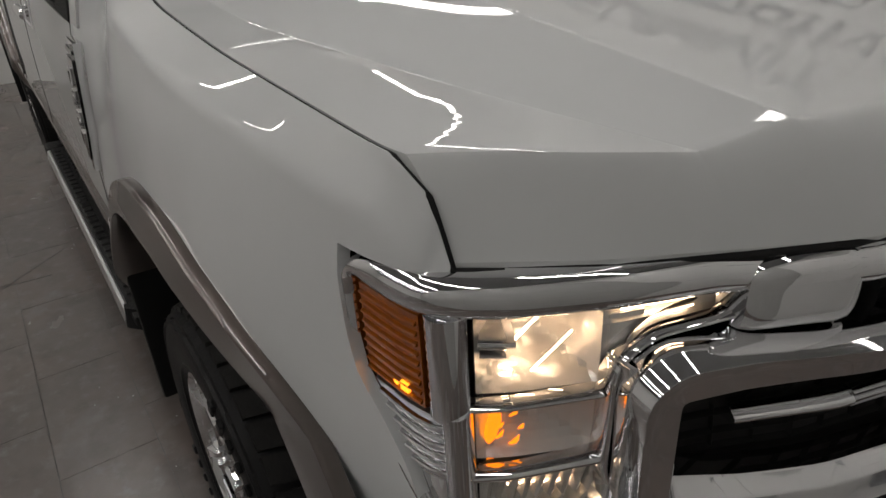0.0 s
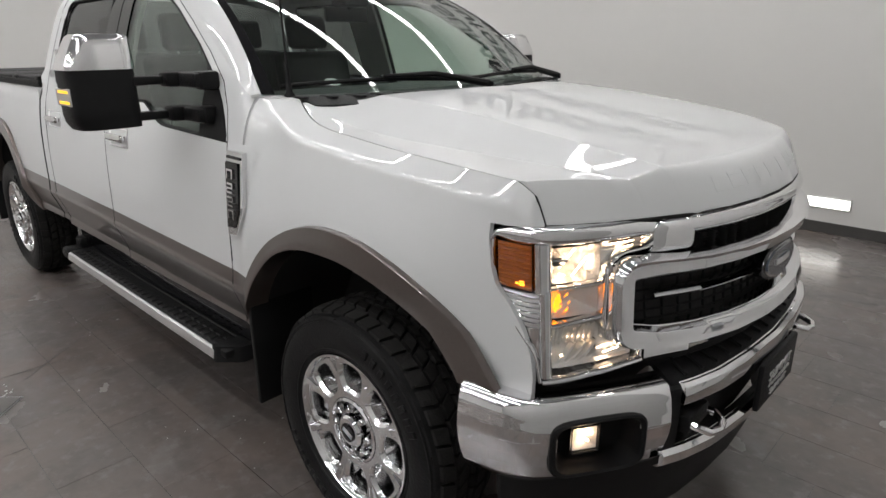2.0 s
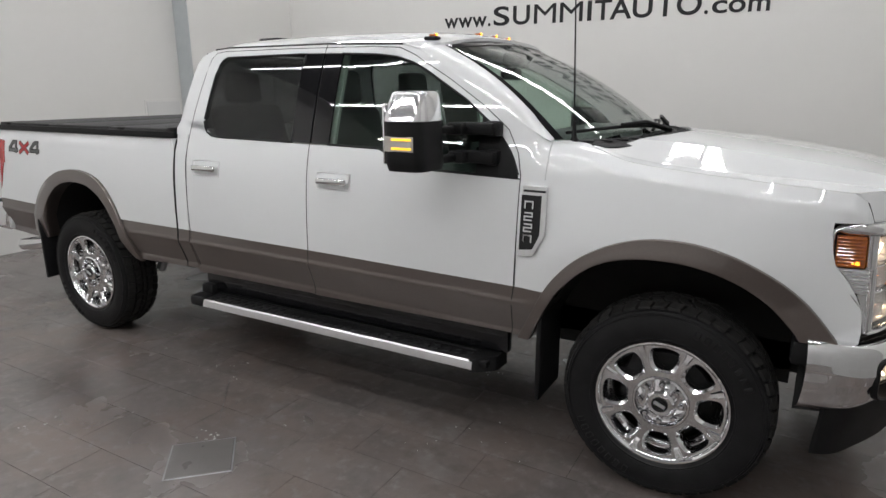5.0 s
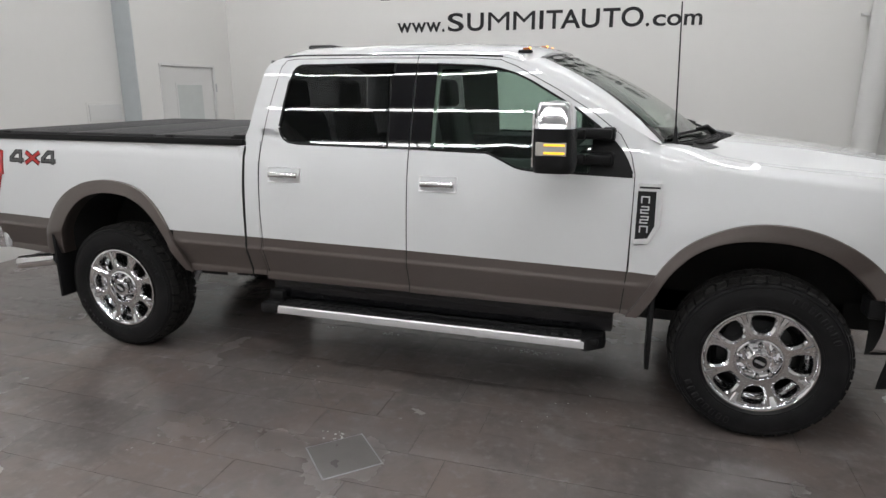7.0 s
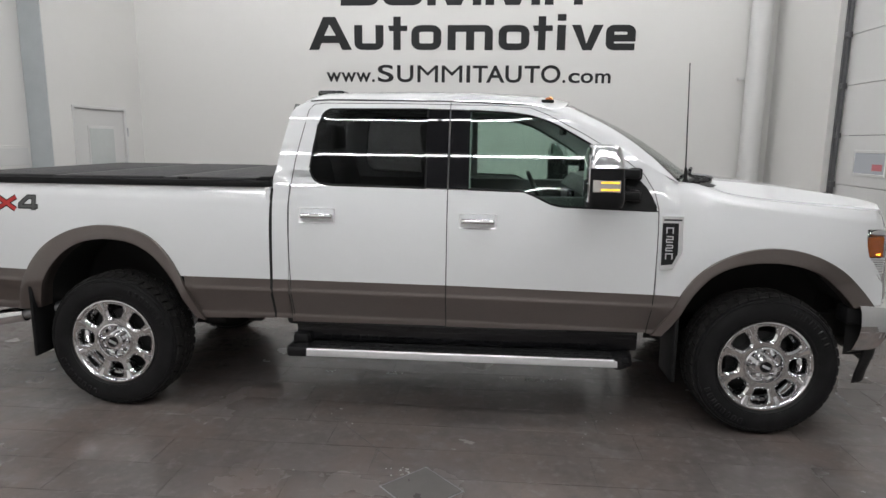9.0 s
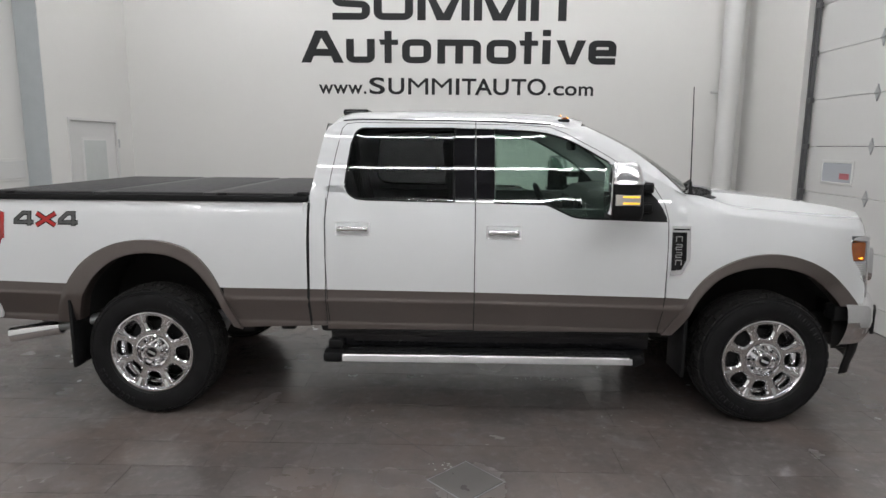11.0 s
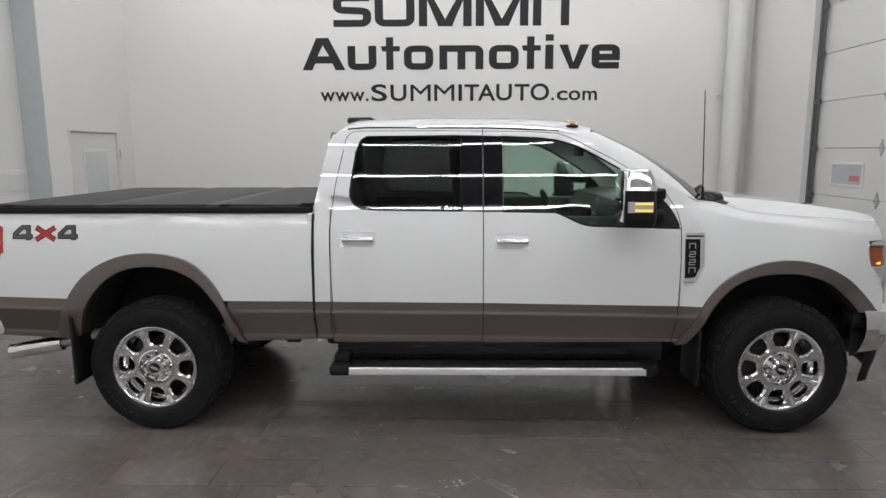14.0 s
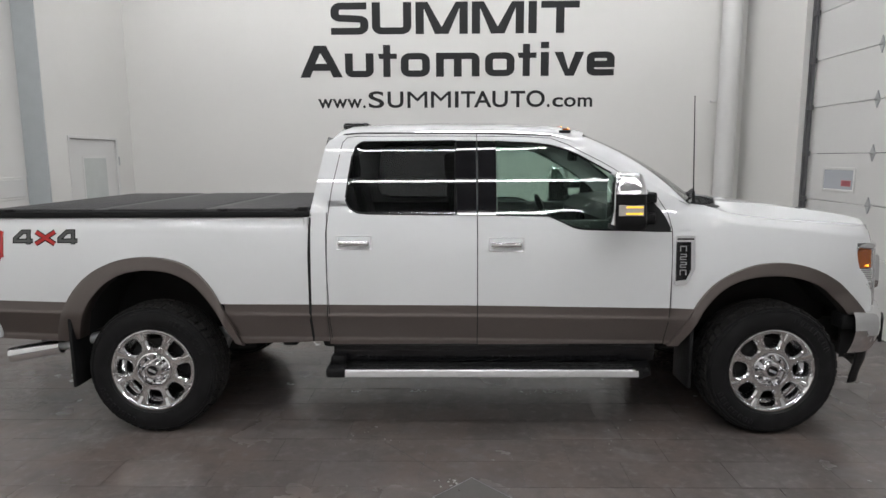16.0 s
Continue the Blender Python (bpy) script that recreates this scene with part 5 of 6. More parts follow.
    part("turn_bulb", fx(Geo().tube([nose(SC - 0.026, 1.024, -0.045), nose(SC - 0.030, 1.044, -0.040), nose(SC - 0.036, 1.064, -0.040), nose(SC - 0.042, 1.076, -0.045)], [0.003, 0.008, 0.008, 0.003], 10)), TURNGLOW, lamp, "glowing amber turn bulb")
    # small glowing flecks imitate the turn bulb's reflections in its cell
    sparks = random.Random(3)
    for _ in range(6):
        ds, z = 0.03 + 0.045 * sparks.random() ** 1.4, 1.026 + 0.050 * sparks.random()
        lean = 0.4 + 0.8 * sparks.random()
        n = 0.006 + 0.008 * sparks.random()
        part("glint", fx(Geo().tube([nose(SC - ds, z, -0.038), nose(SC - ds - n * 0.6, z + n * lean * 0.6, -0.036), nose(SC - ds - n, z + n * lean, -0.038)], [0.001, 0.0024, 0.0008], 6)), TURNGLOW, lamp)
    # clear covers
    part("lens", fx(nose_patch(SB + 0.004, SC - 0.010, 1.108, 1.210, -0.014, 10, 6, 0.003)), CLEAR, lamp, "clear lens")
    part("lens", fx(nose_patch(SB + 0.004, SC - 0.010, 1.010, 1.096, -0.014, 8, 5, 0.003)), CLEAR, lamp, "clear lens")
    part("lens", fx(nose_patch(s_at(0.595), SC - 0.010, lambda s: 0.868, lambda s: 0.992 - max(0, SB - s) * 0.75, -0.014, 10, 6, 0.003)), CLEAR, lamp, "clear lens")
    # dark gap between lamp and fender
    part("lamp_gap", fx(nose_band(dense(rounded_path([(s_at(0.53), 1.240), (SC, 1.257), (SE - 0.03, 1.258), (SE + 0.001, 1.25), (SE + 0.002, 1.09), (SD + 0.022, 0.925), (SD + 0.008, 0.835), (s_at(0.56), 0.848)], 0.025)), 0.014, -0.03, -0.018, 2)), SEAM, lamp)

# -- grille
grille = part("grille", nose_patch(-SB, SB, 0.885, 1.225, -0.045, 40, 8, 0.02), DARK, truck, "black mesh grille in a heavy chrome frame")
for z in (1.185, 1.172, 1.155, 1.075, 1.045, 1.015, 0.985, 0.96):
    w = 0.42 if z > 1.14 else 0.60
    part("mesh_bar", nose_band(dense([(-s_at(w), z), (s_at(w), z)], 0.05), 0.006, -0.050, -0.036, 2), SEAM, grille)
for i in range(25):
    y = -0.60 + 0.05 * i
    s = math.copysign(s_at(abs(y)), y)
    if abs(y) < 0.43:
        part("mesh_bar", nose_band(dense([(s, 1.148), (s, 1.192)], 0.022), 0.008, -0.04, -0.018, 2), BLACK, grille)
    part("mesh_bar", nose_band(dense([(s, 0.955), (s + 0.012, 1.10)], 0.03), 0.006, -0.050, -0.038, 2), SEAM, grille)
# top chrome rail under the hood with its end blocks
st = s_at(0.545)
part("top_rail", nose_band(dense([(-s_at(0.47), 1.229), (s_at(0.47), 1.229)], 0.03), 0.050, -0.012, 0.010), CHROME, grille, "chrome top rail")
for sg in (-1, 1):
    rows = []
    for i in range(13):
        v = -1 + i / 6
        row = []
        for j in range(15):
            u = -1 + j / 7
            r = max(0.0, 1 - abs(u) ** 6) * max(0.0, 1 - abs(v) ** 5)
            s = s_at(0.512) + 0.076 * u * (1 - 0.12 * max(0, v) ** 3)
            row.append(nose(sg * s, 1.209 + 0.049 * v - 0.012 * max(0, u) ** 2 * max(0, v), -0.03 + 0.044 * r ** 0.5))
        rows.append(row)
    g = Geo().grid(rows)
    part("end_block", g, CHROME, grille, "chrome end block")
    # heavy C-shaped bracket
    so = s_at(0.664)
    path = rounded_path([(0.0, 1.130), (sg * s_at(0.45), 1.132), (sg * so, 1.136), (sg * so, 0.955), (sg * s_at(0.56), 0.930), (sg * s_at(0.3), 0.926), (0.0, 0.926)], 0.034, 6)
    path = dense(path, 0.02)
    wid = [lerp_table(abs(p[0]), (0, 0.050), (s_at(0.5), 0.058), (so, 0.072)) for p in path]
    g = nose_band(path, wid, 0.008, 0.040, 4, sg)
    part("bracket", g, CHROME, grille, "heavy chrome C-shaped bracket", 22)
    part("bracket_return", nose_band(dense([(sg * (so + 0.024), 1.150), (sg * (so + 0.024), 0.945)], 0.02), 0.034, -0.035, 0.006), CHROME, grille)
    # nib bars towards the badge
    part("nib_bar", nose_band(dense([(sg * s_at(0.56), 1.046), (sg * s_at(0.42), 1.046)], 0.02), 0.024, -0.02, 0.008), CHROME, grille, "chrome nib bar")
    for z in (1.055, 1.037):
        part("nib_rod", nose_band(dense([(sg * s_at(0.42), z), (sg * s_at(0.17), z)], 0.03), 0.007, -0.02, 0.004, 2), CHROME, grille)
    part("lower_plate", nose_patch(sg * s_at(0.44), sg * s_at(0.575), 0.862, 0.905, -0.004, 6, 4, 0.02), CHROME, grille)
part("lower_rail", nose_band(dense([(-s_at(0.44), 0.882), (s_at(0.44), 0.882)], 0.03), 0.012, -0.02, -0.004, 2), CHROME, grille)
# oval badge without writing
def oval(a, b, d, thick=0.012, n=36):
    ring = [nose(a * math.cos(2 * math.pi * k / n), 1.045 + b * math.sin(2 * math.pi * k / n), d) for k in range(n)]
    back = [nose(a * math.cos(2 * math.pi * k / n), 1.045 + b * math.sin(2 * math.pi * k / n), d - thick) for k in range(n)]
    g = Geo().grid([back, ring], closed=True)
    g.add(ring, [tuple(range(n))])
    return g


badge = part("badge", oval(0.150, 0.062, 0.012, 0.03), GLOSSBLACK, grille, "oval badge in a dark backing")
part("badge_ring", oval(0.135, 0.052, 0.018), CHROME, badge)
part("badge_face", oval(0.124, 0.045, 0.021), material("badge_blue_grey", (0.06, 0.075, 0.10), 0.2, coat=1.0), badge)
part("badge_mark", nose_patch(-0.06, 0.06, 1.036, 1.054, 0.024, 6, 2, 0.003), SATIN, badge)

# -- bumper
BPLAN = [(1.010, 0.0), (1.000, 0.2), (0.978, 0.38), (0.945, 0.50), (0.905, 0.59), (0.862, 0.67), (0.805, 0.76), (0.748, 0.85), (0.715, 0.89), (0.670, 0.925), (0.60, 0.953), (0.495, 0.975)]
_bc = [0.0]
for (xa, ya), (xb, yb) in zip(BPLAN, BPLAN[1:]):
    _bc.append(_bc[-1] + math.hypot(xb - xa, yb - ya))
b_at = lambda y: float(np.interp(y, [p[1] for p in BPLAN], _bc))


def bump(s, z, d=0.0):
    sg = -1 if s >= 0 else 1
    a = abs(s)
    f = lambda q: (float(np.interp(q, _bc, [p[0] for p in BPLAN])), float(np.interp(q, _bc, [p[1] for p in BPLAN])))
    (x0, y0), (x1, y1) = f(max(0, a - 0.04)), f(min(_bc[-1], a + 0.04))
    x, y = [sum(v) / 5 for v in zip(*[f(min(_bc[-1], max(0, a + e))) for e in (-0.03, -0.015, 0, 0.015, 0.03)])]
    n = math.hypot(x1 - x0, y1 - y0)
    return (x + d * (y1 - y0) / n, sg * (y - d * (x1 - x0) / n), z)


bumper = part("front_bumper", Geo().grid([[bump(s, z, -0.10) for s in spread(-_bc[-1], _bc[-1], 60)] for z in (0.50, 0.60, 0.70, 0.80)]), DARK, truck, "chrome front bumper with black step pad")
# profile of the chrome wings: rolled top edge, flat face, turned-under lower edge
WING = [(0.798, -0.085), (0.812, -0.060), (0.814, -0.030), (0.806, -0.008), (0.776, 0.006), (0.758, 0.009), (0.735, 0.0135), (0.70, 0.016), (0.66, 0.011), (0.62, -0.001), (0.57, -0.024), (0.545, -0.041), (0.530, -0.065)]


def wing(sg):
    """The chrome wing with an opening for the fog lamp."""
    g = Geo()
    ss = spread(b_at(0.575), _bc[-1], 44)
    f0, f1, z0, z1 = b_at(0.655), b_at(0.865), 0.600, 0.752
    zz = sorted({round(z, 4) for z in [p[0] for p in WING[4:]]} | set(np.round(np.linspace(0.56, 0.765, 26), 4)), reverse=True)
    prof = WING[:4] + [(z, float(np.interp(-z, [-p[0] for p in WING[4:]], [p[1] for p in WING[4:]]))) for z in zz]
    P = [[bump(sg * s, z + 0.012 * smooth((s - b_at(0.9)) / 0.2) * (z - 0.55) / 0.25, d) for s in ss] for z, d in prof]
    n, m = len(P), len(ss)
    def inside(s, z):
        cx, cz = (f0 + f1) / 2, (z0 + z1) / 2
        u, v = abs(s - cx) / ((f1 - f0) / 2), abs(z - cz) / ((z1 - z0) / 2)
        return u ** 5 + v ** 5 < 1
    fs = []
    for i in range(n - 1):
        for j in range(m - 1):
            s, z = (ss[j] + ss[j + 1]) / 2, (prof[i][0] + prof[i + 1][0]) / 2
            if not (i > 3 and inside(s, z)):
                fs.append((i * m + j, i * m + j + 1, (i + 1) * m + j + 1, (i + 1) * m + j))
    g.add([p for r in P for p in r], fs)
    return g, (f0, f1, z0, z1)


for sg in (1, -1):
    g, (f0, f1, z0, z1) = wing(sg)
    wg = part("bumper_wing", g, CHROME, bumper, "bright chrome bumper wing", 50)
    cx, cz, rx, rz = (f0 + f1) / 2, (z0 + z1) / 2, (f1 - f0) / 2, (z1 - z0) / 2
    ring = lambda k, d: [bump(sg * (cx + rx * k * math.copysign(abs(math.cos(a)) ** 0.4, math.cos(a))), cz + rz * k * math.copysign(abs(math.sin(a)) ** 0.4, math.sin(a)), d + 0.006) for a in [2 * math.pi * i / 40 for i in range(40)]]
    g = Geo().grid([ring(1.13, -0.004), ring(1.11, 0.013), ring(1.06, 0.017), ring(0.98, 0.012), ring(0.86, -0.045), ring(0.80, -0.06)], closed=True)
    inner = ring(0.80, -0.06)
    g.add(inner, [tuple(range(40))])
    part("fog_bezel", g, BLACK, bumper, "black fog lamp bezel")
    fl = part("fog_lamp", Geo().grid([[bump(sg * s, z, -0.030 - 0.022 * (1 - max(abs(s - cx - 0.023) / 0.038, abs(z - 0.676) / 0.038) ** 2)) for s in spread(cx - 0.015, cx + 0.061, 11)] for z in spread(0.638, 0.714, 9)]), REFLECTOR, bumper, "lit fog lamp", 20)
    part("lens", Geo().grid([[bump(sg * s, z, -0.022) for s in spread(cx - 0.015, cx + 0.062, 5)] for z in spread(0.637, 0.716, 4)]), CLEAR, fl)
    part("bulb", Geo().tube([bump(sg * (cx + 0.023 + dx), z, -0.030) for dx, z in ((-0.014, 0.664), (0.0, 0.672), (0.014, 0.690))], 0.003, 6), WARMGLOW, fl)
    part("lamp_rim", Geo().tube([bump(sg * s, z, -0.02) for s, z in ((cx - 0.016, 0.636), (cx + 0.063, 0.636), (cx + 0.063, 0.717), (cx - 0.016, 0.717), (cx - 0.016, 0.636))], 0.004, 6), GLOSSBLACK, fl)
    # tow hook
    hk = part("tow_hook", Geo().tube([(0.90, -sg * 0.40, 0.672), (0.975, -sg * 0.390, 0.668), (1.005, -sg * 0.41, 0.660), (1.012, -sg * 0.45, 0.656), (1.0, -sg * 0.485, 0.660), (0.965, -sg * 0.50, 0.668), (0.90, -sg * 0.495, 0.672)], 0.012, 10), CHROME, bumper, "chrome tow hook loop")
    part("hook_bracket", Geo().box((0.84, min(-sg * 0.38, -sg * 0.52), 0.64), (0.955, max(-sg * 0.38, -sg * 0.52), 0.70), 0.015), BLACK, hk)
# centre: black step pad, chrome valance, lower chrome strip, dark mouth
ss = spread(-b_at(0.56), b_at(0.56), 48)
pad = Geo().slab([[bump(s, 0.800, -0.015) for s in ss], [bump(s, 0.812, -0.04) for s in ss], [bump(s, 0.830, -0.10) for s in ss], [nose(math.copysign(min(abs(s), s_at(0.56)), s), 0.855, -0.02) for s in ss]], (0, 0, -0.02))
pad = part("step_pad", pad, BLACK, bumper, "ribbed black step pad")
for k in range(15):
    s = -b_at(0.50) + 2 * b_at(0.50) * k / 14
    part("pad_rib", Geo().tube([bump(s, 0.812, -0.03), bump(s, 0.835, -0.10)], 0.006, 6), BLACK, pad)
g = Geo().slab([[bump(s, z, d) for s in spread(-b_at(0.53), b_at(0.53), 48)] for z, d in ((0.800, -0.02), (0.803, -0.008), (0.795, 0.004), (0.770, 0.008), (0.742, 0.004), (0.735, -0.012))], (-0.012, 0, 0))
part("valance", g, CHROME, bumper, "chrome centre valance")
g = Geo().slab([[bump(s, z, d) for s in spread(-b_at(0.575), b_at(0.575), 48)] for z, d in ((0.596, -0.03), (0.598, -0.008), (0.585, 0.004), (0.555, 0.002), (0.535, -0.02))], (-0.012, 0, 0))
part("lower_strip", g, CHROME, bumper, "chrome lower strip")
for sg in (-1, 1):
    g = Geo().slab([[bump(sg * s, z, d) for s in spread(b_at(0.535), b_at(0.585), 6)] for z, d in ((0.800, -0.02), (0.79, -0.005), (0.70, 0.0), (0.60, -0.006))], (-0.012, 0, 0))
    part("step_pad_end", g, BLACK, bumper)
part("air_intake", Geo().grid([[bump(s, z, -0.07) for s in spread(-b_at(0.56), b_at(0.56), 30)] for z in spread(0.58, 0.75, 6)]), BLACK, bumper)
# dealer plate
pl = part("plate_panel", Geo().box((1.012, -0.17, 0.585), (1.03, 0.17, 0.745), 0.006), BLACK, bumper, "black show plate with white bars of lettering")
for text, w, z, h in (("SUMMIT", 0.105, 0.668, 0.032), ("Automotive", 0.10, 0.646, 0.016), ("SUMMIT", 0.08, 0.612, 0.020)):
    ob = font_text("lettering", pl, text, -w, w, z, h, -1.0325, DOORPAINT, 0.0)
    ob.rotation_euler = (0, 0, radians(90))
# black air dam under the bumper
g = Geo().slab([[bump(s, z, d) for s in spread(-b_at(0.95), b_at(0.95), 40)] for z, d in ((0.545, -0.05), (0.47, -0.06), (0.38, -0.085), (0.315, -0.095))], (-0.015, 0, 0))
part("air_dam", g, BLACK, bumper, "black plastic air dam")
pair("fender_filler", Geo().box((0.45, -0.93, 0.70), (0.62, -0.80, 0.805), 0.02), BLACK, truck)

# ---- wheels ----
def wheel_parts(parent):
    """A chrome eight-spoke wheel with tyre, outer face towards -y, hub at the origin."""
    R = 0.440
    prof = [(0.262, 0.245), (0.30, 0.262), (0.36, 0.262), (0.405, 0.25), (R - 0.020, 0.225), (R - 0.016, 0.14), (R - 0.016, 0.09), (R - 0.020, 0.01), (0.412, -0.012), (0.385, -0.022), (0.35, -0.027), (0.31, -0.022), (0.285, -0.010), (0.276, 0.004), (0.268, 0.012), (0.262, 0.03)]
    tyre = part("tyre", Geo().lathe(prof, 72), RUBBER, parent, "black all-terrain tyre")
    for r, w in ((0.398, 0.0045), (0.297, 0.003)):
        yy = float(np.interp(-r, [-p[0] for p in prof[7:]], [p[1] for p in prof[7:]]))
        part("sidewall_ring", Geo().lathe([(r - 0.006, yy + 0.002), (r - 0.003, yy - w), (r + 0.003, yy - w), (r + 0.006, yy + 0.002)], 72), RUBBER, tyre)
    # tread blocks
    rnd = random.Random(4)
    g = Geo()
    rows = [(0.000, 0.052, 44, 0.0), (0.059, 0.104, 48, 0.5), (0.111, 0.139, 52, 0.15), (0.146, 0.190, 48, 0.6), (0.197, 0.240, 44, 0.1)]
    for k, (y0, y1, n, ph) in enumerate(rows):
        for i in range(n):
            a0 = 2 * math.pi * (i + ph) / n
            da = 2 * math.pi / n * (0.80 + 0.08 * rnd.random())
            lean = (0.35 if k in (1, 3) else -0.2) * 2 * math.pi / n
            top = R + 0.003 * rnd.random() - 0.001
            pts = []
            for rr in (R - 0.026, top):
                sh = 0.004 if rr > R - 0.01 else 0
                for (yy, off) in ((y0 + sh, 0), (y0 + sh, 1), (y1 - sh, 1), (y1 - sh, 0)):
                    a = a0 + da * (off * 0.96 + 0.02) + (lean if yy > (y0 + y1) / 2 else 0)
                    r2 = rr - (0.012 if (k == 0 and yy < y0 + 0.02) or (k == 4 and yy > y1 - 0.02) else 0)
                    pts.append((r2 * math.cos(a), yy, r2 * math.sin(a)))
            g.add(pts, [(0, 1, 2, 3), (4, 7, 6, 5), (0, 4, 5, 1), (1, 5, 6, 2), (2, 6, 7, 3), (3, 7, 4, 0)])
    # shoulder lugs down the sidewall
    for i in range(44):
        a0 = 2 * math.pi * (i + 0.05) / 44
        da = 2 * math.pi / 44 * (0.70 if i % 2 else 0.55)
        rl = 0.398 if i % 2 else 0.410
        pts = []
        for lift in (0.004, -0.006):
            for r, off in ((rl, 0.15), (R - 0.012, 0), (R - 0.012, 1), (rl, 0.85)):
                a = a0 + da * off
                yy = float(np.interp(-r, [-p[0] for p in prof[5:]], [p[1] for p in prof[5:]])) + lift
                pts.append((r * math.cos(a), yy, r * math.sin(a)))
        g.add(pts, [(0, 1, 2, 3), (4, 7, 6, 5), (0, 4, 5, 1), (1, 5, 6, 2), (2, 6, 7, 3), (3, 7, 4, 0)])
    tagged(part("tread", g, TREAD, tyre, "chunky tread blocks"), kind="stuff")
    # blurred sidewall writing as bars
    for c in (70, 250):
        for k in range(8):
            a = radians(c + k * 6.5 - 23)
            rr = 0.362
            g = Geo().box((-0.011, -0.0325, -0.017), (0.011, -0.022, 0.017), 0.003, 1)
            ca, sa = math.cos(a - math.pi / 2), math.sin(a - math.pi / 2)
            g.mapped(lambda x, y, z: (x * ca - (z + rr) * sa, y, x * sa + (z + rr) * ca))
            part("sidewall_bar", g, RUBBER, tyre)
    # rim: outer lip and barrel
    rim = part("rim", Geo().lathe([(0.262, 0.03), (0.272, 0.008), (0.278, -0.004), (0.276, -0.012), (0.268, -0.013), (0.262, -0.006), (0.256, 0.004), (0.250, 0.05), (0.235, 0.12), (0.235, 0.22)], 72), CHROME, parent, "polished chrome wheel rim", 40)
    part("barrel", Geo().lathe([(0.240, 0.055), (0.222, 0.075), (0.214, 0.090), (0.212, 0.165)], 64), CHROME, rim)
    # spoked face: plate with eight rounded windows, chamfered
    def loop(c, grow, n=6):
        pts = []
        r0, r1, h0, h1 = 0.146 - grow, 0.247 + grow * 0.5, 0.032 + grow, 0.052 + grow
        corners = [(r0, -h0), (r0 + 0.045, -h1), (r1 - 0.012, -h1), (r1, 0), (r1 - 0.012, h1), (r0 + 0.045, h1), (r0, h0)]
        path = corners + corners[:2]
        out = []
        for p, q, o in zip(path, path[1:], path[2:]):
            p, q, o = Vector(p), Vector(q), Vector(o)
            k = min(0.024, (q - p).length * 0.45, (o - q).length * 0.45)
            a, b = q + (p - q).normalized() * k, q + (o - q).normalized() * k
            for i in range(n):
                t = i / (n - 1)
                out.append(a * (1 - t) ** 2 + q * 2 * t * (1 - t) + b * t * t)
        return [(v.x * math.cos(c) - v.y * math.sin(c), v.x * math.sin(c) + v.y * math.cos(c)) for v in out]
    bm = bmesh.new()
    def ring(pts, y):
        vs = [bm.verts.new((x, y(math.hypot(x, z)) if callable(y) else y, z)) for x, z in pts]
        return vs, [bm.edges.new((vs[i], vs[(i + 1) % len(vs)])) for i in range(len(vs))]
    face_y = lambda r: 0.004
    edges = []
    n = 96
    _, e = ring([(0.262 * math.cos(2 * math.pi * i / n), 0.262 * math.sin(2 * math.pi * i / n)) for i in range(n)], face_y)
    edges += e
    _, e = ring([(0.118 * math.cos(2 * math.pi * i / 48), 0.118 * math.sin(2 * math.pi * i / 48)) for i in range(48)], face_y)
    edges += e
    holes = []
    for k in range(8):
        c = 2 * math.pi * (k + 0.5) / 8
        vs, e = ring(loop(c, 0.009), face_y)
        edges += e
        holes.append((c, vs))
    bmesh.ops.triangle_fill(bm, edges=edges, use_beauty=True, use_dissolve=False)
    for c, vs in holes:
        prev = vs
        for grow, dy in ((0.0, 0.012), (-0.002, 0.045), (-0.004, 0.075)):
            nx = [bm.verts.new((x, face_y(math.hypot(x, z)) + dy, z)) for x, z in loop(c, grow)]
            for i in range(len(nx)):
                j = (i + 1) % len(nx)
                bm.faces.new((prev[i], prev[j], nx[j], nx[i]))
            prev = nx
    me = bpy.data.meshes.new("wheel_face")
    bmesh.ops.recalc_face_normals(bm, faces=bm.faces)
    bm.to_mesh(me)
    bm.free()
    me.polygons.foreach_set("use_smooth", [True] * len(me.polygons))
    me.set_sharp_from_angle(angle=radians(25))
    me.materials.append(WHEELCHROME)
    face = new("wheel_face", me)
    face.parent = parent
    tagged(face, "chrome wheel face with eight openings")
    # raised wedge on each spoke
    for k in range(8):
        c = 2 * math.pi * k / 8
        pts = [(0.205, -0.012), (0.262, -0.020), (0.262, 0.020), (0.205, 0.012)]
        top = [(0.214, -0.007), (0.262, -0.013), (0.262, 0.013), (0.214, 0.007)]
        rot = lambda r, h: (r * math.cos(c) - h * math.sin(c), r * math.sin(c) + h * math.cos(c))
        g = Geo()
        vs = [(rot(*p)[0], face_y(p[0]) + 0.001, rot(*p)[1]) for p in pts] + [(rot(*p)[0], face_y(p[0]) - (0.002 if p[0] < 0.23 else 0.013), rot(*p)[1]) for p in top]
        g.add(vs, [(4, 5, 6, 7), (0, 1, 5, 4), (1, 2, 6, 5), (2, 3, 7, 6), (3, 0, 4, 7)])
        part("spoke_wedge", g, CHROME, face, "", 15)
    # hub, cap and nuts
    hub = part("hub", Geo().lathe([(0.118, 0.010), (0.118, 0.03), (0.112, 0.034), (0.062, 0.034), (0.060, 0.01), (0.058, -0.008), (0.050, -0.016), (0.030, -0.018), (0.0, -0.018)], 48), CHROME, parent, "chrome hub with lug nuts")
    part("hub_ring", Geo().lathe([(0.116, 0.014), (0.116, 0.002), (0.108, -0.002), (0.104, 0.004), (0.104, 0.03)], 48), CHROME, hub)
    part("cap_mark", Geo().lathe([(0.034, -0.0185), (0.034, -0.021), (0.0, -0.021)], 24), GLOSSBLACK, hub, "dark centre cap mark")
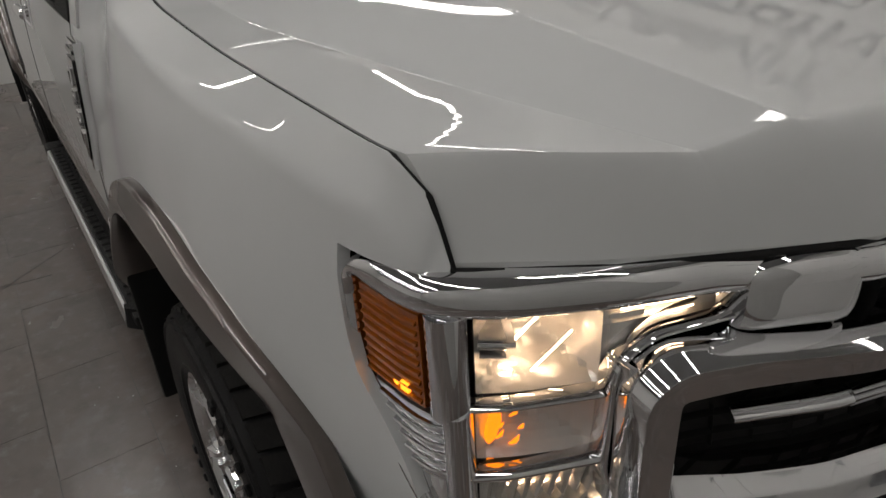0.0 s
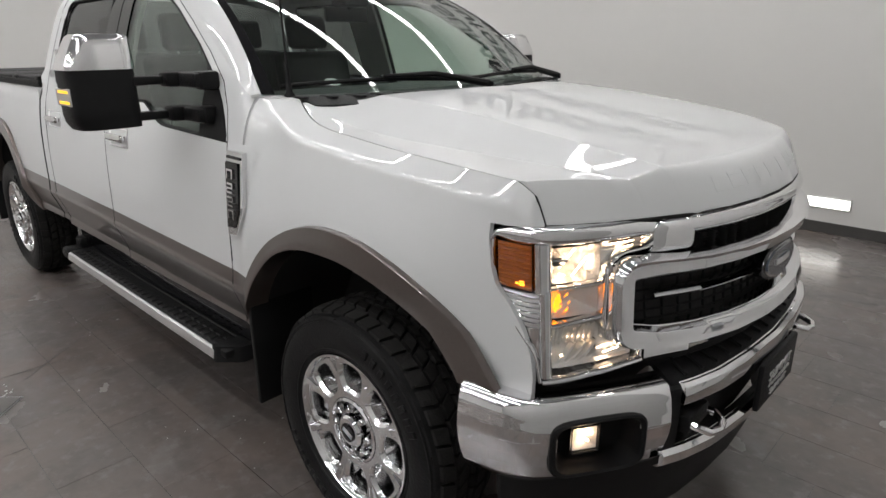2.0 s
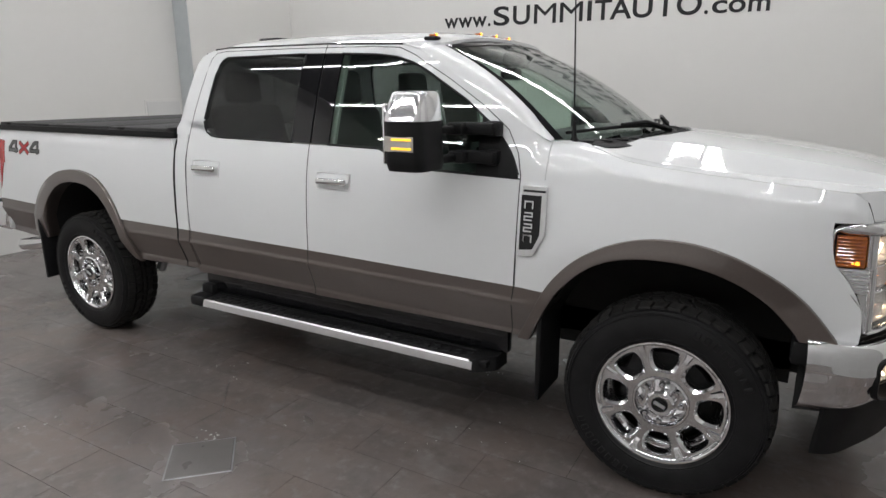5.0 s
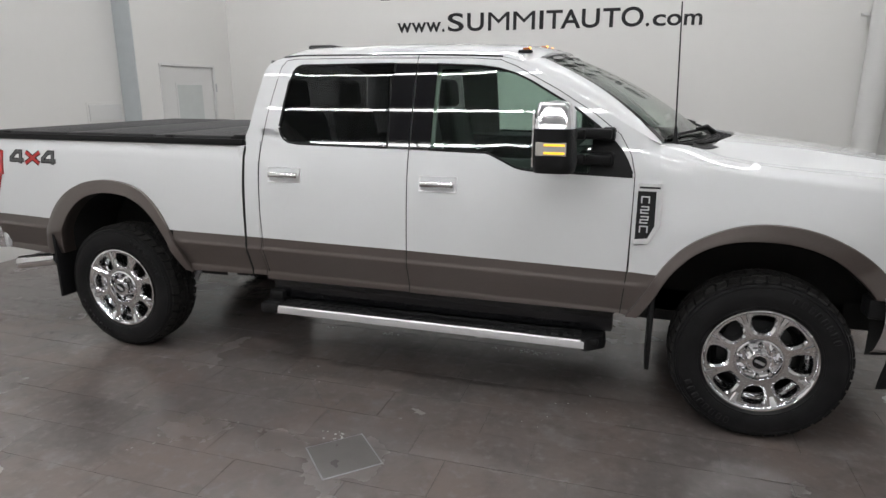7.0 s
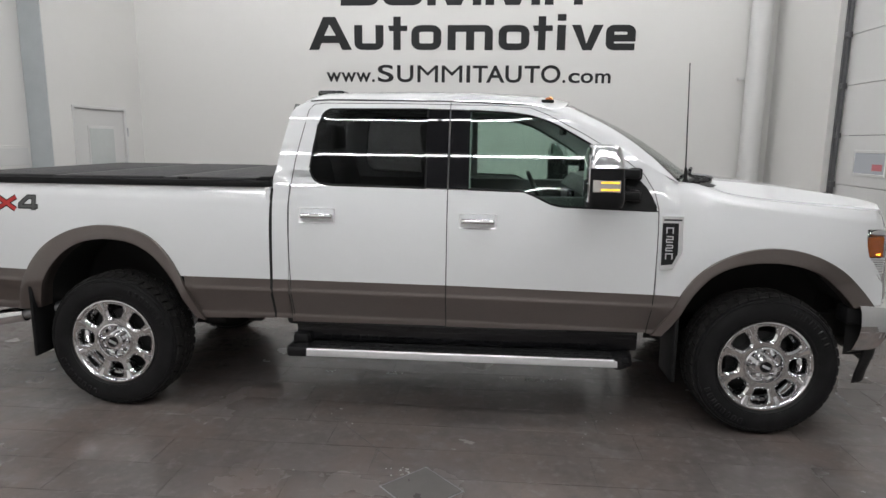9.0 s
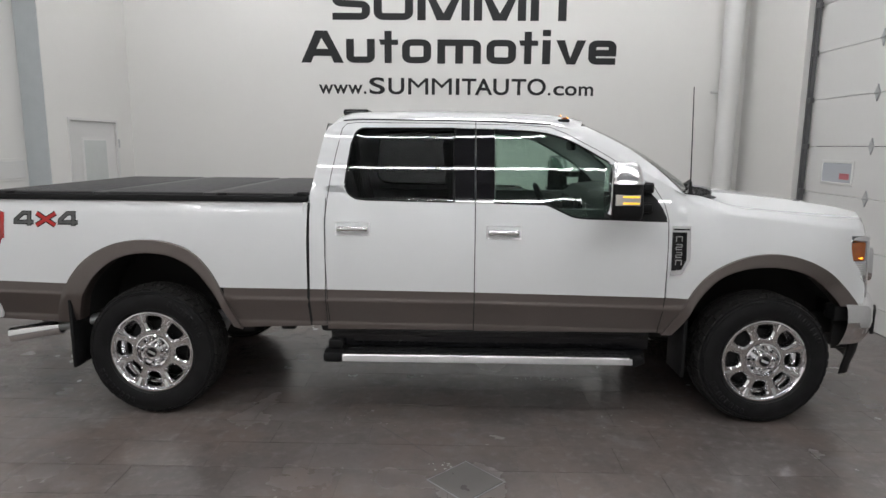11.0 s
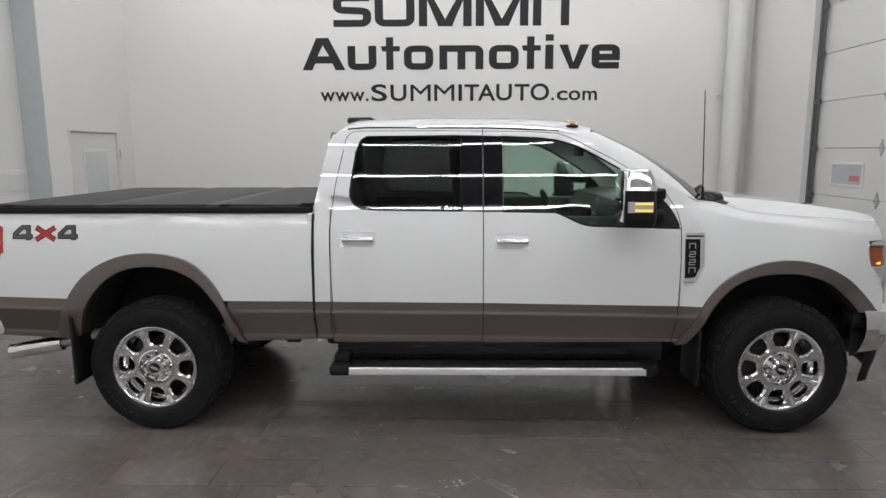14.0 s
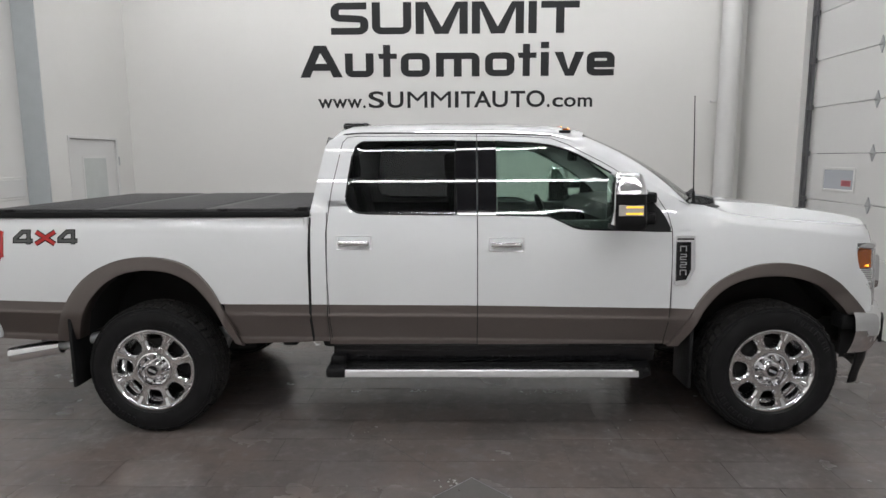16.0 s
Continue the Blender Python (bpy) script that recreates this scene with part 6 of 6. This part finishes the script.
    part("cap_bar", Geo().box((-0.024, -0.0225, -0.007), (0.024, -0.0205, 0.007)), SATIN, hub)
    for k in range(8):
        a = 2 * math.pi * (k + 0.5) / 8
        cx, cz = 0.083 * math.cos(a), 0.083 * math.sin(a)
        part("lug_nut", Geo().lathe([(0.0, -0.016), (0.009, -0.015), (0.0125, -0.010), (0.0135, 0.034)], 6, (cx, 0, cz)), CHROME, hub)
    # brake disc and caliper behind the openings, the shade there put in as black
    part("brake_disc", Geo().lathe([(0.05, 0.10), (0.19, 0.10), (0.19, 0.125), (0.05, 0.125)], 40), DARK, parent, "brake disc, coloured black for the shade behind the openings")
    part("caliper", Geo().box((-0.20, 0.075, -0.03), (-0.11, 0.16, 0.14), 0.02), BLACK, parent)
    part("wheel_back", Geo().lathe([(0.0, 0.17), (0.236, 0.17)], 40), DARK, parent)


w0 = new("wheel")
w0.parent = truck
wheel_parts(w0)
tagged(w0, "chrome eight-spoke wheel with an all-terrain tyre")
w0.location, w0.rotation_euler = (0, -0.965, 0.438), (0, radians(22.5), 0)
for x, y, rz in ((-4.06, -0.955, 0), (0, 0.965, 180), (-4.06, 0.955, 180)):
    c = copy_thing(w0, pose(x, y, 0.438, 0, 26 if x < -1 else 10, rz))

# ---- side details ----
# running boards
def running_board():
    b = part("running_board", Geo().box((-2.885, -1.005, 0.425), (-0.80, -0.83, 0.462), 0.012), BLACK, truck, "black running board with bright edge strip")
    part("edge_strip", Geo().slab([[(x, -1.026, 0.414) for x in spread(-2.775, -0.875, 4)], [(x, -1.026, 0.418) for x in spread(-2.775, -0.875, 4)], [(x, -1.018, 0.452) for x in spread(-2.775, -0.875, 4)], [(x, -1.008, 0.458) for x in spread(-2.775, -0.875, 4)]], (0, 0.02, -0.008)), SATIN, b, "brushed aluminium edge strip")
    for x0, x1 in ((-2.905, -2.77), (-0.88, -0.765)):
        g = Geo().box((x0, -1.022, 0.400), (x1, -0.84, 0.470), 0.022)
        if x1 > -2:
            g = Geo().prism([(-0.885, -1.024), (-0.862, -1.026), (-0.850, -1.020), (-0.780, -0.958), (-0.768, -0.940), (-0.765, -0.84), (-0.885, -0.84)], 0.0, 0.066)
            g.mapped(lambda a, q, c: (a - 0.010 * smooth((q - 0.04) / 0.026), c + 0.010 * smooth((q - 0.04) / 0.026), 0.403 + q))
        if x1 < -2:
            g.box((x0 + 0.02, -0.94, 0.455), (x1 - 0.01, -0.84, 0.53), 0.02)
        part("end_cap", g, BLACK, b)
    for x in np.arange(-2.73, -0.9, 0.062):
        part("tread_bump", Geo().box((x, -0.992, 0.458), (x + 0.040, -0.958, 0.4685), 0.004, 1), BLACK, b)
    for x0, x1 in ((-2.72, -2.20), (-1.45, -0.93)):
        for x in np.arange(x0, x1, 0.062):
            part("tread_bump", Geo().box((x + 0.015, -0.945, 0.458), (x + 0.050, -0.915, 0.4665), 0.004, 1), BLACK, b)
    for y in (-0.895, -0.870):
        part("board_ridge", Geo().box((-2.76, y - 0.006, 0.458), (-0.89, y + 0.006, 0.4665), 0.003, 1), BLACK, b)
    for x in (-2.55, -1.75, -1.0):
        part("bracket", Geo().box((x - 0.04, -0.85, 0.43), (x + 0.04, -0.55, 0.50), 0.012), DARK, b)
    return b


rb = running_board()
rb2 = copy_thing(rb, Matrix.Diagonal((1, -1, 1, 1)))
rb2.scale = (1, -1, 1)
pair("rocker_panel", Geo().box((-2.87, -0.90, 0.475), (-0.735, -0.84, 0.625), 0.02), GLOSSBLACK, truck, "black rocker panel")
# mud flaps
pair("mud_flap", Geo().box((-0.555, -1.01, 0.33), (-0.530, -0.73, 0.76), 0.008), BLACK, truck, "black rubber mud flap")
pair("mud_flap", Geo().box((-4.575, -1.01, 0.335), (-4.550, -0.73, 0.80), 0.008), BLACK, truck, "black rubber mud flap")
# exhaust tip, rear bumper, chassis
ex = part("exhaust_tip", Geo().tube([(-5.04, -0.90, 0.525), (-4.72, -0.86, 0.575)], 0.050, 20, False).tube([(-5.038, -0.90, 0.5255), (-4.72, -0.86, 0.575)], 0.045, 20, False), CHROME, truck, "polished exhaust tip")
part("exhaust_pipe", Geo().tube([(-4.76, -0.865, 0.57), (-4.62, -0.82, 0.60), (-4.4, -0.70, 0.62), (-3.6, -0.60, 0.6)], 0.038, 12), STEEL, ex)
rbm = part("rear_bumper", Geo().box((-5.36, -0.96, 0.64), (-5.11, 0.96, 0.86), 0.04, 3), CHROME, truck, "chrome rear bumper")
part("step_pad", Geo().box((-5.35, -0.90, 0.858), (-5.12, 0.90, 0.875), 0.006), BLACK, rbm)
for sg in (-1, 1):
    part("frame_rail", Geo().box((-5.1, min(sg * 0.40, sg * 0.52), 0.50), (0.70, max(sg * 0.40, sg * 0.52), 0.66), 0.015), DARK, truck, "black chassis rail")
for x in (0, -4.06):
    part("axle", Geo().tube([(x, -0.72, 0.434), (x, 0.72, 0.434)], 0.055, 12).tube([(x, -0.05, 0.434), (x, 0.05, 0.434), (x, 0.20, 0.434), (x, 0.25, 0.434)], [0.10, 0.16, 0.15, 0.06], 14), DARK, truck, "black axle")
part("underbody", Geo().box((-2.95, -0.86, 0.56), (-0.72, 0.86, 0.66), 0.03), DARK, truck)
part("underbody", Geo().box((-5.05, -0.50, 0.66), (-3.0, 0.50, 0.80), 0.03), DARK, truck)
part("engine_block", Geo().box((-0.65, -0.50, 0.50), (0.60, 0.50, 1.30), 0.05), DARK, truck)
part("fuel_tank", Geo().box((-3.3, 0.30, 0.45), (-1.5, 0.75, 0.62), 0.05), DARK, truck)
pair("bed_bracket", Geo().box((-3.24, -0.78, 0.55), (-3.14, -0.70, 0.66), 0.012), DARK, truck)
pair("shock_absorber", Geo().tube([(-3.75, -0.60, 0.42), (-3.55, -0.55, 0.85)], 0.035, 10), STEEL, truck)
part("spare_tyre", Geo().lathe([(0.18, -0.12), (0.40, -0.12), (0.42, 0.0), (0.40, 0.12), (0.18, 0.12)], 30).mapped(lambda x, y, z: (x - 4.75, z, y + 0.62)), RUBBER, truck)

# door handles
def handle(x0, z0, doors, keyed):
    for k, p in enumerate(doors):
        fx = (lambda g: g.mirrored()) if k else (lambda g: g)
        rows = [[(x, -half_width(z) - 0.003 + 0.012 * (1 - max(abs(2 * (x - x0) / 0.225 - 1), abs(2 * (z - z0) / 0.088 - 1)) ** 3), z) for x in spread(x0, x0 + 0.225, 12)] for z in spread(z0, z0 + 0.088, 8)]
        c = part("handle_bezel", fx(Geo().slab(rows, (0, 0.006, 0))), SATIN, p, "bright handle bowl")
        yo = -(half_width(z0 + 0.045) + 0.020)
        part("door_handle", fx(Geo().box((x0 + 0.012, yo - 0.014, z0 + 0.026), (x0 + 0.213, yo + 0.012, z0 + 0.062), 0.012, 3).box((x0 + 0.015, yo, z0 + 0.033), (x0 + 0.045, yo + 0.04, z0 + 0.057), 0.006).box((x0 + 0.180, yo, z0 + 0.033), (x0 + 0.210, yo + 0.04, z0 + 0.057), 0.006)), CHROME, p, "chrome door handle")
        if keyed:
            part("handle_button", fx(Geo().box((x0 + 0.075, yo - 0.0135, z0 + 0.036), (x0 + 0.105, yo - 0.010, z0 + 0.054), 0.002, 1)), GLOSSBLACK, p)


handle(-2.818, 1.240, RD, False)
handle(-1.842, 1.226, FD, True)

# fender badge: chrome frame, dark insert and plain raised marks
for k, p in enumerate(FENDER):
    fx = (lambda g: g.mirrored()) if k else (lambda g: g)
    Y = -0.972
    frame_pts = [(-0.655, 1.325), (-0.540, 1.325), (-0.538, 1.115), (-0.588, 1.020), (-0.660, 1.012)]
    g = Geo().prism(frame_pts, 0.0, 0.02)
    g.mapped(lambda x, y, z: (x, -(side(x, z)) - 0.014 + y, z))
    fb = part("fender_badge", fx(g), CHROME, p, "chrome fender vent badge with dark insert")
    g = Geo().prism([(-0.655, 1.286), (-0.566, 1.286), (-0.564, 1.112), (-0.594, 1.048), (-0.655, 1.040)], 0.0, 0.01)
    g.mapped(lambda x, y, z: (x, -(side(x, z)) - 0.018 + y, z))
    part("insert", fx(g), GLOSSBLACK, fb, "dark mesh insert")
    g = Geo().box((-0.648, -0.001, 1.300), (-0.548, 0.004, 1.309)).mapped(lambda x, y, z: (x, -(side(x, z)) - 0.017 + y, z))
    part("badge_mark", fx(g), GLOSSBLACK, fb)
    for i in range(4):
        z1 = 1.262 - i * 0.050
        g = Geo()
        ribbon(g, [(-0.634, z1 - 0.034), (-0.634, z1 - 0.002), (-0.598, z1 - 0.002), (-0.598, z1 - 0.034)] if i in (0, 3) else [(-0.634, z1 - 0.002), (-0.598, z1 - 0.002), (-0.598, z1 - 0.018), (-0.634, z1 - 0.018), (-0.634, z1 - 0.034), (-0.598, z1 - 0.034)], 0.0065, -0.006, 0.002)
        g.mapped(lambda x, y, z: (x, -(side(x, z)) - 0.017 + y, z))
        part("badge_mark", fx(g), CHROME, fb)

# drivetrain decal on the bed side
def decal(pts_list, mat, p, fx, closed=False, w=0.022, lift=0.0015):
    for pts in pts_list:
        g = Geo()
        ribbon(g, pts, w, -0.0005, 0.0005, closed)
        g.mapped(lambda x, y, z: (x, -side(x, z) - lift + y, z))
        part("decal", fx(g), mat, p)


for k, p in enumerate(BED):
    fx = (lambda g: g.mirrored()) if k else (lambda g: g)
    for x0 in (-4.905, -4.615):
        four = [[(x0 + 0.095, 1.280), (x0 + 0.095, 1.362), (x0 + 0.055, 1.362), (x0 + 0.008, 1.318), (x0 + 0.008, 1.304), (x0 + 0.125, 1.304)]]
        decal(four, GLOSSBLACK, p, fx, w=0.030)
        decal(four, DECAL, p, fx, w=0.018, lift=0.0025)
    ex_ = [[(-4.762, 1.284), (-4.638, 1.362)], [(-4.762, 1.362), (-4.638, 1.284)]]
    decal(ex_, GLOSSBLACK, p, fx, w=0.034)
    decal(ex_, REDINK, p, fx, w=0.022, lift=0.0025)

# towing mirrors
for k, p in enumerate(FD):
    fx = (lambda g: g.mirrored()) if k else (lambda g: g)
    def shell(z0, z1, grow=0.0, rows=8):
        out = []
        for z in spread(z0, z1, rows):
            up = max(0.0, (z - 1.61) / 0.12)
            dn = max(0.0, (1.45 - z) / 0.05)
            yi = -1.117 - 0.004 * up
            yo = -1.356 + 0.060 * up ** 1.25 + 0.022 * dn ** 2
            xf = -0.945 - 0.012 * (z - 1.4) / 0.2 - 0.020 * up ** 2 - 0.012 * dn ** 2
            xb = -1.143 + 0.012 * up ** 2
            dome = math.sqrt(max(0.0, 1 - max(0.0, (up - 0.88) / 0.12) ** 2)) * 0.16 + 0.84
            cx, cy, a, b = (xf + xb) / 2, (yi + yo) / 2, ((xf - xb) / 2 + grow) * dome, ((yi - yo) / 2 + grow) * (dome * 0.5 + 0.5)
            ring = []
            for i in range(40):
                t = 2 * math.pi * i / 40
                ring.append((cx + a * math.copysign(abs(math.cos(t)) ** 0.5, math.cos(t)), cy + b * math.copysign(abs(math.sin(t)) ** 0.5, math.sin(t)), z))
            out.append(ring)
        g = Geo().grid(out, closed=True)
        for ring, rev in ((out[0], True), (out[-1], False)):
            c = (sum(q[0] for q in ring) / 40, sum(q[1] for q in ring) / 40, ring[0][2] + (-0.006 if rev else 0.006))
            g.add(ring + [c], [((i + 1) % 40, i, 40) if rev else (i, (i + 1) % 40, 40) for i in range(40)])
        return g
    mir = part("tow_mirror", fx(shell(1.402, 1.612)), BLACK, p, "large black towing mirror with chrome cap", 50)
    part("mirror_cap", fx(shell(1.610, 1.730, 0.004, 16)), CAPCHROME, mir, "chrome mirror cap", 50)
    part("mirror_glass", fx(Geo().box((-1.148, -1.330, 1.43), (-1.138, -1.15, 1.68), 0.004)), material("mirror_silver", (0.85, 0.85, 0.85), 0.02, 1.0), mir)
    rows = [[(x, -1.354 - d, z) for x in spread(-1.122, -0.992, 6)] + [(-0.984, -1.350, z)] for z, d in ((1.487, 0.0), (1.490, 0.003), (1.546, 0.003), (1.549, 0.0))]
    part("turn_signal", fx(Geo().slab(rows, (-0.004, 0.012, 0))), GREYTRIM, mir, "turn signal with two lit amber bars")
    for z in (1.496, 1.533):
        rows = [[(x, -1.360, zz) for x in spread(-1.085, -1.000, 5)] + [(-0.990, -1.357, zz)] for zz in (z, z + 0.009)]
        part("signal_bar", fx(Geo().slab(rows, (-0.002, 0.004, 0))), YELLOWGLOW, mir, "lit amber bar")
    for z, x in ((1.565, -0.99), (1.437, -0.985)):
        part("mirror_arm", fx(Geo().box((x - 0.024, -1.14, z - 0.016), (x + 0.024, -1.00, z + 0.016), 0.008)), BLACK, mir, "black telescoping arm")
        part("arm_sleeve", fx(Geo().box((x - 0.020, -1.03, z - 0.026), (x + 0.06, -0.94, z + 0.030), 0.012).box((x + 0.02, -0.985, z - 0.026), (x + 0.19, -0.905, z + 0.028), 0.012)), BLACK, mir)
    for z in (1.565, 1.437):
        part("arm_pivot", fx(Geo().box((-0.85, -0.965, z - 0.034), (-0.785, -0.89, z + 0.034), 0.012)), BLACK, mir)

# ---- interior ----
part("cabin_floor", Geo().box((-2.95, -0.86, 0.66), (-0.60, 0.86, 0.74)), DARK, truck)
pair("door_lining", Geo().box((-2.86, -0.90, 0.72), (-0.80, -0.84, 1.42), 0.02), LEATHER, truck)
part("headliner", Geo().grid([[(x, v * (half_width(rail(x)) - 0.05), rail(x) - 0.01 + 0.045 * (1 - v * v)) for v in spread(-1, 1, 10)] for x in spread(-2.85, -1.25, 10)]), GREYTRIM, truck)
rows = []
for y in spread(-0.80, 0.80, 16):
    rows.append([(-0.55, y, 1.50), (-0.75, y, 1.515 + 0.02 * math.exp(-((y - 0.38) / 0.2) ** 2)), (-0.98, y, 1.49), (-1.06, y, 1.40), (-1.04, y, 1.10), (-0.95, y, 0.95)])
part("dashboard", Geo().slab(rows, (0.02, 0, -0.02)), LEATHER, truck, "dark dashboard")
part("screen", Geo().box((-1.085, -0.12, 1.25), (-1.06, 0.12, 1.40), 0.008), GLOSSBLACK, truck)
st = part("steering_wheel", Geo().lathe([(0.176 + 0.016 * math.cos(a), 0.016 * math.sin(a)) for a in [2 * math.pi * i / 10 for i in range(11)]], 40).mapped(lambda x, y, z: (-1.29 + y * 0.88 - z * 0.42, 0.39 + x, 1.34 + z * 0.90 + y * 0.42)), LEATHER, truck, "dark leather steering wheel")
part("wheel_hub", Geo().box((-1.31, 0.31, 1.27), (-1.25, 0.47, 1.38), 0.02).box((-1.29, 0.22, 1.33), (-1.27, 0.56, 1.36), 0.008), LEATHER, st)
def seat(x, y, w):
    s = part("seat", Geo().box((x - 0.25, y - w / 2, 0.95), (x + 0.28, y + w / 2, 1.12), 0.05, 3), LEATHER, truck, "dark leather seat")
    g = Geo().box((-0.07, y - w / 2, 0.0), (0.07, y + w / 2, 0.62), 0.05, 3)
    g.mapped(lambda a, b, c: (x - 0.26 + a - c * 0.22, b, 1.02 + c))
    part("backrest", g, LEATHER, s)
    g = Geo().box((-0.05, y - 0.14, 0.0), (0.05, y + 0.14, 0.20), 0.04, 3)
    g.mapped(lambda a, b, c: (x - 0.41 + a - c * 0.1, b, 1.655 + c))
    part("headrest", g, LEATHER, s)
    part("post", Geo().tube([(x - 0.40, y - 0.06, 1.60), (x - 0.41, y - 0.06, 1.67)], 0.007, 6).tube([(x - 0.40, y + 0.06, 1.60), (x - 0.41, y + 0.06, 1.67)], 0.007, 6), STEEL, s)
for x, y, w in ((-1.66, -0.40, 0.52), (-1.66, 0.40, 0.52), (-2.50, -0.42, 0.56), (-2.50, 0.42, 0.56)):
    seat(x, y, w)
part("rear_mirror", Geo().box((-1.16, -0.13, 1.79), (-1.13, 0.13, 1.86), 0.012).tube([(-1.12, 0, 1.85), (-1.08, 0, 1.93)], 0.010, 6), BLACK, truck)
part("mirror_camera", Geo().box((-1.17, -0.08, 1.86), (-1.05, 0.08, 1.945), 0.02), BLACK, truck)
# papers in the glass
part("stock_sticker", Geo().box((0, 0, 0), (0.001, 0.16, 0.042)).mapped(lambda x, y, z: (-1.175 - z * 0.82 + 0.045, -0.55 + y, 1.868 + z * 0.57)), DOORPAINT, truck, "white paper sticker inside the windshield")
part("round_sticker", Geo().lathe([(0.0, 0), (0.026, 0)], 20).mapped(lambda x, y, z: (-0.50 - z * 0.80 + 0.02, -0.60 + x * 1.3, 1.555 + z * 0.5)), DOORPAINT, truck)

# ---- floor tiles ----
floor_ob = bpy.data.objects["floor"]
TW, TD = 0.60, 0.30
near, far_rows = [], Geo()
rnd = random.Random(7)
tile_mesh = mesh("tile", Geo().box((0.0011, 0.0011, -0.012), (TW - 0.0011, TD - 0.0011, 0.0)), TILE)
row = 0
y = -0.15 - TD * 36
SHIFT = (0.03, 0.43, 0.13, 0.23, 0.43, 0.13, 0.33, 0.53)
while y < YB + 0.05:
    x = -8.4 + SHIFT[(36 - row) % 8]
    while x < XRD + 0.2:
        if -5.2 < x < 1.6 and -2.85 < y < 0.1:
            near.append((x, y))
        else:
            far_rows.box((x + 0.0012, y + 0.0012, -0.012), (x + TW - 0.0012, y + TD - 0.0012, rnd.random() * 0.0004 - 0.0004))
        x += TW
    y += TD
    row += 1
for x, y in near[:300]:
    ob = new("tile", tile_mesh)
    ob.parent = floor_ob
    ob.location = (x, y, -rnd.random() * 0.0005)
rest = tagged(part("floor_tiles", far_rows, TILE, floor_ob), "dark grey porcelain tiles", kind="stuff")
